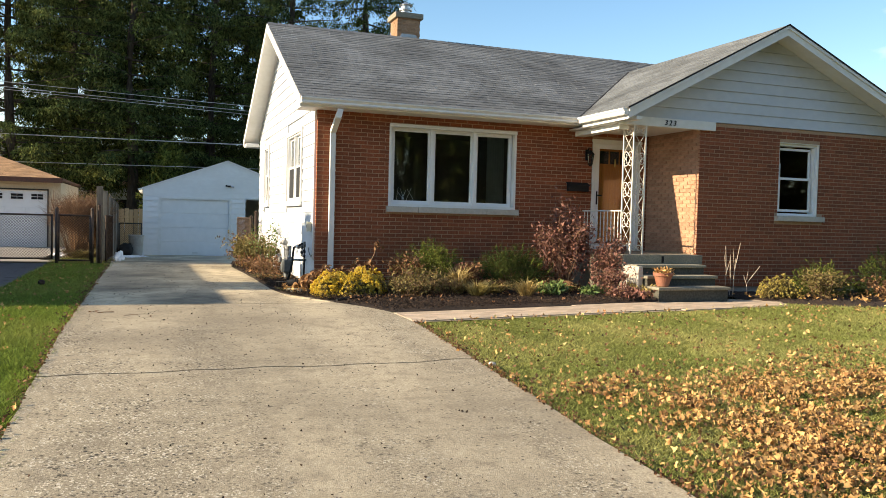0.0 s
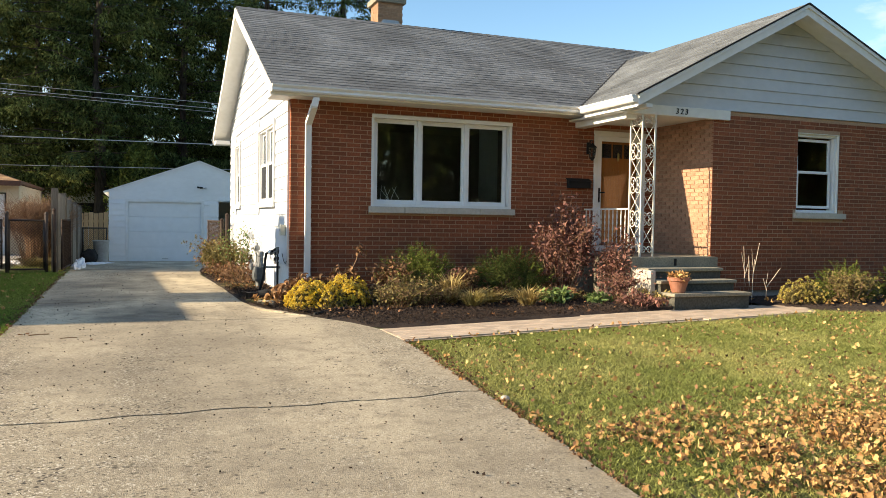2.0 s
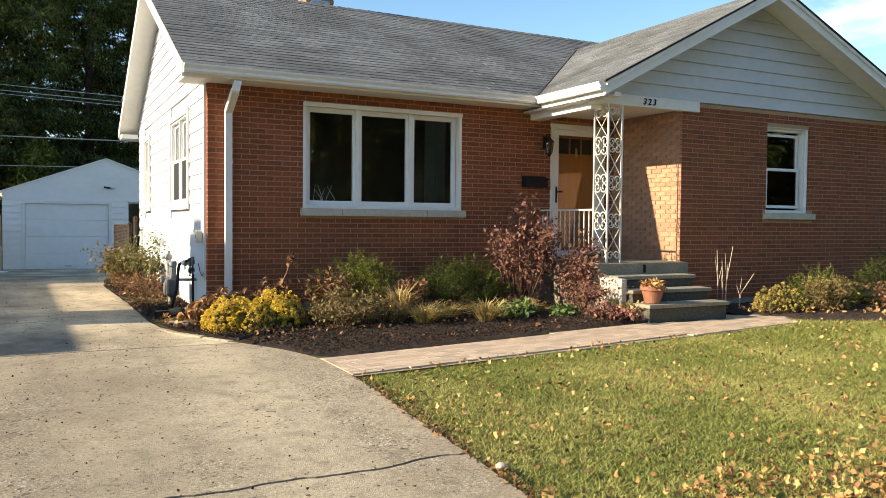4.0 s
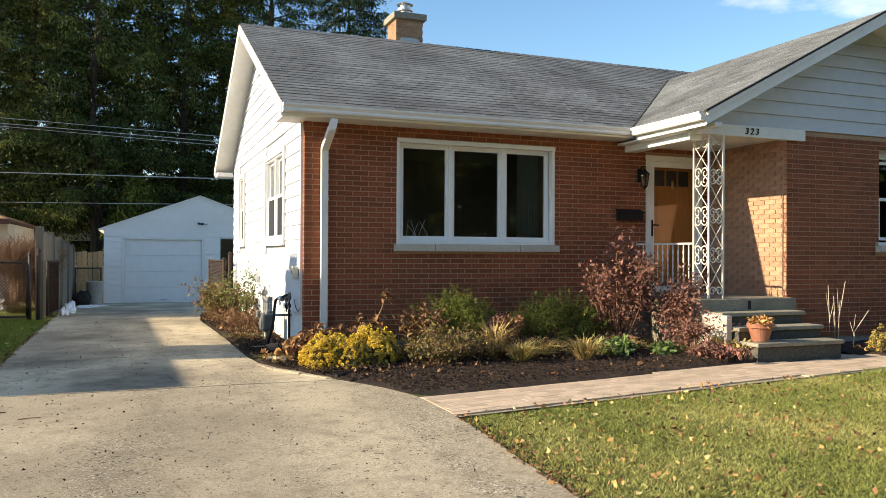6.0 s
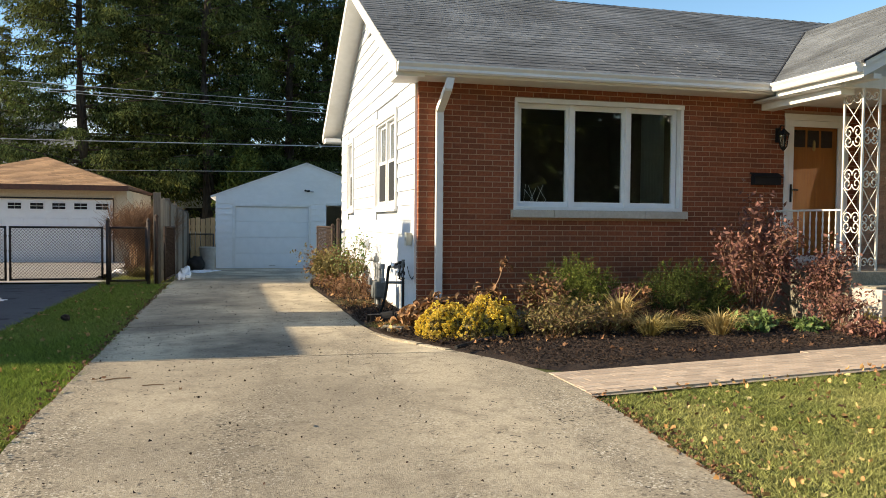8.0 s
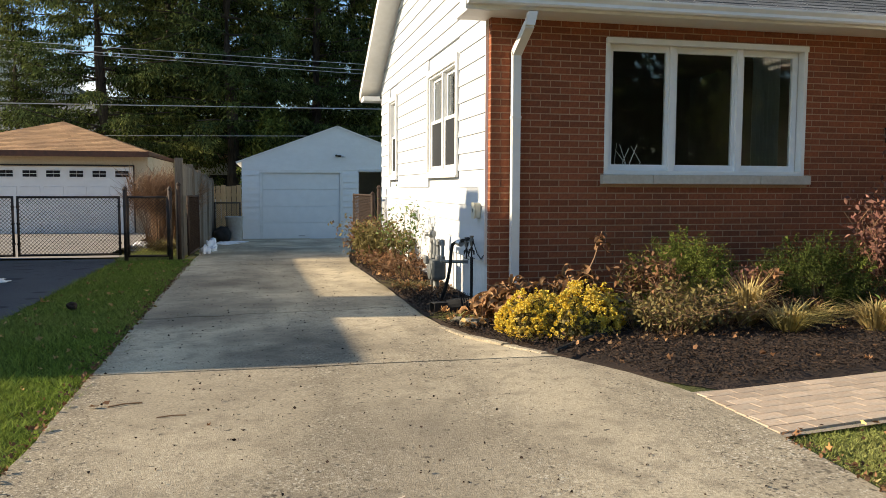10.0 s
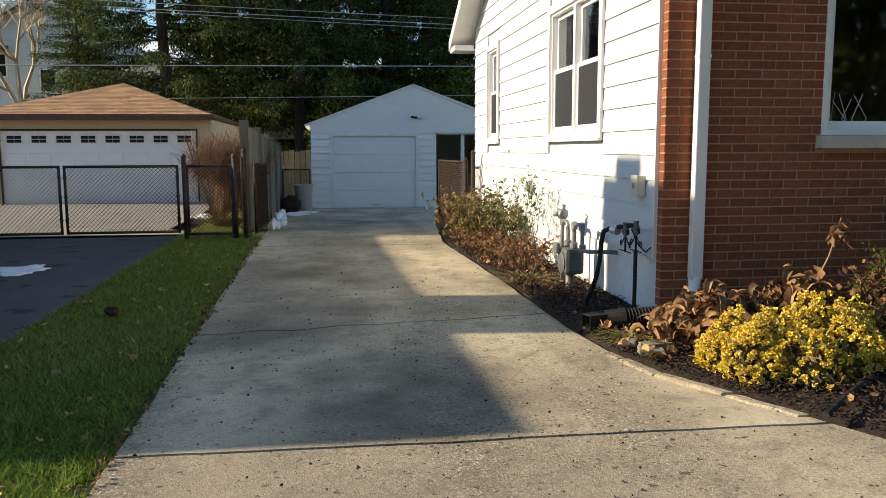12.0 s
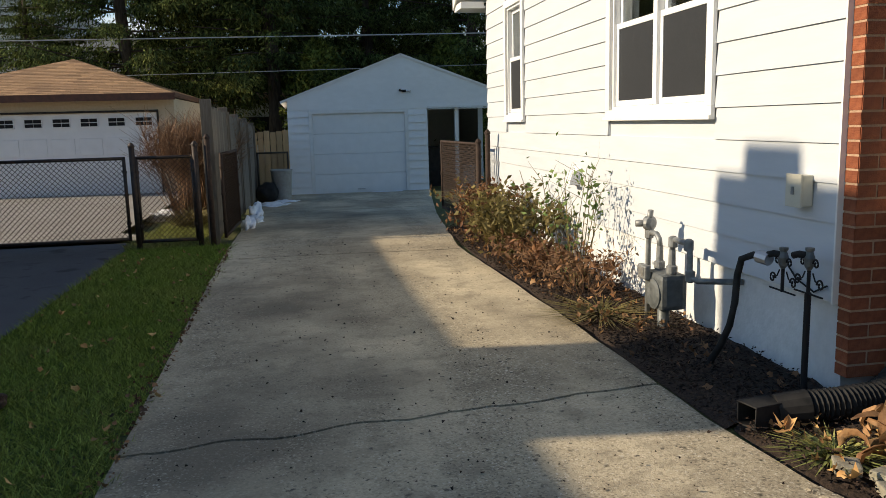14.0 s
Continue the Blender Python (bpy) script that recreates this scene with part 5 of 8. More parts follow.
part("coupling", tube([(2.56, 14.16, 1.31), (2.54, 14.23, 1.318)], 0.034, 10), M_STEEL, hose)
cable = thing("cable", "thin dark cable running along the siding bottom", "cable")
part("wire", tube([(2.745, 13.95, 1.2), (2.745, 14.05, 1.15), (2.745, 14.2, 1.19), (2.747, 14.35, 1.3)], 0.005, 5), M_BLACK, cable)

# ---- rear garage ----
garage = thing("garage", "white gabled garage with lap siding and a panelled door", "garage")
AY, AX0, AX1, AP, AZ0 = 31.4, -0.12, 5.8, 2.84, 0.22
bm = wall("y", AY, AY + 0.15, AX0, 3.5, AZ0, 2.42, [(0.5, 2.9, AZ0, 2.35)])
part("front_wall", bm, M_GARAGE, garage)
part("gable_wall", prism([(AX0, 2.42), (AX1, 2.42), (AX1, 2.68), (AP, 3.78), (AX0, 2.68)], "y", AY - 0.02, AY + 0.12), M_GARAGE, garage)
part("side_wall", box(AX0, AX0 + 0.15, AY + 0.16, AY + 6.5, AZ0, 2.66), M_GARAGE, garage)
# near-black wall: the dimness under the canopy is in its colour
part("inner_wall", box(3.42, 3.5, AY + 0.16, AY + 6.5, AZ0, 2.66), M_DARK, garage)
part("side_wall", box(AX1 - 0.15, AX1, AY + 3.5, AY + 6.5, AZ0, 2.66), M_GARAGE, garage)
part("rear_wall", box(AX0, AX1, AY + 6.51, AY + 6.65, AZ0, 2.66), M_GARAGE, garage)
for sx in (AX0 - 0.18, AX1 + 0.18):
    zz = 2.66
    s = 1 if sx < AP else -1
    c = [(sx, AY - 0.05, zz), (AP, AY - 0.05, 3.83), (AP, AY + 6.8, 3.83), (sx, AY + 6.8, zz)]
    deck("roof", c if s > 0 else c[::-1], (-s * 0.4, 0, 1), 0.06, M_TRIM, garage)
    L = math.hypot(AP - sx, 3.83 - zz)
    roof_slope("s", (sx, AY - 0.06, zz + 0.002), (0, 1, 0), (AP - sx, 0, 3.83 - zz), 6.9, L, M_ROOF, garage, step=0.16, tab=0.6, seed=11)
for k2 in range(11):
    z = AZ0 + 0.03 + k2 * 0.2
    for a, b in ((AX0 - 0.005, 0.41), (2.99, 3.505)):
        V = [(a, AY - 0.03, z), (b, AY - 0.03, z), (b, AY - 0.004, min(2.42, z + 0.198)), (a, AY - 0.004, min(2.42, z + 0.198)), (a, AY - 0.001, z), (b, AY - 0.001, z)]
        raw("siding_board", V, [(0, 1, 2, 3), (4, 5, 1, 0)], M_GARAGE, garage)
part("door_trim", ring("y", AY - 0.03, AY - 0.001, 0.41, 2.99, AZ0 - 0.3, 2.42, 0.09), M_TRIM, garage)
gd = part("garage_door", box(0.5, 2.9, AY + 0.05, AY + 0.09, AZ0, 2.33), M_GDOOR, garage)
for i in range(4):
    part("door_panel", box(0.505, 2.895, AY + 0.03, AY + 0.0495, AZ0 + 0.02 + i * 0.525, AZ0 + 0.02 + i * 0.525 + 0.517, bevel=0.006), M_GDOOR, gd)
part("door_handle", box(1.6, 1.8, AY + 0.01, AY + 0.029, AZ0 + 0.12, AZ0 + 0.15, bevel=0.005), M_STEEL, gd)
sc = bmesh.new()
for i in range(17):
    a = 3.5 + i * 0.135
    add_tube(sc, [(a + 0.0675 + 0.0675 * math.cos(t), AY - 0.04 - 0.0 * t, 2.43 - 0.05 * math.sin(t)) for t in np.linspace(0, math.pi, 7)], 0.014, 6)
part("scalloped_valance", sc, M_TRIM, garage)
part("valance_board", box(3.5, AX1, AY - 0.05, AY - 0.022, 2.42, 2.47), M_TRIM, garage)
for xx in (4.3, AX1 - 0.06):
    part("canopy_post", box(xx - 0.05, xx + 0.05, AY + 0.02, AY + 0.12, AZ0, 2.415, bevel=0.006), M_TRIM, garage)
lamp_g = thing("garage_lamp", "dark twin-head floodlight on the garage gable", "wall lamp")
part("base", box(2.86, 2.96, AY - 0.05, AY - 0.021, 2.84, 2.9, bevel=0.008), M_BLACK, lamp_g)
part("lamp_head", tube([(2.86, AY - 0.05, 2.87), (2.78, AY - 0.12, 2.885)], 0.02, 8, 0.035), M_BLACK, lamp_g)
part("lamp_head", tube([(2.96, AY - 0.05, 2.87), (3.06, AY - 0.12, 2.85)], 0.02, 8, 0.035), M_STEEL, lamp_g)
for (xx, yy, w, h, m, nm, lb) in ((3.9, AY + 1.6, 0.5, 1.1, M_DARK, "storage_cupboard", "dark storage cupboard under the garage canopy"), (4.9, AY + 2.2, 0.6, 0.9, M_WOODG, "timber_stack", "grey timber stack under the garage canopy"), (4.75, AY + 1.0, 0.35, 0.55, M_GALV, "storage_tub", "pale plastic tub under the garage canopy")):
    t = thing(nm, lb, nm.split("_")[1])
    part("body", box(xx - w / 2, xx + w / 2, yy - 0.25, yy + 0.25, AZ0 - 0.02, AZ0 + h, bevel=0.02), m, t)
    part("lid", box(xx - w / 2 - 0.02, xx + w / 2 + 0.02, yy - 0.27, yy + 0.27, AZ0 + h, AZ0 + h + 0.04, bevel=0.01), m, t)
threshold_snow = thing("snow_strip", "thin strip of old snow on the driveway by the garage", "snow")
bm = bmesh.new()
add_box(bm, 1.95, 2.75, AY - 0.35, AY - 0.22, ground_z(AY) - 0.01, ground_z(AY) + 0.02, 0.008)
part("snow", bm, M_SNOW, threshold_snow)

# ---- neighbour's garage ----
ng = thing("neighbour_garage", "cream stucco garage with a tan hipped roof", "garage")
NY, NX0, NX1 = 30.0, -8.35, -2.68
NZ = 0.38
part("front_wall", wall("y", NY, NY + 0.2, NX0, NX1, NZ, 2.75, [(-7.92, -3.08, NZ, 2.46)]), M_CREAM, ng)
part("side_wall", box(NX1 - 0.2, NX1, NY + 0.21, NY + 6.5, NZ, 2.75), M_CREAM, ng)
part("side_wall", box(NX0, NX0 + 0.2, NY + 0.21, NY + 6.5, NZ, 2.75), M_CREAM, ng)
part("rear_wall", box(NX0, NX1, NY + 6.51, NY + 6.7, NZ, 2.75), M_CREAM, ng)
part("door_trim", ring("y", NY - 0.03, NY - 0.001, -7.96, -3.04, NZ - 0.3, 2.5, 0.04), M_DARK, ng)
nd = part("garage_door", box(-7.92, -3.08, NY + 0.06, NY + 0.1, NZ, 2.45), M_GDOOR, ng)
for r in range(4):
    for c in range(8):
        a = -7.9 + c * 0.602
        zc = NZ + 0.03 + r * 0.51
        if r == 3:
            w = part("window", ring("y", NY + 0.035, NY + 0.0595, a + 0.1, a + 0.5, zc + 0.19, zc + 0.41, 0.022), M_VINYL, nd)
            for (p, q, s, t) in ((0.122, 0.293, 0.212, 0.29), (0.307, 0.478, 0.212, 0.29), (0.122, 0.293, 0.31, 0.388), (0.307, 0.478, 0.31, 0.388)):
                part("window_pane", box(a + p, a + q, NY + 0.045, NY + 0.058, zc + s, zc + t), M_BLACK, w)
        else:
            part("door_panel", box(a + 0.05, a + 0.55, NY + 0.045, NY + 0.0595, zc + 0.06, zc + 0.45, bevel=0.01), M_GDOOR, nd)
ex0, ex1, ey0, ey1, ez = NX0 - 0.3, NX1 + 0.08, NY - 0.35, NY + 6.75, 2.86
pk0, pk1, pz = ((ex0 + ex1) / 2 + 0.1, NY + 2.9), ((ex0 + ex1) / 2 + 0.1, NY + 3.8), 3.9
for poly in ([(ex0, ey0, ez), (ex1, ey0, ez), (*pk0, pz)], [(ex1, ey0, ez), (ex1, ey1, ez), (*pk1, pz), (*pk0, pz)], [(ex1, ey1, ez), (ex0, ey1, ez), (*pk1, pz)], [(ex0, ey1, ez), (ex0, ey0, ez), (*pk0, pz), (*pk1, pz)]):
    a, b = Vector(poly[0]), Vector(poly[1])
    top = Vector(poly[2]), Vector(poly[-1])
    u = (b - a).normalized()
    L = (b - a).length
    V, F = [], []
    rows = 24
    rng = np.random.default_rng(len(ng.children))
    for r in range(rows):
        def edge(t):
            return a.lerp(top[1], t), b.lerp(top[0], t)
        p0, q0 = edge(r / rows)
        p1, q1 = edge((r + 1) / rows)
        n = max(1, int((q0 - p0).length / 0.3))
        up = Vector((0, 0, 0.007))
        for i in range(n):
            s, t = i / n, (i + 0.985) / n
            k0 = len(V)
            V += [p0.lerp(q0, s), p0.lerp(q0, t), p0.lerp(q0, s) + up, p0.lerp(q0, t) + up, p1.lerp(q1, s), p1.lerp(q1, t)]
            F += [(k0, k0 + 1, k0 + 3, k0 + 2), (k0 + 2, k0 + 3, k0 + 5, k0 + 4)]
    tagged(raw("shingles", V, F, M_ROOF_TAN, ng), kind="stuff")
part("fascia", box(ex0, ex1, ey0 - 0.02, ey0 + 0.02, ez - 0.15, ez + 0.01), M_FASCIA, ng)
part("fascia", box(ex1 - 0.02, ex1 + 0.01, ey0 + 0.021, ey1, ez - 0.06, ez + 0.01), M_FASCIA, ng)
part("soffit", box(ex0 + 0.02, ex1 - 0.021, ey0 + 0.021, ey1, ez - 0.09, ez - 0.06), M_FASCIA, ng)
part("plinth", box(NX1 - 0.3, NX1 + 0.04, NY - 0.04, NY - 0.001, NZ - 0.2, NZ + 0.16, bevel=0.01), M_FOUND_GREY, ng)


# ---- chain-link fence and gates ----
def mesh_panel(o, u, w, h, pitch=0.062):
    """Woven diamond wire between four corners."""
    bm = bmesh.new()
    o, u = Vector(o), Vector(u).normalized()
    n = int((w + h) / pitch)
    for i in range(1, n):
        s = i * pitch
        for sg in (0, 1):
            p = [(s, 0), (s - h, h)]
            (a0, b0), (a1, b1) = p
            if a0 > w:
                b0, a0 = a0 - w, w
            if a1 < 0:
                b1, a1 = s, 0
            if b1 - b0 < 0.02:
                continue
            if sg:
                a0, a1 = w - a0, w - a1
            add_tube(bm, [o + u * a0 + Vector((0, 0, b0)), o + u * a1 + Vector((0, 0, b1))], 0.0042, 3)
    return bm


def gate_leaf(parent_label, a, b, z0, z1, material, group="chain-link gates"):
    g = thing("chain_link_gate", parent_label, "gate", group=group)
    a, b = Vector((*a, 0)), Vector((*b, 0))
    u = (b - a).normalized()
    w = (b - a).length
    up = Vector((0, 0, 1))
    for p in (a, b):
        part("gate_upright", tube([p + up * z0, p + up * z1], 0.021, 8), material, g, smooth=True)
    for z in (z0 + 0.02, z1 - 0.02):
        part("gate_rail", tube([a + up * z, b + up * z], 0.02, 8), material, g, smooth=True)
    part("wire_mesh", mesh_panel(a + up * (z0 + 0.02), u, w, z1 - z0 - 0.04), material, g, "woven diamond wire mesh")
    for p in (a, b):
        for z in (z0 + 0.2, z0 + 0.55, z1 - 0.2):
            part("clamp", lathe(p.x, p.y, [(0.03, z), (0.03, z + 0.03)], 8), material, g)
    return g


def fence_post(x, y, z1, material, r=0.035):
    p = thing("fence_post", "dark steel fence post with rounded cap", "post", group="chain-link posts")
    g = ground_z(y) - 0.1
    part("shaft", tube([(x, y, g), (x, y, z1)], r, 10), material, p, smooth=True)
    part("cap", lathe(x, y, [(r + 0.006, z1), (r + 0.006, z1 + 0.02), (r * 0.6, z1 + 0.05), (0.005, z1 + 0.06)], 10), material, p)
    return p


FY = 20.68
gate_leaf("dark chain-link gate leaf across the asphalt drive", (-3.54, FY), (-1.93, FY), 0.7, 1.73, M_GATE)
gate_leaf("dark chain-link gate leaf across the asphalt drive", (-5.416, FY), (-3.62, FY), 0.7, 1.73, M_GATE)
for x, z in ((-1.83, 1.84), (-1.09, 1.84), (-0.94, 1.92), (-5.45, 1.84)):
    fence_post(x, FY, z, M_GATE if x < -1 else M_RUST)
gate_leaf("short dark chain-link panel beside the lawn", (-1.79, FY + 0.004), (-1.13, FY + 0.004), 0.66, 1.73, M_GATE)
gate_leaf("rusty chain-link gate leaf standing open by the board fence", (-0.80, FY + 0.15), (-0.74, 22.35), 0.66, 1.74, M_RUST)
gate_leaf("rusty chain-link gate leaf standing open by the house", (2.56, 20.95), (2.42, 23.1), 0.66, 1.76, M_RUST)
fence_post(2.62, 20.72, 1.88, M_RUST)
fence_post(2.52, 20.84, 1.76, M_RUST)
rear_gate = gate_leaf("dark chain-link panel between fence and garage", (-0.84, 29.6), (-0.14, 29.6), 0.4, 1.45, M_GATE)

board_fence = thing("board_fence", "tall weathered grey vertical board fence", "fence")
rngf = random.Random(4)
y = 20.95
i = 0
while y < 29.9:
    zt = ground_z(y) + 1.72 + rngf.uniform(-0.02, 0.02)
    part("board", box(-0.925 + rngf.uniform(-0.004, 0.004), -0.9, y, y + 0.136, ground_z(y) + 0.03, zt, bevel=0.0), M_WOODG, board_fence)
    if i % 15 == 0:
        part("post", box(-1.02, -0.88, y - 0.055, y - 0.001, ground_z(y) - 0.2, zt + 0.1, bevel=0.008), M_WOODG, board_fence)
        if i:
            part("batten", box(-0.899, -0.86, y, y + 0.09, ground_z(y) + 0.03, zt + 0.03), M_WOODG, board_fence)
    y += 0.143
    i += 1
for z in (0.9, 2.0):
    part("rail", box(-0.99, -0.926, 20.95, 29.9, z, z + 0.08), M_WOODG, board_fence)
pine = thing("pine_fence", "new tan pine fence panel behind the garage side", "fence")
for i in range(6):
    part("board", box(-1.0 + i * 0.15, -0.865 + i * 0.15, 30.4 + 0.02 * (i % 2), 30.425 + 0.02 * (i % 2), 0.35, 1.9 + 0.02 * (i % 3), bevel=0.004), M_WOODT, pine)
for z in (0.7, 1.6):
    part("rail", box(-1.0, -0.13, 30.47, 30.53, z, z + 0.09), M_WOODT, pine)
bin_ = thing("rubbish_bin", "grey plastic rubbish bin beside the garage", "bin")
part("bin_body", lathe(-0.3, 29.3, [(0.18, 0.3), (0.2, 0.34), (0.24, 1.0), (0.26, 1.02), (0.26, 1.05), (0.22, 1.05), (0.21, 0.95)], 20), M_GALV, bin_, smooth=True)
bag = thing("black_bag", "black rubbish bag slumped by the fence", "bag")
bm = bmesh.new()
bmesh.ops.create_icosphere(bm, subdivisions=3, radius=0.26)
for v in bm.verts:
    v.co *= 1 + 0.25 * noise.noise(v.co * 7)
    v.co.z = max(v.co.z, -0.2)
    v.co += Vector((-0.62, 29.1, 0.52))
part("bag_body", bm, M_RUBBER, bag, smooth=True)


def snow_patch(x, y, rx, ry, h, seed, label):
    s = thing("snow_patch", label, "snow", group="snow remains")
    bm = bmesh.new()
    bmesh.ops.create_icosphere(bm, subdivisions=4, radius=1)
    for v in bm.verts:
        d = 1 + 0.7 * noise.noise(v.co * 1.7 + Vector((seed, 0, 0))) + 0.3 * noise.noise(v.co * 6 + Vector((seed, 0, 0)))
        p = v.co * d
        v.co = Vector((x + p.x * rx, y + p.y * ry, ground_z(y) - 0.02 + max(0, p.z) * h))
    part("snow", bm, M_SNOW, s, smooth=True)


for x, y, rx, ry, h, sd_ in ((-0.66, 22.7, 0.1, 0.35, 0.14, 1), (-0.6, 23.7, 0.13, 0.45, 0.1, 2), (-0.68, 25.0, 0.14, 0.6, 0.2, 3), (-0.5, 27.6, 0.3, 0.6, 0.05, 4), (-0.2, 28.6, 0.3, 0.5, 0.04, 5)):
    snow_patch(x, y, rx, ry, h, sd_, "melting heap of old snow against the fence")
snow_patch(-3.2, 17.6, 0.42, 0.42, 0.025, 6, "thin patch of old snow on the asphalt drive")
snow_patch(-2.2, 25.0, 0.3, 0.2, 0.16, 7, "small heap of old snow behind the gate")

# ---- overhead wires ----
for (za, zb, sag, r) in ((7.25, 6.85, 0.1, 0.012), (7.05, 6.62, 0.1, 0.014), (7.0, 6.5, 0.14, 0.011), (4.93, 5.06, 0.03, 0.02), (3.78, 4.0, 0.05, 0.013)):
    w = thing("overhead_wire", "grey overhead service wire across the yard", "wire", group="overhead wires")
    pts = []
    for i in range(25):
        t = i / 24
        x = -24 + 48 * t
        z = za + (zb - za) * ((x + 8.5) / 14) - sag * 4 * 0.25 * (1 - (2 * t - 1) ** 2)
        pts.append((x, 38.0, z))
    part("strand", tube(pts, r, 5), M_WIRE, w)

# ---- houses further off ----
far = thing("far_house", "pale two-storey gabled house beyond the spruces", "house")
FX, FZ, FE = -14.9, 10.5, 7.6
part("wall", prism([(FX - 4.9, 0), (FX + 4.9, 0), (FX + 4.9, FE), (FX, FZ - 0.15), (FX - 4.9, FE)], "y", 55, 63), M_FARWALL, far)
for sg in (-1, 1):
    c = [(FX, 54.5, FZ), (FX + sg * 5.4, 54.5, FE - 0.25), (FX + sg * 5.4, 63.5, FE - 0.25), (FX, 63.5, FZ)]
    deck("roof", c if sg > 0 else c[::-1], (sg * 3.1, 0, 5.4), 0.2, M_ROOF, far)
    part("rake_board", prism([(FX, FZ - 0.05), (FX + sg * 5.4, FE - 0.3), (FX + sg * 5.4, FE - 0.55), (FX, FZ - 0.3)], "y", 54.4, 54.48), M_TRIM, far)
for x, z in ((-15.1, 5.1), (-17.6, 5.9), (-17.4, 2.4), (-12.6, 5.1)):
    w = part("window", ring("y", 54.93, 54.999, x, x + 0.9, z, z + 1.3, 0.08), M_VINYL, far)
    part("window_pane", box(x + 0.08, x + 0.82, 54.96, 54.99, z + 0.08, z + 1.22), M_BLACK, w)
part("red_awning", prism([(54.2, 7.3), (54.99, 7.6), (54.99, 7.3)], "x", -18.4, -16.6), M_FASCIA, far)
far2 = thing("far_house", "grey house with a brown roof behind the pine fence", "house")
part("wall", box(-4.5, 2.0, 50, 57, 0, 3.2), M_FARWALL, far2)
part("roof", prism([(49.6, 3.15), (53.5, 5.2), (57.4, 3.15)], "x", -4.9, 2.4), M_ROOF_TAN, far2)
part("window", box(-2.4, -1.2, 49.95, 49.999, 1.2, 2.5), M_BLACK, far2)
far3 = thing("far_house", "cream house behind the spruces", "house")
part("wall", box(-12, -6.5, 48, 55, 0, 4.6), M_CREAM, far3)
part("roof", prism([(47.6, 4.55), (51.5, 6.4), (55.4, 4.55)], "x", -12.4, -6.1), M_ROOF, far3)
part("window", box(-9.5, -8.2, 47.95, 47.999, 2.4, 3.6), M_BLACK, far3)

# ---- neighbour's house, whose shadow falls on the drive ----
nh = thing("neighbour_house", "plain low hipped house beside the asphalt drive", "house")
ez = 3.55
exx = 1.22 - (ez - 0.63) / 0.43
eyy = 11.72 + (ez - 0.63) / 0.43 * SUN.y
eyb = 21.4 + (ez - 0.63) / 0.43 * SUN.y
part("wall", box(exx - 8.4, exx - 0.5, eyy + 0.5, eyb - 0.4, 0.2, ez - 0.05), M_BRICK_I, nh)
bm = bmesh.new()
vs = [bm.verts.new(p) for p in ((exx - 8.9, eyy, ez), (exx + 0.02, eyy, ez), (exx - 0.24, eyb, ez), (exx - 8.9, eyb, ez), (exx - 4.4, eyy + 4.0, ez + 1.35), (exx - 4.4, eyb - 4.0, ez + 1.35))]
for f in ((0, 1, 4), (1, 2, 5, 4), (2, 3, 5), (3, 0, 4, 5), (3, 2, 1, 0)):
    bm.faces.new([vs[i] for i in f])
part("roof", bm, M_ROOF, nh)
ccx = exx - 1.3
ct = 1.70 + 0.43 * (2.77 - ccx)
cyo = SUN.y * (2.77 - ccx)
part("chimney", box(ccx - 0.3, ccx, 13.6 + cyo, 15.08 + cyo, ez - 0.1, ct, bevel=0.01), M_BRICK_I, nh)
part("chimney_pot", box(ccx - 0.3, ccx, 14.24 + cyo, 14.77 + cyo, ct, ct + 0.19, bevel=0.01), M_TERRA, nh)


# ---- trees ----
def spruce_mesh(name, H, R, seed, z_low, dens=1.0):
    rng = np.random.default_rng(seed)
    P, W, S = [], [], []
    bm = bmesh.new()
    add_tube(bm, [(0.1 * math.sin(i * 1.3 + seed), 0.1 * math.cos(i * 1.7), H * i / 8 - 0.3 * (i == 0)) for i in range(9)], 0.28, 9, 0.03)
    z = z_low
    while z < H - 0.3:
        f = 1 - z / H
        Rz = R * (f ** 0.6) * rng.uniform(0.75, 1.15) + 0.25
        nb = rng.integers(5, 9)
        a0 = rng.uniform(0, 6.28)
        for b in range(nb):
            an = a0 + b * 6.283 / nb + rng.normal(0, 0.25)
            L = Rz * rng.uniform(0.6, 1.15)
            droop = rng.uniform(0.22, 0.42)
            d = np.array([math.cos(an), math.sin(an)])
            n = int((52 + 110 * L) * dens)
            t = rng.uniform(0.12, 1, n) ** 0.8
            zc = z + L * (0.18 * t - droop * t * t + 0.16 * t ** 4)
            side = rng.normal(0, 0.15, n) * (0.3 + t) * min(1.4, L * 0.5)
            x = d[0] * L * t - d[1] * side
            y = d[1] * L * t + d[0] * side
            zc = zc - np.abs(side) * 0.3 - rng.exponential(0.07 + 0.16 * t)
            P.append(np.stack([x, y, zc], 1))
            W.append(np.stack([np.full(n, d[0]) * 0.5 - d[1] * np.sign(side) * 0.3, np.full(n, d[1]) * 0.5 + d[0] * np.sign(side) * 0.3, np.full(n, -0.75)], 1))
            if b % 2 == 0 and L > 0.6:
                add_tube(bm, [(0, 0, z), (d[0] * L * 0.5, d[1] * L * 0.5, z + L * (0.09 - droop * 0.25)), (d[0] * L, d[1] * L, z + L * (0.34 - droop))], 0.045, 4, 0.01)
        z += rng.uniform(0.42, 0.76)
    P, W = np.concatenate(P), np.concatenate(W)
    V, F = leaves(P, 0.17 if dens > 0.5 else 0.34 if dens > 0.4 else 0.75, rng, aspect=0.27, way=W, spread=0.5, fold=0.2)
    return bm, V, F


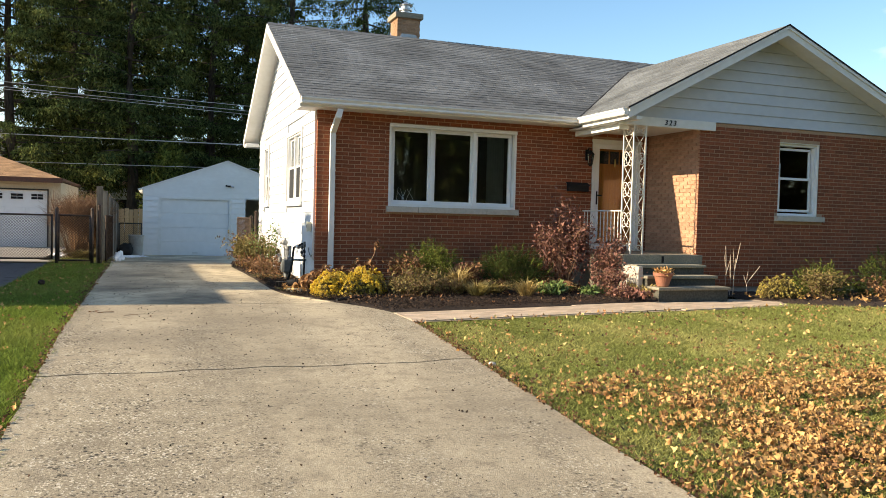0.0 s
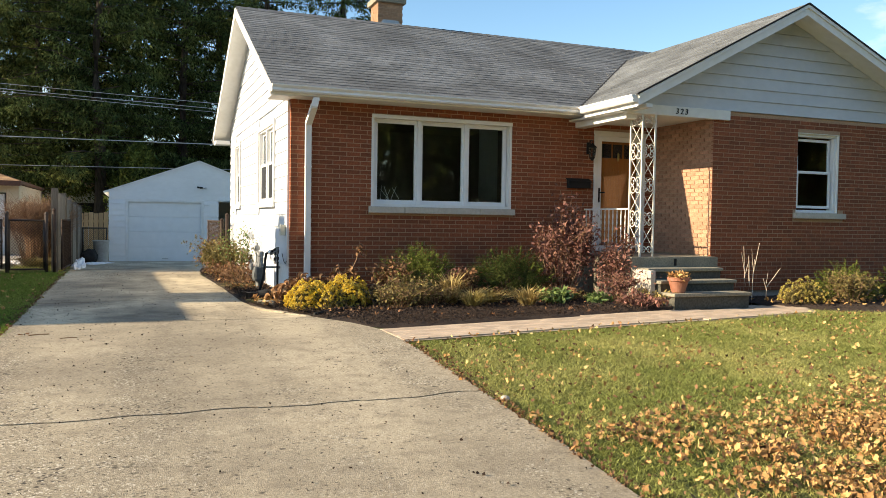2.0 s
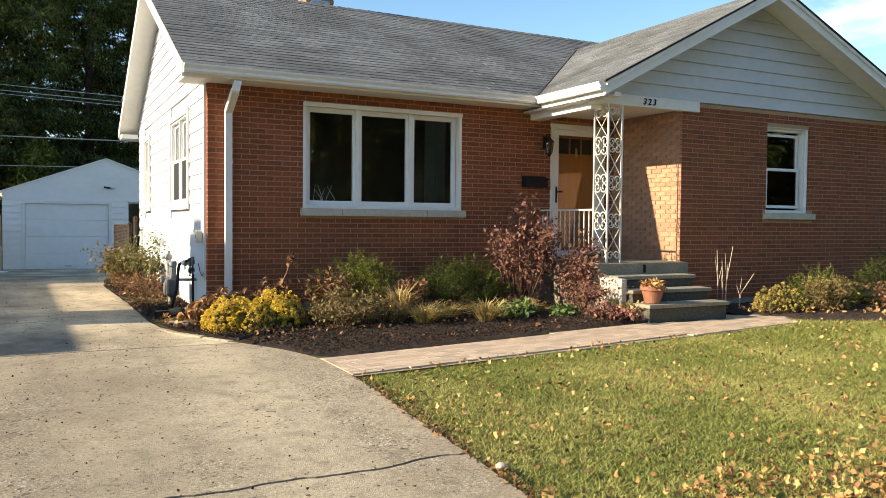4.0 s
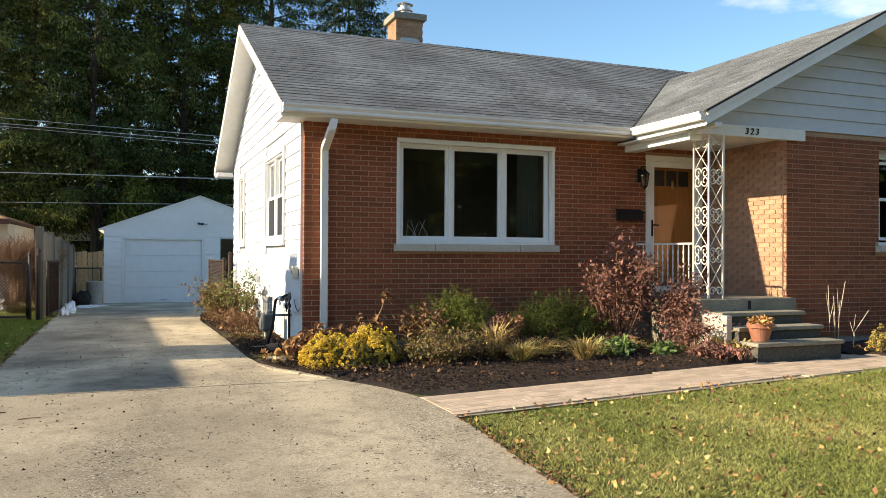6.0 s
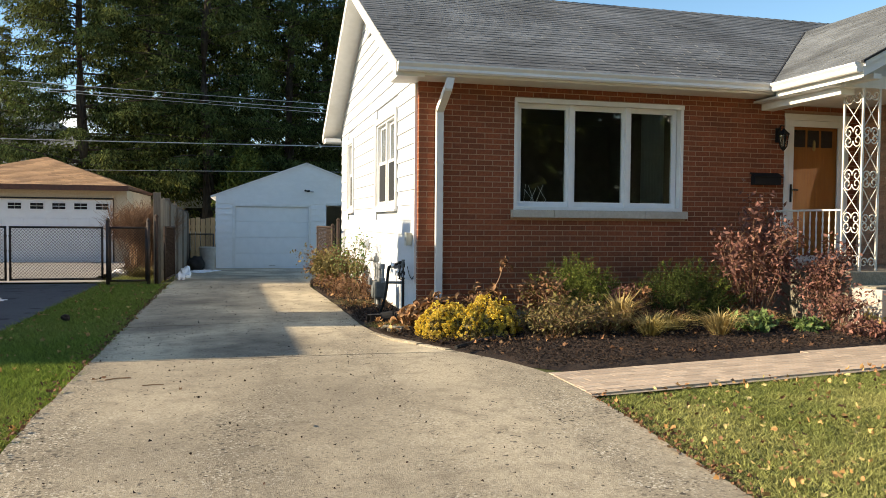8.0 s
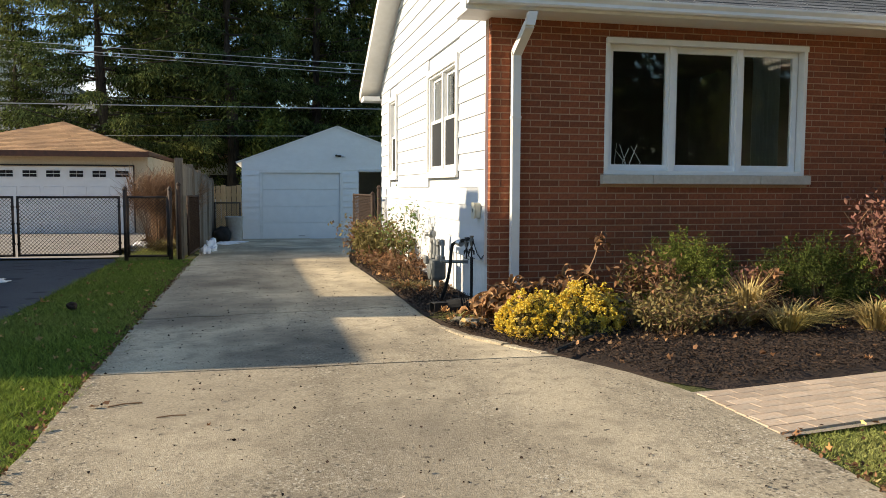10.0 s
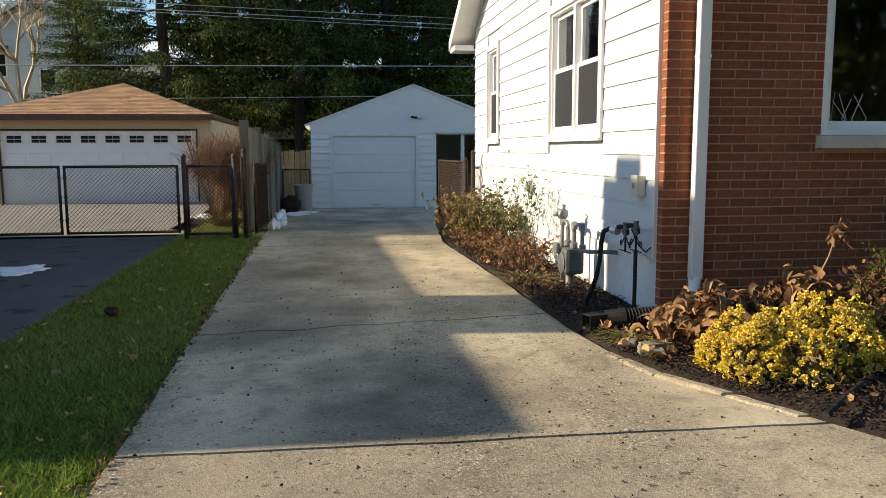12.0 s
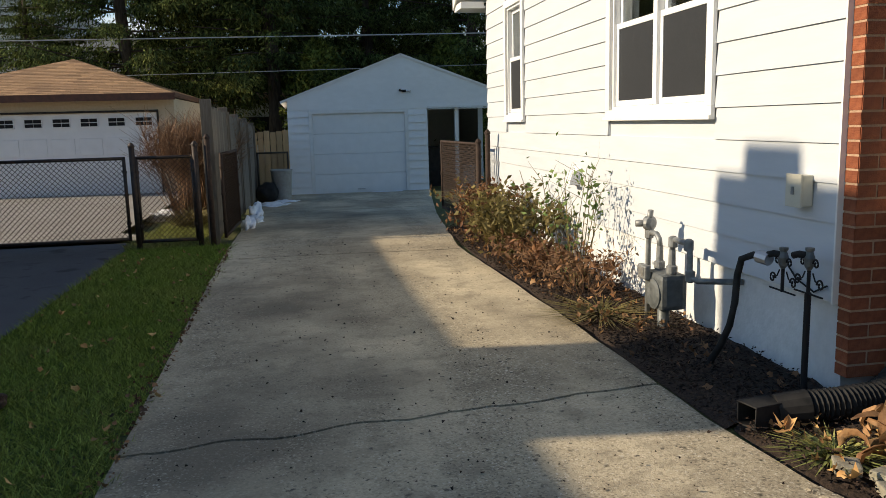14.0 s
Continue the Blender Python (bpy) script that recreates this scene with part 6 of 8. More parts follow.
def spruce(variant, x, y, turn, scale, label, src={}):
    if variant not in src:
        H, R, sd0, zl, ml = variant
        t = thing("spruce", label, "tree", group="tall spruces behind the yard")
        bm, V, F = spruce_mesh("spruce", H, R, sd0, zl, ml)
        part("trunk", bm, M_BARK, t, "dark brown trunk and limbs")
        np_mesh("crown", V, F, M_SPRUCE, t)
        src[variant] = t
        t.matrix_basis = pose(x, y, 0.15, 0, 0, turn) @ Matrix.Scale(scale, 4)
        return t
    t = copy_thing(src[variant], pose(x, y, 0.15, 0, 0, turn))
    t.scale = (scale, scale, scale)
    t["label"] = label
    return t


VE = (20.0, 4.8, 35, 4.2, 0.42)
VA, VB, VC, VD = (19.0, 5.3, 31, 2.2, 1.6), (17.0, 3.9, 32, 3.4, 1.0), (21.0, 4.6, 33, 3.4, 1.0), (12.0, 3.6, 34, 0.6, 0.14)
for v, x, y, tn, sc_ in ((VA, -5.9, 41, 0, 1.0), (VB, -9.2, 41.5, 150, 0.6), (VC, -3.4, 43.5, 140, 0.85), (VB, -0.75, 40.5, 40, 1.1), (VC, 3.0, 42.5, 0, 1.0), (VC, 6.8, 41.5, 120, 1.0), (VB, 10.8, 42, 200, 1.15), (VE, -3.0, 48, 200, 1.0), (VE, 1.0, 48.5, 70, 1.0), (VE, 5.2, 48, 20, 1.0)):
    spruce(v, x, y, tn, sc_, "tall dark green spruce with drooping boughs")
for i in range(16):
    spruce(VD, -24 + i * 6.1, -33 + 3.0 * (i % 2), i * 67, 1.5 + 0.15 * ((i * 7) % 3), "dark tree across the street")

# bare tree beside the spruces
bare = thing("bare_tree", "pale leafless tree beyond the spruces", "tree")
bm = bmesh.new()
rng = np.random.default_rng(61)


def fork(p, d, length, r, depth):
    q = p + d * length
    mid = p.lerp(q, 0.5) + Vector(rng.normal(size=3)) * length * 0.05
    add_tube(bm, [p, mid, q], r, 5 if depth > 2 else 3, r * 0.65)
    if depth:
        for _ in range(3 if depth > 1 else 4):
            v = (d + Vector(rng.normal(size=3)) * 0.42 + Vector((0, 0, 0.12))).normalized()
            fork(q if rng.uniform() < 0.6 else mid, v, length * rng.uniform(0.6, 0.85), r * 0.6, depth - 1)


fork(Vector((-13.4, 47.5, 0)), Vector((0, 0, 1)), 3.6, 0.2, 5)
part("branchwork", bm, M_STEM, bare)

# light green conifers over the garage roof
for x, y, H, R, sd1 in ((0.9, 39.0, 4.6, 1.2, 5), (5.6, 39.2, 4.8, 1.2, 6), (7.4, 39.5, 4.4, 1.2, 8)):
    t = thing("arborvitae", "light green bushy conifer behind the garage", "tree", group="conifers behind the garage")
    rng = np.random.default_rng(sd1)
    n = 5000
    zz = rng.uniform(0, 1, n) ** 0.9
    rr = R * (1 - zz ** 2.2) ** 0.6 * rng.uniform(0.55, 1.1, n)
    an = rng.uniform(0, 6.283, n)
    rr *= 1 + 0.25 * np.sin(an * 3 + zz * 9)
    P = np.stack([x + rr * np.cos(an), y + rr * np.sin(an), 0.3 + zz * H], 1)
    V, F = leaves(P, 0.22, rng, aspect=0.4, up=0.6)
    np_mesh("crown", V, F, M_YEWL, t)
    part("trunk", tube([(x, y, 0.1), (x, y, H * 0.7)], 0.07, 6), M_BARK, t)


# ---- shrubs and flowers ----
def twigs(bm, base, n, height, spread, rng, r=0.006, forks=2, lean=(0, 0)):
    tips = []
    for _ in range(n):
        a = rng.uniform(0, 6.283)
        s = spread * rng.uniform(0.2, 1)
        top = Vector(base) + Vector((math.cos(a) * s + lean[0], math.sin(a) * s + lean[1], height * rng.uniform(0.6, 1.0)))
        b0 = Vector(base) + Vector((math.cos(a), math.sin(a), 0)) * s * 0.2
        mid = b0.lerp(top, 0.5) + Vector(rng.normal(size=3)) * spread * 0.08
        add_tube(bm, [b0, mid, top], r, 4, r * 0.35)
        tips += [(mid, top)]
        for _ in range(forks):
            t = rng.uniform(0.3, 0.9)
            p = mid.lerp(top, t)
            q = p + Vector((rng.normal() * spread * 0.3, rng.normal() * spread * 0.3, height * rng.uniform(0.05, 0.25)))
            add_tube(bm, [p, q], r * 0.5, 3, r * 0.2)
            tips.append((p, q))
    return tips


def blob_points(n, cx, cy, z0, rx, ry, h, rng, shell=0.55, lobes=4):
    """Points through an uneven dome, thicker near its outside."""
    v = rng.normal(size=(n, 3))
    v /= np.linalg.norm(v, axis=1)[:, None]
    v[:, 2] = np.abs(v[:, 2])
    ph = rng.uniform(0, 6.28, 3)
    an = np.arctan2(v[:, 1], v[:, 0])
    k = 1 + 0.16 * np.sin(lobes * an + ph[0]) + 0.12 * np.sin(7 * an + ph[1]) * np.cos(5 * v[:, 2] + ph[2])
    r = (shell + (1 - shell) * rng.uniform(0, 1, n) ** 0.5) * k
    return np.stack([cx + v[:, 0] * r * rx, cy + v[:, 1] * r * ry, z0 + v[:, 2] * r * h], 1), v


def yew(x, y, rx, ry, h, seed, material, label, n=36000):
    t = thing("yew_bush", label, "shrub", group="evergreen shrubs in the bed")
    rng = np.random.default_rng(seed)
    z0 = ground_z(y) + 0.05
    k = n // 45
    C, N = blob_points(k, x, y, z0, rx, ry, h, rng, shell=0.5)
    d = N * 0.9 + rng.normal(size=(k, 3)) * 0.4 + np.array([0, 0, 0.12])
    d /= np.linalg.norm(d, axis=1)[:, None]
    along = rng.uniform(-0.5, 1.0, (k, 45))
    L = rng.uniform(0.07, 0.15, k)[:, None]
    P = (C[:, None, :] + d[:, None, :] * (along * L)[..., None] + rng.normal(size=(k, 45, 3)) * 0.012).reshape(-1, 3)
    P[:, 2] = np.maximum(P[:, 2], z0)
    V, F = leaves(P, 0.024, rng, aspect=0.32, way=np.repeat(d, 45, 0) * 0.6, spread=0.7)
    np_mesh("foliage", V, F, material, t)
    m = 26
    Q, N = blob_points(m, x, y, z0, rx * 0.95, ry * 0.95, h * 0.92, rng, shell=0.95)
    Vs, Fs = [], []
    c = 0
    for q, nn in zip(Q, N):
        L = rng.uniform(0.1, 0.24)
        d = nn * 0.9 + np.array([0, 0, 0.4])
        d /= np.linalg.norm(d)
        tt = rng.uniform(0, 1, 55)
        V, F = leaves(q + d * (tt * L)[:, None], 0.035, rng, aspect=0.3, way=np.tile(d, (55, 1)), spread=0.7)
        Vs.append(V)
        Fs.append(F + c)
        c += len(V)
    np_mesh("new_growth", np.concatenate(Vs), np.concatenate(Fs), M_YEWL, t)
    bm = bmesh.new()
    twigs(bm, (x, y, z0 - 0.1), 12, h * 0.8, rx * 0.7, rng, 0.012)
    part("branchwork", bm, M_BARK, t)
    return t


yew(4.56, 13.05, 0.6, 0.45, 0.66, 41, M_YEWL, "bright green yew bush by the brick wall")
yew(6.0, 13.0, 0.68, 0.5, 0.62, 42, M_YEW, "dark green rounded yew bush by the brick wall")
yew(11.3, 11.5, 0.5, 0.35, 0.47, 43, M_YEWL, "green yew bush below the wing window", 14000)
yew(12.7, 11.3, 0.75, 0.45, 0.72, 44, M_YEW, "wide dark green yew bush by the wing", 16000)
yew(13.9, 11.2, 0.7, 0.45, 0.75, 45, M_YEW, "wide dark green yew bush by the wing", 16000)


def leafy(name, label, x, y, rx, ry, h, seed, material, n, size, stems=14, stem_mat=None, category="shrub", z0=None, aspect=0.5, droop=0.0, shell=0.3, r=0.006, group=""):
    """A loose shrub: bare stems from one foot and leaves about their upper parts."""
    t = thing(name, label, category, group)
    rng = np.random.default_rng(seed)
    z0 = ground_z(y) + 0.03 if z0 is None else z0
    bm = bmesh.new()
    tips = twigs(bm, (x, y, z0 - 0.05), stems, h, max(rx, ry), rng, r, 3)
    part("branchwork", bm, stem_mat or M_TWIG, t)
    if n:
        k = rng.integers(0, len(tips), n)
        A = np.array([tips[i][0] for i in k])
        B = np.array([tips[i][1] for i in k])
        u = rng.uniform(-0.35, 1.05, n)[:, None]
        P = A + (B - A) * u + rng.normal(size=(n, 3)) * np.array([rx, ry, h]) * 0.10
        P[:, 2] = np.maximum(P[:, 2], z0 + 0.01)
        V, F = leaves(P, size, rng, aspect=aspect, droop=droop)
        np_mesh("foliage", V, F, material, t)
    return t


# shrubs at the porch
leafy("barberry", "tall maroon shrub with dry leaves beside the porch", 6.85, 12.85, 0.5, 0.4, 1.42, 51, M_REDLEAF, 2600, 0.07, 26, M_TWIG, r=0.008)
leafy("barberry", "tangled maroon shrub under the railing", 7.55, 12.35, 0.42, 0.35, 0.95, 52, M_REDLEAF, 1900, 0.06, 24, M_TWIG)
leafy("barberry", "thin maroon shrub by the porch steps", 7.3, 11.9, 0.35, 0.3, 0.55, 53, M_REDLEAF, 700, 0.05, 18, M_TWIG)
leafy("dry_perennial", "rust brown dry perennial in the bed", 4.05, 12.8, 0.35, 0.3, 0.62, 54, M_BROWNLEAF, 700, 0.06, 22)
leafy("dry_perennial", "olive and brown dry perennial in the bed", 4.2, 12.25, 0.42, 0.35, 0.45, 55, M_OLIVE, 900, 0.05, 30)
leafy("dry_perennial", "russet dry perennial in front of the yew", 5.1, 12.65, 0.25, 0.25, 0.5, 56, M_BROWNLEAF, 500, 0.06, 18)
leafy("dry_perennial", "low straw coloured perennial in the bed", 3.75, 12.35, 0.32, 0.3, 0.3, 57, M_OLIVE, 600, 0.045, 24)
leafy("green_perennial", "low green leafy perennial in the mulch", 6.35, 12.05, 0.3, 0.22, 0.25, 58, M_GREENLEAF, 420, 0.09, 10, M_GREENLEAF)
leafy("green_perennial", "low green leafy perennial in the mulch", 7.0, 11.9, 0.25, 0.2, 0.18, 59, M_GREENLEAF, 260, 0.08, 8, M_GREENLEAF)
leafy("dry_perennial", "heap of maroon fallen stems by the path", 7.25, 11.45, 0.4, 0.25, 0.22, 60, M_REDLEAF, 600, 0.07, 16)
leafy("dry_perennial", "straw coloured low plant by the path", 7.75, 11.55, 0.3, 0.22, 0.25, 61, M_STRAW, 500, 0.07, 16, M_STRAW)
leafy("dry_perennial", "russet leaved dry perennial by the yew", 4.95, 12.75, 0.28, 0.25, 0.5, 101, M_REDLEAF, 700, 0.045, 22)
leafy("dry_perennial", "tangle of thin tan stems in the mulch", 4.55, 12.35, 0.4, 0.32, 0.34, 102, M_STRAW, 420, 0.04, 40)
leafy("dry_perennial", "low brown dead perennial in the mulch", 5.3, 12.55, 0.38, 0.3, 0.3, 103, M_BROWNLEAF, 700, 0.05, 30)
leafy("dry_perennial", "low olive perennial by the yellow flowers", 3.95, 12.15, 0.38, 0.3, 0.32, 104, M_OLIVE, 800, 0.04, 34)
leafy("dry_perennial", "low brown dead perennial below the shrub", 6.55, 12.5, 0.4, 0.3, 0.26, 105, M_BROWNLEAF, 600, 0.055, 24)
# side of the house
leafy("rose_bush", "tall thin rose bush with few pale leaves", 2.42, 16.75, 0.4, 0.5, 1.05, 62, M_GREENLEAF, 230, 0.055, 13, M_OLIVE, r=0.006)
leafy("rose_bush", "tangled dry rose stems by the foundation", 2.42, 16.45, 0.25, 0.45, 0.4, 63, M_BROWNLEAF, 320, 0.06, 30, M_TWIG)
leafy("dry_hedge", "rust brown shrub with dead leaves by the gate", 2.3, 19.5, 0.34, 0.45, 0.66, 64, M_BROWNLEAF, 1500, 0.075, 34, M_TWIG)
leafy("dry_hedge", "olive green and brown shrub by the wall", 2.34, 18.2, 0.34, 0.6, 0.7, 65, M_OLIVE, 1700, 0.07, 40, M_OLIVE)
leafy("dry_hedge", "rust brown shrub with dead leaves by the drive", 2.25, 17.5, 0.24, 0.45, 0.36, 66, M_BROWNLEAF, 500, 0.07, 26, M_TWIG)
# wilted plant at the corner
def curled(P, size, rng, k=5):
    """Long dead leaves, each a cupped strip that hangs and curls towards its tip."""
    n = len(P)
    yaw = rng.uniform(0, 6.283, n)
    L = size * rng.uniform(0.6, 1.3, n)
    pitch = rng.uniform(-0.3, 0.9, n)
    bend = rng.uniform(0.4, 1.9, n)
    width = L * rng.uniform(0.07, 0.19, n)
    cup = rng.uniform(0.1, 1.5, n)
    twist = rng.normal(0, 0.8, n)
    roll = rng.normal(0, 0.5, n)
    p = P.copy()
    rows = []
    for j in range(k + 1):
        d = np.stack([np.cos(yaw) * np.cos(pitch), np.sin(yaw) * np.cos(pitch), np.sin(pitch)], 1)
        s = np.stack([-np.sin(yaw), np.cos(yaw), np.zeros(n)], 1)
        up = np.cross(d, s)
        s = s * np.cos(roll)[:, None] + up * np.sin(roll)[:, None]
        up = np.cross(d, s)
        w = (width * (0.15 + math.sin(math.pi * (j + 0.35) / (k + 0.7)) * 0.9))[:, None]
        lift = up * w * cup[:, None]
        rows.append(np.stack([p - s * w + lift, p, p + s * w + lift], 1))
        p = p + d * (L / k)[:, None]
        pitch = pitch - bend * (0.35 + 0.2 * j / k)
        yaw = yaw + twist * 0.4
        roll = roll + twist * 0.5
    V = np.stack(rows, 1).reshape(-1, 3)
    i = np.arange(n)[:, None] * 3 * (k + 1)
    F = np.concatenate([i + np.array([[3 * j + c, 3 * j + c + 1, 3 * j + c + 4, 3 * j + c + 3]]) for j in range(k) for c in (0, 1)], 0)
    return V, F


def wilted(label, x, y, rx, ry, h, seed, n, size):
    t = thing("wilted_hosta", label, "plant", group="wilted plants at the corner")
    rng = np.random.default_rng(seed)
    z0 = ground_z(y) + 0.03
    bm = bmesh.new()
    twigs(bm, (x, y, z0 - 0.05), 14, h, rx * 0.7, rng, 0.008, 2)
    part("stalks", bm, M_TWIG, t)
    P, N = blob_points(n, x, y, z0 + 0.03, rx, ry, h, rng, shell=0.35)
    V, F = curled(P, size, rng)
    V[:, 2] = np.maximum(V[:, 2], z0 + 0.008)
    np_mesh("foliage", V, F, M_HOSTA, t)


wilted("wilted brown large-leaved plant at the house corner", 2.82, 13.1, 0.38, 0.3, 0.31, 67, 620, 0.16)
wilted("wilted brown large-leaved plant behind the mums", 3.38, 13.02, 0.34, 0.22, 0.42, 68, 380, 0.14)
tall = thing("dead_stalk", "tall dead flower stalk leaning above the mums", "plant")
rng = np.random.default_rng(9)
bm = bmesh.new()
add_tube(bm, [(3.3, 12.95, 0.65), (3.42, 12.95, 0.98), (3.55, 12.95, 1.25), (3.6, 12.95, 1.42), (3.62, 12.95, 1.5)], 0.012, 5, 0.005)
add_tube(bm, [(3.42, 12.95, 0.98), (3.3, 12.93, 1.12)], 0.006, 4)
part("stalk", bm, M_TWIG, tall)
P = np.concatenate([np.array([3.6, 12.95, 1.42]) + rng.normal(size=(30, 3)) * 0.035, np.array([3.45, 12.95, 1.02]) + rng.normal(size=(60, 3)) * 0.07])
V, F = leaves(P, 0.08, rng, droop=0.8)
np_mesh("dry_leaves", V, F, M_BROWNLEAF, tall)


def mums(x, y, rx, ry, h, seed, label, n=900, petals=M_YELLOW):
    t = thing("chrysanthemum", label, "flowers", group="yellow flowers in the beds")
    rng = np.random.default_rng(seed)
    z0 = ground_z(y) + 0.03
    P, N = blob_points(1500, x, y, z0, rx * 0.86, ry * 0.86, h * 0.86, rng)
    V, F = leaves(P, 0.05, rng, aspect=0.5)
    np_mesh("foliage", V, F, M_OLIVE, t)
    Q, N = blob_points(n, x, y, z0, rx, ry, h, rng, shell=0.9)
    Vs, Fs, c = [], [], 0
    for q, nn in zip(Q, N):
        d = nn * 0.7 + np.array([0, 0, 0.6])
        d /= np.linalg.norm(d)
        m = 24
        w = d * 0.6 + rng.normal(size=(m, 3))
        w /= np.linalg.norm(w, axis=1)[:, None]
        V, F = leaves(q + w * 0.006, 0.0155, rng, aspect=1.0, way=w, spread=0.25, fold=0.7)
        Vs.append(V)
        Fs.append(F + c)
        c += len(V)
    np_mesh("blossoms", np.concatenate(Vs), np.concatenate(Fs), petals, t)


mums(2.8, 12.45, 0.33, 0.3, 0.31, 71, "bright yellow chrysanthemum clump at the drive corner")
mums(3.28, 12.55, 0.38, 0.32, 0.34, 72, "bright yellow chrysanthemum clump in the corner bed")
mums(3.0, 12.25, 0.3, 0.22, 0.26, 73, "low yellow chrysanthemum clump at the bed edge", 200)
mums(10.25, 11.35, 0.4, 0.3, 0.34, 74, "pale fading yellow chrysanthemum clump by the wing", 200, M_YELLOW_DULL)
leafy("dry_perennial", "brown twiggy plant beside the yellow flowers", 10.95, 11.1, 0.42, 0.3, 0.5, 75, M_OLIVE, 1300, 0.05, 30)
leafy("dry_perennial", "brown twiggy plant in front of the yews", 12.2, 10.8, 0.4, 0.3, 0.4, 76, M_BROWNLEAF, 800, 0.06, 26)
for i, (x, h) in enumerate(((9.45, 0.9), (9.62, 0.95), (9.55, 0.75), (9.9, 0.55))):
    st = thing("bare_plant", "bare pale cut plant stalk by the steps", "plant", group="bare stems by the steps")
    part("stem", tube([(x, 11.75, 0.6), (x + 0.02, 11.75, 0.6 + h * 0.5), (x + (0.12 if i == 1 else 0.28 if i == 3 else -0.02), 11.74, 0.62 + h)], 0.008, 6, 0.004), M_STEM, st)
    part("twig", tube([(x + 0.01, 11.75, 0.6 + h * 0.45), (x + 0.1 - 0.05 * i, 11.76, 0.6 + h * 0.75)], 0.005, 5, 0.003), M_STEM, st)
    part("twig", tube([(x + 0.01, 11.75, 0.6 + h * 0.6), (x - 0.07 + 0.03 * i, 11.73, 0.62 + h * 0.9)], 0.004, 5, 0.002), M_STEM, st)


def tuft(x, y, h, n, seed, label, material=M_STRAW, spread=0.25):
    t = thing("ornamental_grass", label, "grass tuft", group="grass tufts in the bed")
    rng = np.random.default_rng(seed)
    an = rng.uniform(0, 6.283, n)
    s = rng.uniform(0.1, 1, n) * spread
    L = h * rng.uniform(0.55, 1.1, n)
    z0 = ground_z(y) + 0.02
    b = np.stack([x + np.cos(an) * s * 0.25, y + np.sin(an) * s * 0.25, np.full(n, z0)], 1)
    m = b + np.stack([np.cos(an) * s * 0.5, np.sin(an) * s * 0.5, L * 0.7], 1)
    e = b + np.stack([np.cos(an) * s * 1.4, np.sin(an) * s * 1.4, L * rng.uniform(0.55, 1.05, n)], 1)
    w = np.stack([-np.sin(an), np.cos(an), np.zeros(n)], 1) * 0.006
    V = np.stack([b - w, b + w, m + w, m - w, e], 1).reshape(-1, 3)
    i = np.arange(n)[:, None] * 5
    F = np.concatenate([i + np.array([[0, 1, 2]]), i + np.array([[0, 2, 3]]), i + np.array([[3, 2, 4]])], 0)
    np_mesh("blades", V, F, material, t)


tuft(4.75, 12.3, 0.5, 260, 81, "straw coloured ornamental grass tuft in the mulch")
tuft(4.95, 12.0, 0.28, 260, 82, "low straw coloured grass tuft in the mulch", spread=0.35)
tuft(5.75, 11.9, 0.32, 260, 83, "yellow green grass tuft in the mulch", spread=0.3)
tuft(5.35, 12.3, 0.25, 200, 84, "low dry grass tuft in the mulch", spread=0.35)
tuft(2.25, 15.7, 0.08, 260, 87, "low dull green grassy clump at the drive edge", M_OLIVE, spread=0.4)
tuft(2.3, 13.25, 0.06, 200, 86, "tuft of green grass at the bed corner", M_GRASS, spread=0.2)
tuft(6.6, 12.3, 0.2, 150, 85, "low dry grass tuft in the mulch", spread=0.3)

# dry shrub behind the fence
t = thing("bare_shrub", "tangled bare brown shrub behind the chain-link gate", "shrub")
rng = np.random.default_rng(88)
bm = bmesh.new()
for cx_, cy_ in ((-1.75, 24.3), (-1.45, 24.8), (-1.6, 25.6)):
    twigs(bm, (cx_, cy_, 0.45), 110, 1.72, 0.72, rng, 0.008, 16)
part("branchwork", bm, M_TWIG, t)
tuft(-1.5, 22.9, 0.3, 500, 89, "yellow green weeds behind the chain-link panel", M_OLIVE, spread=0.6)

pot = thing("flower_pot", "round terracotta flower pot on the step", "flower pot")
part("pot_body", lathe(7.88, 11.33, [(0.09, 0.862), (0.095, 0.87), (0.14, 1.03), (0.145, 1.03), (0.158, 1.035), (0.16, 1.08), (0.145, 1.085), (0.136, 1.06), (0.13, 1.05)], 24), M_TERRA, pot, smooth=False)
part("pot_soil", lathe(7.88, 11.33, [(0.128, 1.035), (0.128, 1.06)], 20), M_MULCH, pot)
P, N = blob_points(260, 7.88, 11.33, 1.05, 0.15, 0.15, 0.1, np.random.default_rng(90))
V, F = leaves(P, 0.06, np.random.default_rng(91))
np_mesh("withered_plant", V, F, M_LEAF, pot)

edging = thing("bed_edging", "strip of black plastic edging loose in the mulch", "edging")
part("strip", tube([(2.66, 11.62, 0.67), (2.85, 11.78, 0.68), (3.1, 11.98, 0.69), (3.3, 12.12, 0.68)], 0.02, 6), M_RUBBER, edging)
for i, (x, y, a, l) in enumerate(((2.4, 13.0, 20, 0.24), (2.3, 12.86, -15, 0.16), (2.25, 13.1, 60, 0.12))):
    s = thing("edging_stone", "flat pale broken stone at the bed edge", "stone", group="loose edging stones")
    bm = box(-l / 2, l / 2, -0.05, 0.05, -0.02, 0.02, bevel=0.008)
    ob = part("stone", bm, M_STEP, s)
    s.matrix_basis = pose(x, y, ground_z(y) + 0.055, 0, 3, a)


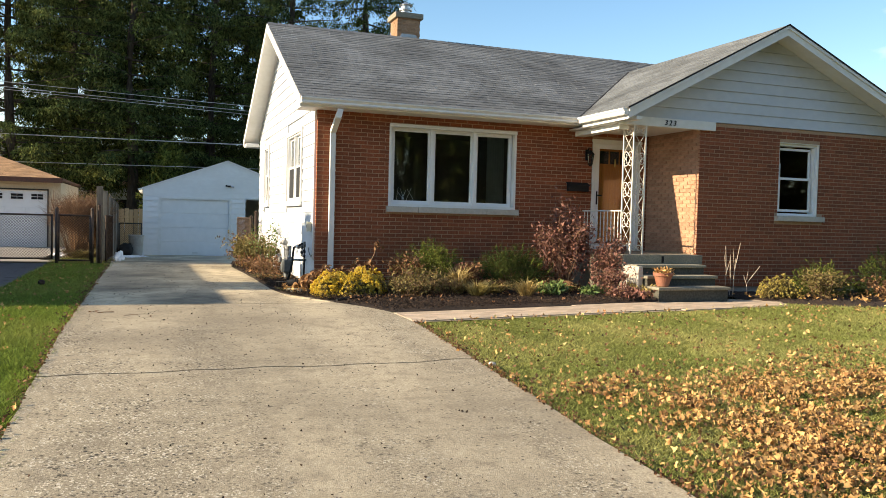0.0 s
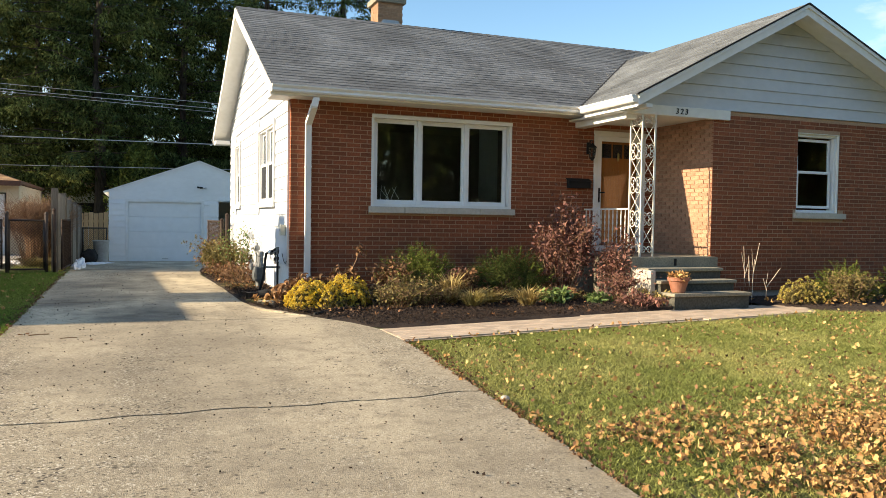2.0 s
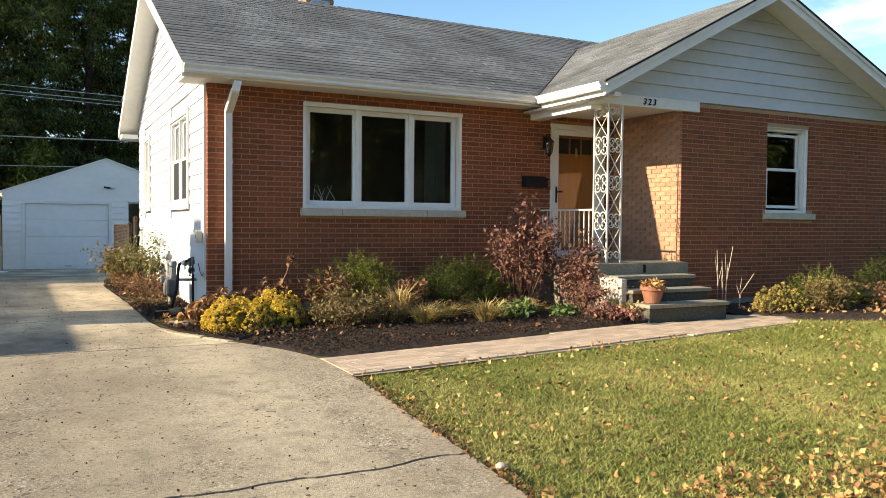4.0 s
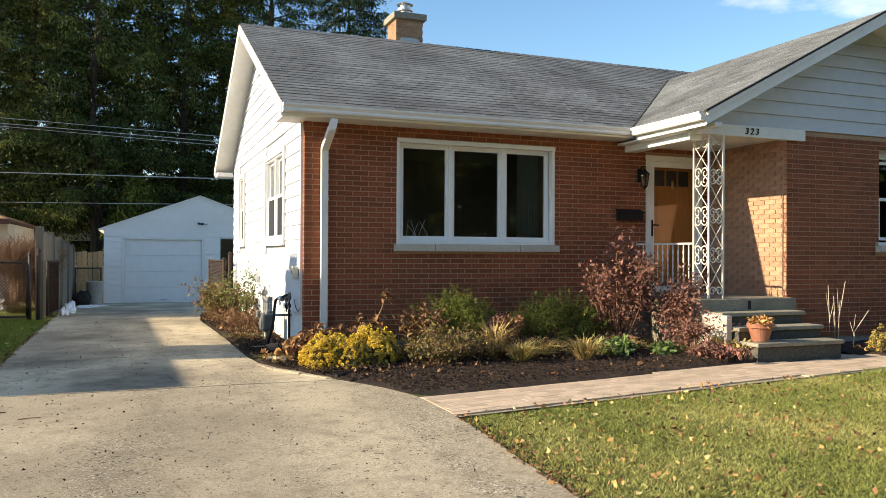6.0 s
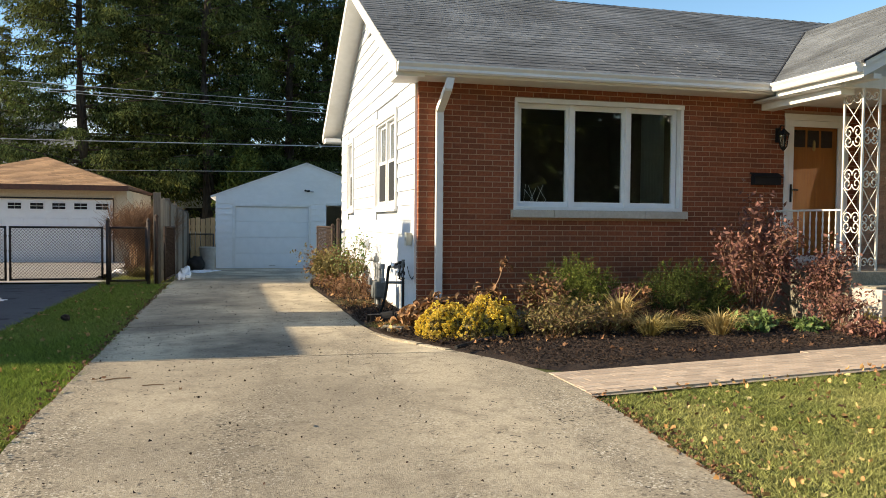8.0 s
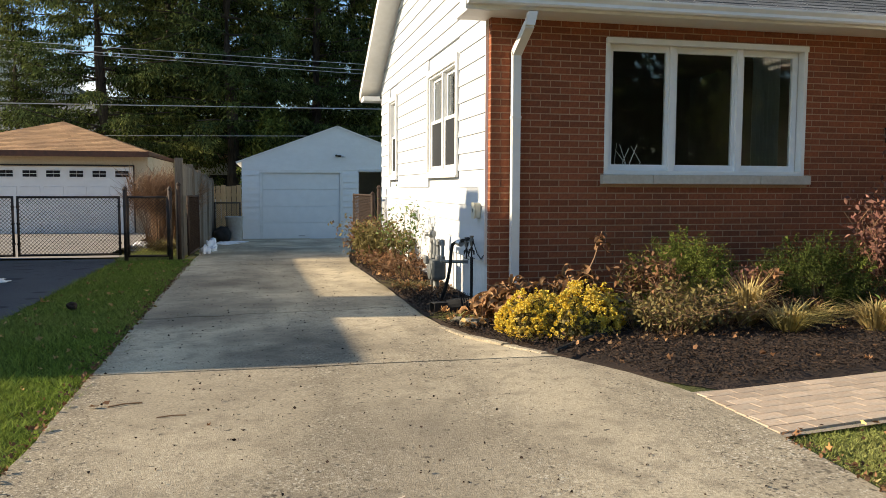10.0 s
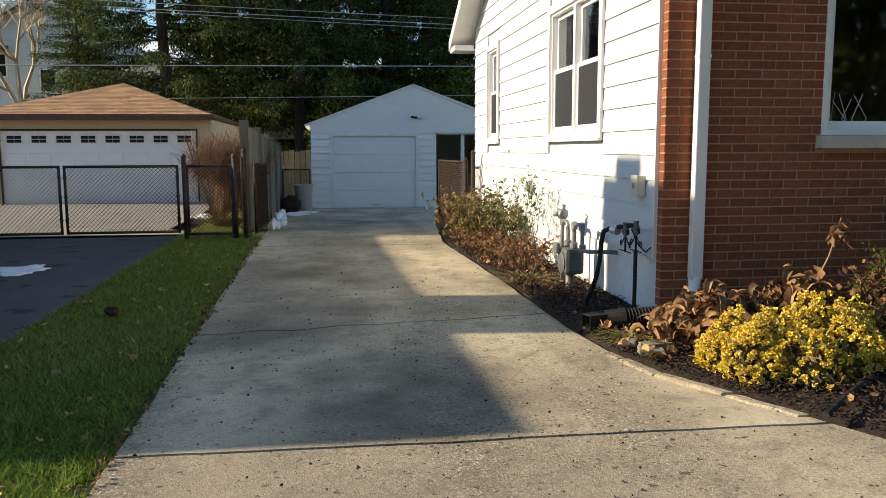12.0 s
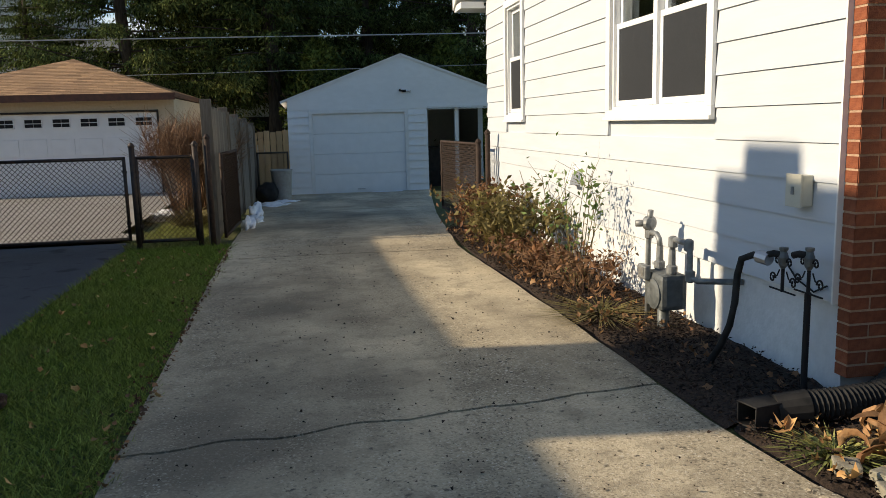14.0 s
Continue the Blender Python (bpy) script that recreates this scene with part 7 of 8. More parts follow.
# ---- planting beds ----
def bed(name, poly_in, poly_out, label, dz=0.04, n=40, m=12):
    """A mulch bed between two edges given point by point."""
    V, F = [], []
    for i in range(n + 1):
        u = i / n
        a = Vector((np.interp(u, np.linspace(0, 1, len(poly_in)), [p[0] for p in poly_in]), np.interp(u, np.linspace(0, 1, len(poly_in)), [p[1] for p in poly_in]), 0))
        b = Vector((np.interp(u, np.linspace(0, 1, len(poly_out)), [p[0] for p in poly_out]), np.interp(u, np.linspace(0, 1, len(poly_out)), [p[1] for p in poly_out]), 0))
        for j in range(m + 1):
            p = a.lerp(b, j / m)
            hump = math.sin(math.pi * min(1, (m - j) / m * 2.5) * 0.5) if j < m else 0
            z = ground_z(p.y) - 0.03 + dz * (1 - (j / m) ** 4) * 1.6 + 0.035 * noise.noise(p * 6) * (j < m) + 0.02 * noise.noise(p * 17) * (j < m)
            V.append((p.x, p.y, z))
    for i in range(n):
        for j in range(m):
            k = i * (m + 1) + j
            F.append((k, k + 1, k + m + 2, k + m + 1))
    return tagged(raw(name, V, F, M_MULCH, None, True), label, "planting bed", "", "structure")


PATH_IN = [(3.12, 10.47), (3.45, 10.49), (4.6, 10.66), (6.0, 10.92), (7.3, 11.13), (7.72, 11.2)]
bed("front_bed", [(2.82, 13.84), (4.0, 13.84), (5.5, 13.84), (6.8, 13.84), (7.63, 13.84), (7.66, 11.9), (7.74, 11.25)], [(2.13, 13.72), (2.12, 13.2), (2.26, 12.52), (2.68, 11.72), (3.0, 11.0), (3.45, 10.5), (4.6, 10.67), (6.0, 10.93), (7.3, 11.14), (7.72, 11.22)], "dark mulch bed along the brick front", 0.05, 70, 24)
bed("side_bed", [(2.82, 13.75), (2.82, 16.0), (2.82, 18.5), (2.82, 21.2)], [(2.1, 13.74), (2.07, 16.0), (2.0, 18.5), (2.08, 21.2)], "dark mulch bed along the side foundation", 0.035, 60, 10)
bed("wing_bed", [(9.05, 12.27), (11.0, 12.27), (13.0, 12.27), (15.5, 12.27)], [(9.6, 11.45), (10.2, 10.62), (11.1, 10.12), (12.5, 10.0), (15.5, 9.9)], "dark mulch bed along the brick wing", 0.05, 50, 14)


def scatter_in(n, rng, inside, x0, x1, y0, y1):
    out = []
    while sum(len(o) for o in out) < n:
        P = np.stack([rng.uniform(x0, x1, n), rng.uniform(y0, y1, n)], 1)
        out.append(P[inside(P[:, 0], P[:, 1])])
    return np.concatenate(out)[:n]


def walk_out(x):
    return np.interp(x, [3.12, 4.5, 7.1, 8.6, 9.4, 9.75, 9.95], [9.62, 9.82, 10.2, 10.36, 10.47, 10.62, 10.9])


def walk_in(x):
    return np.interp(x, [3.12, 3.45, 4.6, 6.0, 7.3, 7.72, 7.74, 9.04, 9.3, 9.75, 9.95], [10.47, 10.49, 10.66, 10.92, 11.13, 11.2, 11.16, 11.16, 11.45, 11.3, 10.98])


def in_front_bed(x, y):
    edge = np.interp(y, EDGE_Y, EDGE_R)
    return (y > np.where(x < 3.2, 10.55, walk_in(x) + 0.05)) & (y < 13.75) & (x > edge + 0.0) & (x < 7.6)


def in_side_bed(x, y):
    return (x > np.interp(y, EDGE_Y, EDGE_R) + 0.0) & (x < 2.76)


def in_wing_bed(x, y):
    return (y < 12.2) & (y > np.interp(x, [9.5, 10.2, 11.1, 12.5, 15.5], [11.3, 10.6, 10.2, 10.05, 10.0]))


rng = np.random.default_rng(12)
for inside, bx, n in ((in_front_bed, (2.0, 7.6, 10.4, 13.8), 36000), (in_side_bed, (1.9, 2.8, 13.7, 21.0), 13000), (in_wing_bed, (9.5, 14.5, 10.0, 12.2), 2200)):
    P2 = scatter_in(n, rng, inside, *bx)
    P = np.concatenate([P2, (ground_zs(P2[:, 1]) + 0.045 + rng.uniform(-0.02, 0.03, n))[:, None]], 1)
    d = rng.normal(size=(n, 3)) * np.array([1, 1, 0.25])
    V, F = leaves(P, 0.026, rng, aspect=0.4, way=d, spread=0.1, fold=0.5)
    tagged(np_mesh("mulch_chips", V, F, M_CHIP), "dark shredded bark chips over the bed", "mulch", "", "stuff")


# ---- lawn ----
def grass(name, P2, rng, h, label, w=0.0045, material=M_GRASS):
    n = len(P2)
    z = ground_zs(P2[:, 1]) - 0.036
    b = np.concatenate([P2, z[:, None]], 1)
    an = rng.uniform(0, 6.283, n)
    lean = rng.normal(0, 0.95, (n, 2))
    clump = 0.5 + 0.5 * np.sin(P2[:, 0] * 23 + 3 * np.sin(P2[:, 1] * 9)) * np.sin(P2[:, 1] * 19 + 2 * np.sin(P2[:, 0] * 13))
    L = h * rng.uniform(0.45, 1.3, n) * (0.65 + 0.8 * clump)
    tip = b + np.stack([lean[:, 0] * L, lean[:, 1] * L, L], 1)
    s = np.stack([np.cos(an), np.sin(an), np.zeros(n)], 1) * w
    V = np.stack([b - s, b + s, tip], 1).reshape(-1, 3)
    F = np.arange(3 * n).reshape(-1, 3)
    return tagged(np_mesh(name, V, F, material), label, "grass", "", "stuff")


def in_lawn_r(x, y):
    edge = np.interp(y, EDGE_Y, EDGE_R)
    top = np.where(x < 9.95, walk_out(x) + 0.03 + 0.03 * np.sin(x * 17) * np.sin(x * 41), np.interp(x, [9.95, 10.2, 11.1, 12.5, 16], [10.9, 10.55, 10.12, 10.0, 9.9]))
    return (x > edge - 0.05 + 0.06 * np.sin(y * 5.1) * np.sin(y * 13.7) + 0.04 * np.sin(y * 31.0)) & (y < top)


def in_lawn_l(x, y):
    return (x < -0.6 - 0.005 * y + 0.06 * np.sin(y * 4.3) * np.sin(y * 11.1) + 0.03 * np.sin(y * 29.0)) & (x > -1.96)


rng = np.random.default_rng(21)
near = scatter_in(420000, rng, lambda x, y: in_lawn_r(x, y), 2.9, 8.5, 2.5, 10.5)
grass("lawn_grass", near, rng, 0.025, "short green lawn grass with pale dry blades", 0.0042)
farp = scatter_in(150000, rng, lambda x, y: in_lawn_r(x, y), 8.4, 16.0, 4.5, 10.9)
grass("lawn_grass", farp, rng, 0.042, "short green lawn grass further from the drive", 0.005)
left = np.concatenate([scatter_in(170000, rng, in_lawn_l, -2.0, -0.5, 4.0, 20.6), scatter_in(30000, rng, in_lawn_l, -2.0, -0.5, -3.0, 4.0)])
grass("lawn_grass", left, rng, 0.045, "short green grass strip between two driveways, toned darker for shade", 0.0042, M_GRASS_GREEN_SHADE)
rest = np.concatenate([scatter_in(26000, rng, in_lawn_r, 2.5, 9.0, -4.0, 2.5), scatter_in(18000, rng, in_lawn_r, 9.0, 16.0, -4.0, 4.5), scatter_in(10000, rng, in_lawn_r, 16.0, 20.0, -4.0, 10.0)])
grass("lawn_grass", rest, rng, 0.045, "short green lawn grass towards the street", 0.008)
back = scatter_in(9000, rng, lambda x, y: x < -0.95, -2.0, -0.9, 20.7, 25.0)
grass("lawn_grass", back, rng, 0.09, "rough grass behind the fence", 0.008)


# ---- fallen leaves ----
def maple(n, P, size, rng, tilt=0.5):
    """Lobed leaves, curled: each a fan round its middle."""
    k = 10
    rad = np.array([1.0, 0.48, 0.9, 0.45, 0.75, 0.35, 0.75, 0.45, 0.9, 0.48])
    ang = np.arange(k) / k * 6.283
    yaw = rng.uniform(0, 6.283, n)
    s = size * rng.uniform(0.55, 1.25, n)
    rad = np.clip(rad[None] ** 0.55 * rng.uniform(0.65, 1.25, (n, k)), 0.3, 1.2)
    cx = np.cos(ang)[None] * rad * s[:, None]
    cy = np.sin(ang)[None] * rad * s[:, None] * rng.uniform(0.45, 0.95, n)[:, None]
    curl = rng.uniform(-0.5, 1.4, n)[:, None] * (rad ** 2) * s[:, None] * np.abs(np.sin(ang + rng.uniform(0, 3, n)[:, None]))
    loc = np.stack([cx, cy, curl], -1)
    loc = np.concatenate([np.zeros((n, 1, 3)), loc], 1)
    tx, ty = rng.normal(0, tilt, n), rng.normal(0, tilt, n)
    c, s_ = np.cos(tx), np.sin(tx)
    y2 = loc[..., 1] * c[:, None] - loc[..., 2] * s_[:, None]
    z2 = loc[..., 1] * s_[:, None] + loc[..., 2] * c[:, None]
    loc[..., 1], loc[..., 2] = y2, z2
    c, s_ = np.cos(ty), np.sin(ty)
    x2 = loc[..., 0] * c[:, None] + loc[..., 2] * s_[:, None]
    z2 = -loc[..., 0] * s_[:, None] + loc[..., 2] * c[:, None]
    loc[..., 0], loc[..., 2] = x2, z2
    c, s_ = np.cos(yaw), np.sin(yaw)
    x3 = loc[..., 0] * c[:, None] - loc[..., 1] * s_[:, None]
    y3 = loc[..., 0] * s_[:, None] + loc[..., 1] * c[:, None]
    loc[..., 0], loc[..., 1] = x3, y3
    V = (loc + P[:, None, :]).reshape(-1, 3)
    i = np.arange(n)[:, None] * (k + 1)
    F = np.concatenate([i + np.array([[0, 1 + j, 1 + (j + 1) % k]]) for j in range(k)], 0)
    return V, F


def leaf_fall(P2, lift, size, material, label, rng, tilt=0.6):
    n = len(P2)
    P = np.concatenate([P2, (ground_zs(P2[:, 1]) + lift)[:, None]], 1)
    V, F = maple(n, P, size, rng, tilt)
    return tagged(np_mesh("fallen_leaves", V, F, material), label, "leaves", "", "stuff")


rng = np.random.default_rng(31)


def patchy(P2, scale, lo, hi, rng):
    """Keeps points by an uneven field, so that they lie in clusters."""
    f = np.array([noise.noise(Vector((x * scale, y * scale, 3.3))) + 0.5 * noise.noise(Vector((x * scale * 2.7, y * scale * 2.7, 8.1))) for x, y in P2])
    return P2[rng.uniform(lo, hi, len(P2)) < f]


cl = np.array([(4.3, 4.8, 0.9, 0.6), (5.2, 5.5, 1.1, 0.6), (4.4, 4.0, 0.8, 0.6), (5.6, 4.6, 1.0, 0.7), (6.6, 5.9, 1.1, 0.5), (3.85, 6.0, 0.6, 0.5), (5.0, 3.4, 1.0, 0.6), (7.6, 6.6, 1.2, 0.5), (6.9, 4.9, 1.1, 0.7)])
pick = rng.choice(len(cl), 34000, p=np.array([5, 6, 5, 5, 4, 1.6, 4, 2.2, 4]) / 36.8)
P2 = cl[pick, :2] + rng.normal(size=(34000, 2)) * cl[pick, 2:] * 0.8
P2 = patchy(P2[in_lawn_r(P2[:, 0] - 0.05, P2[:, 1])], 1.9, -0.55, 0.5, rng)
dull = rng.uniform(0, 1, len(P2)) < 0.16
leaf_fall(P2[~dull], rng.uniform(0.0, 0.05, int((~dull).sum())), 0.026, M_LEAF, "drift of dry orange brown maple leaves on the lawn", rng, 0.75)
leaf_fall(P2[dull], rng.uniform(0.0, 0.03, int(dull.sum())), 0.026, M_BROWNLEAF, "darker brown leaves among the drift on the lawn", rng, 0.7)
P2 = patchy(scatter_in(5200, rng, in_lawn_r, 3.0, 13.0, 5.4, 10.4), 1.6, -0.1, 0.75, rng)
leaf_fall(P2, rng.uniform(0.0, 0.035, len(P2)), 0.026, M_LEAF, "small clusters of tan leaves across the lawn", rng, 0.7)
P2 = scatter_in(1800, rng, in_lawn_r, 3.0, 14.0, 2.8, 10.6)
leaf_fall(P2, rng.uniform(0.0, 0.02, len(P2)), 0.024, M_BROWNLEAF, "scattered small brown leaves on the lawn", rng)
P2 = scatter_in(520, rng, in_lawn_r, 3.0, 13.0, 2.8, 10.6)
leaf_fall(P2, rng.uniform(0.005, 0.03, len(P2)), 0.026, M_LEAF_PALE, "scattered pale yellow leaves on the lawn", rng)
ey = rng.uniform(2.5, 9.6, 900)
P2 = np.stack([np.interp(ey, EDGE_Y, EDGE_R) + rng.exponential(0.05, 900) - 0.03, ey], 1)
leaf_fall(P2, rng.uniform(0.003, 0.03, len(P2)), 0.017, M_BROWNLEAF, "crumbled brown leaves along the lawn edge", rng)
ey = rng.uniform(4.0, 20.0, 900)
P2 = np.stack([-0.6 - 0.005 * ey - rng.exponential(0.05, 900) + 0.04, ey], 1)
leaf_fall(P2, rng.uniform(0.003, 0.03, len(P2)), 0.017, M_BROWNLEAF, "crumbled brown leaves along the grass strip", rng)
P2 = scatter_in(240, rng, in_lawn_l, -1.9, -0.6, 5.0, 20.0)
leaf_fall(P2, rng.uniform(0.0, 0.02, len(P2)), 0.028, M_LEAF, "scattered small leaves on the grass strip", rng)
P2 = scatter_in(150, rng, in_front_bed, 2.2, 7.6, 10.5, 13.7)
leaf_fall(P2, rng.uniform(0.05, 0.09, len(P2)), 0.03, M_BROWNLEAF, "dry leaves caught in the mulch bed", rng)
P2 = np.concatenate([scatter_in(60, rng, lambda x, y: (x < 2.7) & in_front_bed(x, y), 2.1, 2.75, 12.6, 13.7), scatter_in(220, rng, in_wing_bed, 9.5, 13.5, 10.1, 11.9)])
leaf_fall(P2, rng.uniform(0.05, 0.1, len(P2)), 0.045, M_LEAF, "large dry leaves by the steps and corner", rng)
P2 = scatter_in(900, rng, lambda x, y: in_front_bed(x, y) & (y > 11.7 + 0.08 * (x - 3)), 2.9, 7.6, 11.6, 13.7)
leaf_fall(P2, rng.uniform(0.045, 0.08, len(P2)), 0.03, M_HOSTA, "brown leaf litter under the shrubs", rng)
P2 = scatter_in(420, rng, in_side_bed, 2.0, 2.8, 15.2, 20.5)
leaf_fall(P2, rng.uniform(0.04, 0.1, len(P2)), 0.032, M_HOSTA, "brown leaf litter along the side foundation", rng)
P2 = scatter_in(240, rng, in_side_bed, 2.0, 2.8, 13.8, 20.5)
leaf_fall(P2, rng.uniform(0.04, 0.09, len(P2)), 0.03, M_BROWNLEAF, "dry leaves in the side bed", rng)

clod = thing("soil_clod", "dark clod of soil lying in the grass strip", "clod")
bm = bmesh.new()
bmesh.ops.create_icosphere(bm, subdivisions=3, radius=0.055)
for v in bm.verts:
    v.co = Vector((v.co.x, v.co.y, v.co.z * 0.75)) * (1 + 0.5 * noise.noise(v.co * 25)) + Vector((-1.44, 14.85, ground_z(14.85) + 0.03))
part("clod_body", bm, M_MULCH, clod)

# grit, pits and single leaves on the concrete
on_drive = (lambda x, y: (x > -0.55) & (x < np.interp(y, EDGE_Y, EDGE_R) - 0.05))
P2 = scatter_in(7000, rng, on_drive, -0.6, 3.0, 2.0, 20.0)
P = np.concatenate([P2, (ground_zs(P2[:, 1]) + 0.008)[:, None]], 1)
V, F = leaves(P, 0.005 + 0.015 * rng.uniform(0, 1, 7000) ** 4, rng, aspect=rng.uniform(0.4, 1.1, 7000)[:, None], way=rng.normal(size=(7000, 3)) * np.array([1, 1, 0.15]), spread=0.05, fold=0.8)
tagged(np_mesh("drive_grit", V, F, M_CHIP), "dark bits of leaf and bark on the concrete", "debris", "", "stuff")
for x, y, s in ((1.05, 9.17, 0.036), (-0.45, 10.83, 0.04), (0.21, 10.32, 0.026), (-0.4, 10.88, 0.03)):
    lf = thing("single_leaf", "single curled dry leaf on the concrete", "leaf", group="leaves on the drive")
    V, F = maple(1, np.array([[0.0, 0.0, 0.0]]), s, rng, 0.2)
    np_mesh("blade", V, F, M_STEM if y < 10 else M_BROWNLEAF, lf)
    lf.location = (x, y, ground_z(y) + 0.014)
twig = thing("fallen_twig", "thin dark fallen twig on the concrete", "twig")
part("wood", tube([(-0.38, 10.83, 0.637), (-0.3, 10.87, 0.64), (-0.2, 10.89, 0.637)], 0.005, 5), M_TWIG, twig)
twig = thing("fallen_twig", "short thin twig lying on the concrete", "twig")
part("wood", tube([(-0.08, 10.56, 0.635), (0.0, 10.575, 0.638), (0.075, 10.58, 0.635)], 0.0035, 5), M_TWIG, twig)
# broken pale kerb strip along the corner bed
for y0, y1, dz in ((11.72, 12.08, 0.012), (12.1, 12.5, 0.02), (12.52, 12.86, 0.014), (12.9, 13.06, 0.006)):
    V, F = [], []
    for i in range(9):
        y = y0 + (y1 - y0) * i / 8
        x = float(np.interp(y, EDGE_Y, EDGE_R))
        w = 0.075 + 0.015 * noise.noise(Vector((y * 9, 2, 0)))
        z = ground_z(y) + dz + 0.005 * noise.noise(Vector((y * 14, 5, 0)))
        V += [(x - w, y, z - 0.05), (x - w, y, z - 0.006), (x - w + 0.012, y, z), (x - 0.008, y, z), (x, y, z - 0.008), (x, y, z - 0.05)]
        if i:
            F += [(6 * i - 6 + j, 6 * i + j, 6 * i + j + 1, 6 * i - 5 + j) for j in range(5)]
    F += [(0, 1, 2, 3, 4, 5), (48, 53, 52, 51, 50, 49)]
    raw("kerb_piece", V, F, M_CONC, driveway)
stone = thing("small_stone", "small pale stone at the lawn edge", "stone")
bm = bmesh.new()
bmesh.ops.create_icosphere(bm, subdivisions=2, radius=0.03)
for v in bm.verts:
    v.co = Vector((v.co.x * 1.2, v.co.y, v.co.z * 0.7)) * (1 + 0.25 * noise.noise(v.co * 20)) + Vector((3.1, 7.2, ground_z(7.2) + 0.02))
part("pebble", bm, M_STONE, stone, smooth=True)

# ---- paved path ----
path_base = bmesh.new()
xs = np.linspace(3.13, 9.94, 62)
lo = [path_base.verts.new((x, float(walk_out(x)) - 0.05, ground_z(10) - 0.014)) for x in xs]
hi = [path_base.verts.new((x, float(walk_in(x)), ground_z(10.5) - 0.006)) for x in xs]
for i in range(len(xs) - 1):
    path_base.faces.new((lo[i], lo[i + 1], hi[i + 1], hi[i]))
path_walk = structure("path", path_base, M_SAND, "clay brick paver path from the drive to the steps", "path")
pm = bpy.data.meshes.new("paver")
bm = box(-0.0985, 0.0985, -0.0485, 0.0485, -0.04, 0.0, bevel=0.0015)
bm.to_mesh(pm)
bm.free()
pm.materials.append(M_PAVER)
rp = random.Random(3)
count, JV, JF = 0, [], []
row = 0
u0 = Vector((1, 0.155, 0)).normalized()
w0 = Vector((-u0.y, u0.x, 0))
ang = math.atan2(u0.y, u0.x)
for r in range(-6, 18):
    for c in range(-2, 36):
        p = Vector((3.1, 9.66, 0)) + u0 * (c * 0.2 + (r % 2) * 0.1) + w0 * (r * 0.1)
        if p.x < 3.06 or p.x > 9.9 or p.y < walk_out(p.x) + 0.0 or p.y > walk_in(p.x) - 0.0:
            continue
        cut = max(-0.097, 3.145 - p.x)
        z = ground_z(p.y) + 0.0 + rp.uniform(-0.0008, 0.0008)
        if count < 300 and cut <= -0.097:
            b = new("paver", pm)
            b.parent = path_walk
            b.matrix_basis = pose(p.x, p.y, z, rp.uniform(-0.15, 0.15), rp.uniform(-0.15, 0.15), math.degrees(ang) + rp.uniform(-0.8, 0.8))
            count += 1
        else:
            k0 = len(JV)
            for a, b_, zz in ((cut, -0.047, -0.03), (0.097, -0.047, -0.03), (0.097, 0.047, -0.03), (cut, 0.047, -0.03), (cut, -0.047, 0), (0.097, -0.047, 0), (0.097, 0.047, 0), (cut, 0.047, 0)):
                q = p + u0 * a + w0 * b_
                JV.append((q.x, q.y, z + zz))
            JF += [tuple(k0 + i for i in f) for f in ((4, 5, 6, 7), (0, 1, 5, 4), (1, 2, 6, 5), (2, 3, 7, 6), (3, 0, 4, 7))]
if JV:
    tagged(raw("pavers", JV, JF, M_PAVER_I, path_walk), kind="stuff")


# ---- brickwork ----
def brick_mesh(name, l, d, material=M_BRICK):
    me = bpy.data.meshes.new(name)
    bm = box(0, l, 0, d, 0, COURSE - JOINT, bevel=0.0)
    bm.to_mesh(me)
    bm.free()
    me.materials.append(material)
    return me


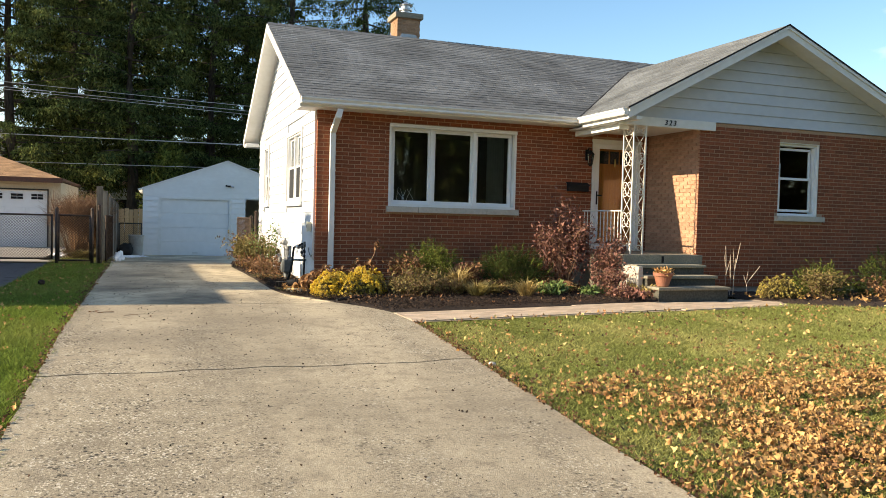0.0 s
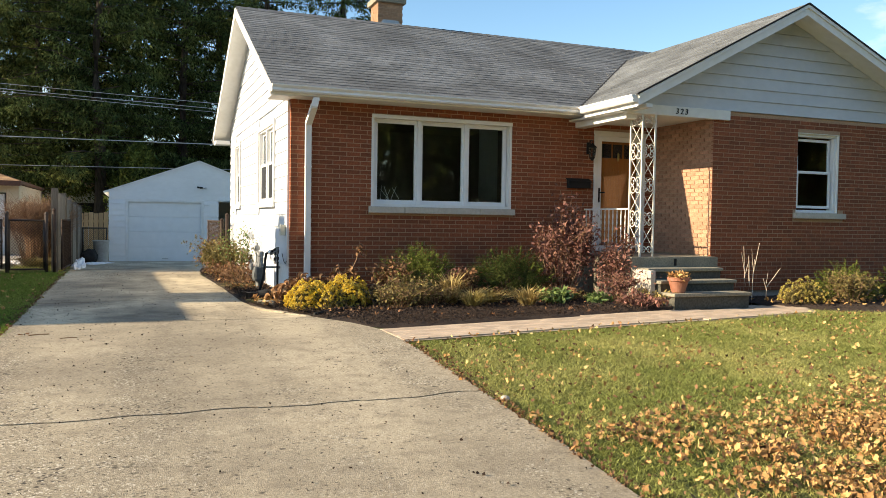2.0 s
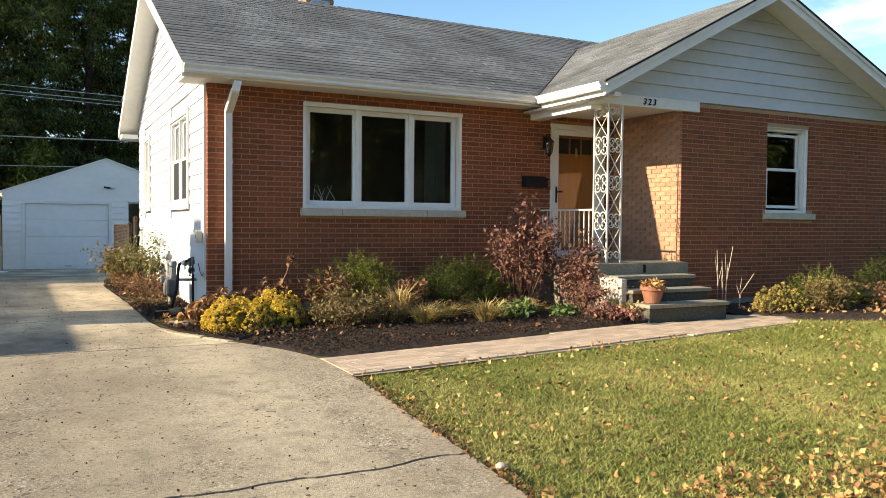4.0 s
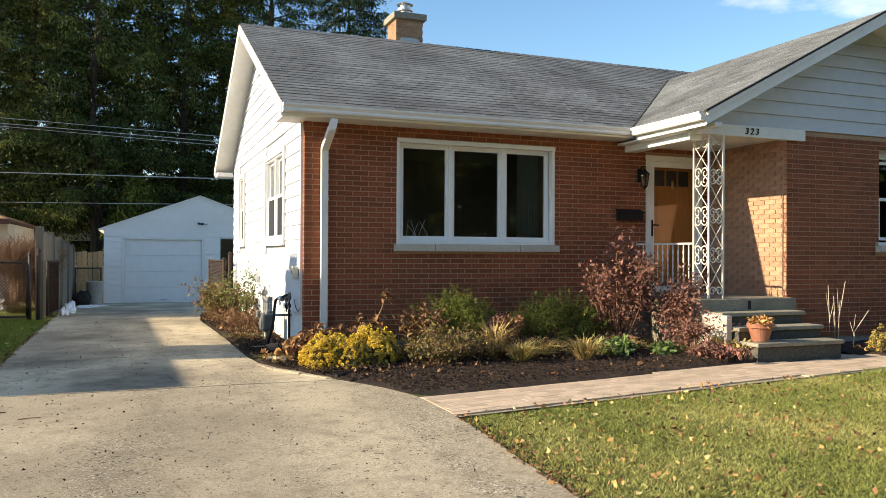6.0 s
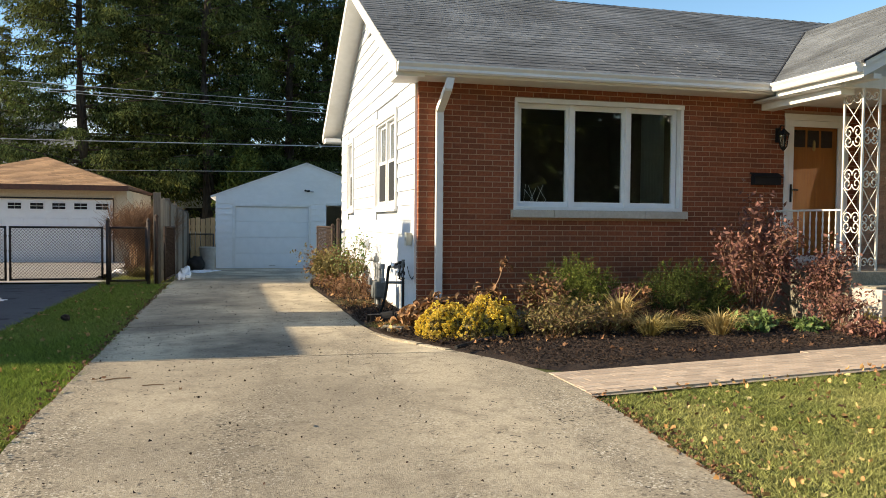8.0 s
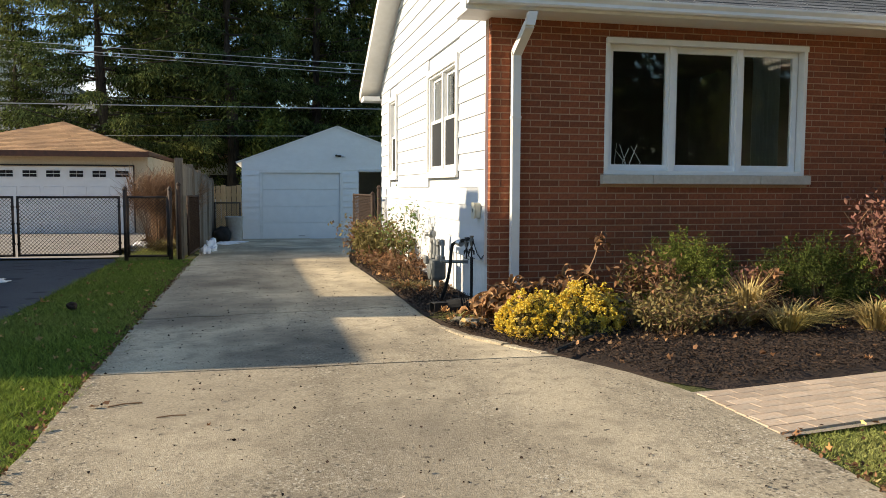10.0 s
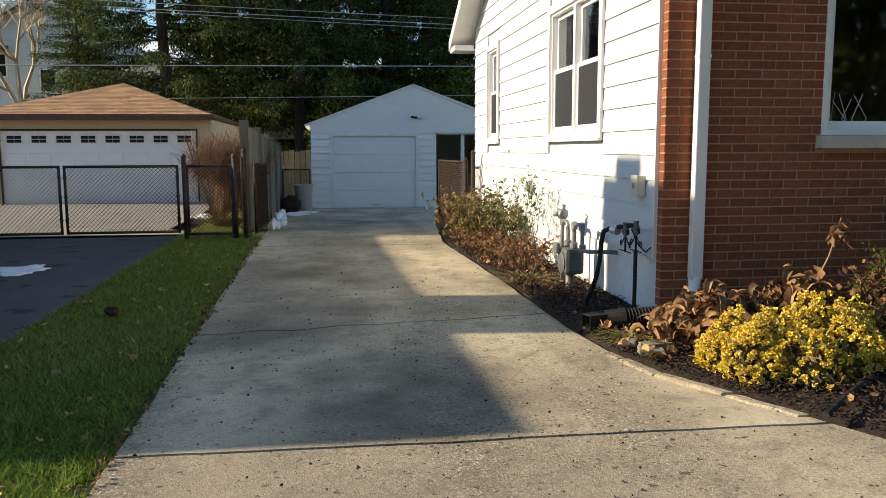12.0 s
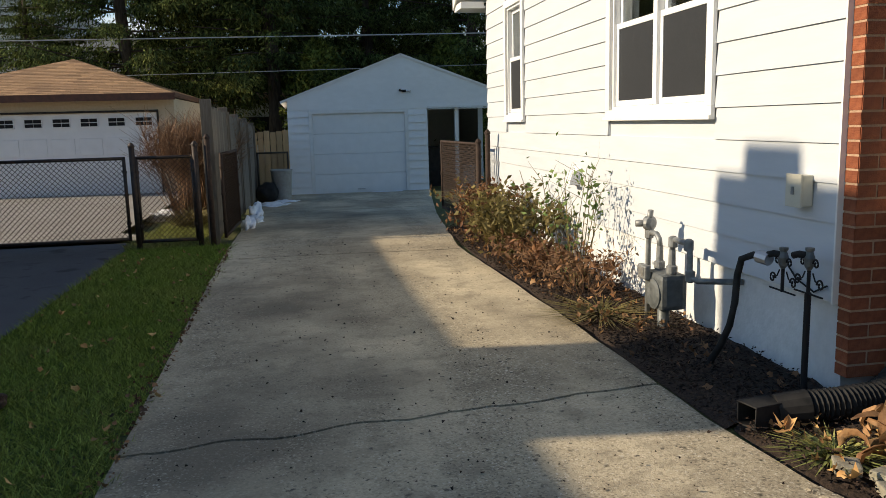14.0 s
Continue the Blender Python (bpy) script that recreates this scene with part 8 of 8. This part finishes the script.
def lay(parent, axis, c, u0, u1, z0, z1, holes, near, seed, phase=0.0, material=M_BRICK):
    """Running bond on a wall face; bricks for which near() holds are single objects (300 at most), the rest are joined."""
    rr = random.Random(seed)
    full, half, head = brick_mesh("brick", BLEN - JOINT, 0.05, material), brick_mesh("brick", BLEN / 2 - JOINT, 0.05, material), None
    JV, JF, n = [], [], 0
    r, z = 0, z0
    while z + COURSE - JOINT <= z1 + 0.01:
        u = u0 - (BLEN / 2 if r % 2 else 0) + phase - (BLEN if phase else 0)
        while u < u1:
            a, b = max(u, u0), min(u + BLEN - JOINT, u1)
            segs = [(a, b)]
            for h in holes:
                if z + COURSE - JOINT > h[2] and z < h[3]:
                    segs = [s for p, q in segs for s in ((p, min(q, h[0])), (max(p, h[1]), q)) if s[1] - s[0] > 0.02]
            for p, q in segs:
                if q - p < 0.02:
                    continue
                off = rr.uniform(-0.0015, 0.0025)
                if n < 300 and near(p, z):
                    me = full if abs(q - p - (BLEN - JOINT)) < 1e-4 else half if abs(q - p - (BLEN / 2 - JOINT)) < 1e-4 else brick_mesh("brick", q - p, 0.05, material)
                    ob = new("brick", me)
                    ob.parent = parent
                    if axis == "y":
                        ob.location = (p, c + off, z)
                    else:
                        ob.matrix_basis = pose(c + off, q, z, 0, 0, -90)
                    n += 1
                else:
                    k0 = len(JV)
                    for uu, ww, zz in ((p, 0, z), (q, 0, z), (q, 0, z + COURSE - JOINT), (p, 0, z + COURSE - JOINT), (p, 0.03, z), (q, 0.03, z), (q, 0.03, z + COURSE - JOINT), (p, 0.03, z + COURSE - JOINT)):
                        JV.append((uu, c + off + ww, zz) if axis == "y" else (c + off + ww, uu, zz))
                    JF += [tuple(k0 + i for i in f) for f in ((0, 1, 2, 3), (1, 5, 6, 2), (5, 4, 7, 6), (4, 0, 3, 7), (3, 2, 6, 7), (4, 5, 1, 0))]
            u += BLEN
        z += COURSE
        r += 1
    if JV:
        tagged(raw("bricks", JV, JF, M_BRICK_I, parent), kind="stuff")


WIN_T = (WIN[0] - 0.028, WIN[1] + 0.028, 1.945, WIN[3] + 0.03)
WIN_S = (3.965, 6.46, 1.945, 2.045)
DOOR_T = (DOOR[0] - 0.045, DOOR[1] + 0.045, 1.2, DOOR[3] + 0.045)
WIN2_T = (WIN2[0] - 0.0, WIN2[1] + 0.0, 1.97, WIN2[3] + 0.0)
WIN2_S = (10.915, 12.055, 1.97, 2.068)
lay(wall_front, "y", HY0, HX0, WX0, BASE, EAVE - 0.01, [WIN_T, WIN_S, DOOR_T], lambda u, z: u < 4.2 and z < 2.75, 5)
lay(wall_wing, "y", WY, WX0, HX1, BASE, EAVE - 0.01, [WIN2_T, WIN2_S], lambda u, z: u < 10.4, 6)
# side wall of the wing: bricks with the sunlight in their colour
lay(wall_side, "x", WX0 - 0.006, WY + 0.004, HY0 - 0.005, 1.36, EAVE - 0.01, [], lambda u, z: True, 7, 0.1, M_BRICK_SUN)
# returns at the corners
part("mortar", box(HX0 - 0.001, HX0 + 0.0448, HY0 + 0.0045, HY0 + 0.088, BASE, EAVE - 0.02), M_MORTAR, wall_front)
for parent, axis, c, u0, u1, seed in ((wall_front, "x", HX0 - 0.004, HY0 + 0.004, HY0 + 0.09, 8),):
    z = BASE
    r = 0
    while z < EAVE - 0.07:
        ob = new("brick", brick_mesh("brick", (u1 - u0) - (0 if r % 2 == 0 else 0.0), 0.04))
        ob.parent = parent
        ob.matrix_basis = pose(c, u1, z, 0, 0, -90)
        z += COURSE
        r += 1
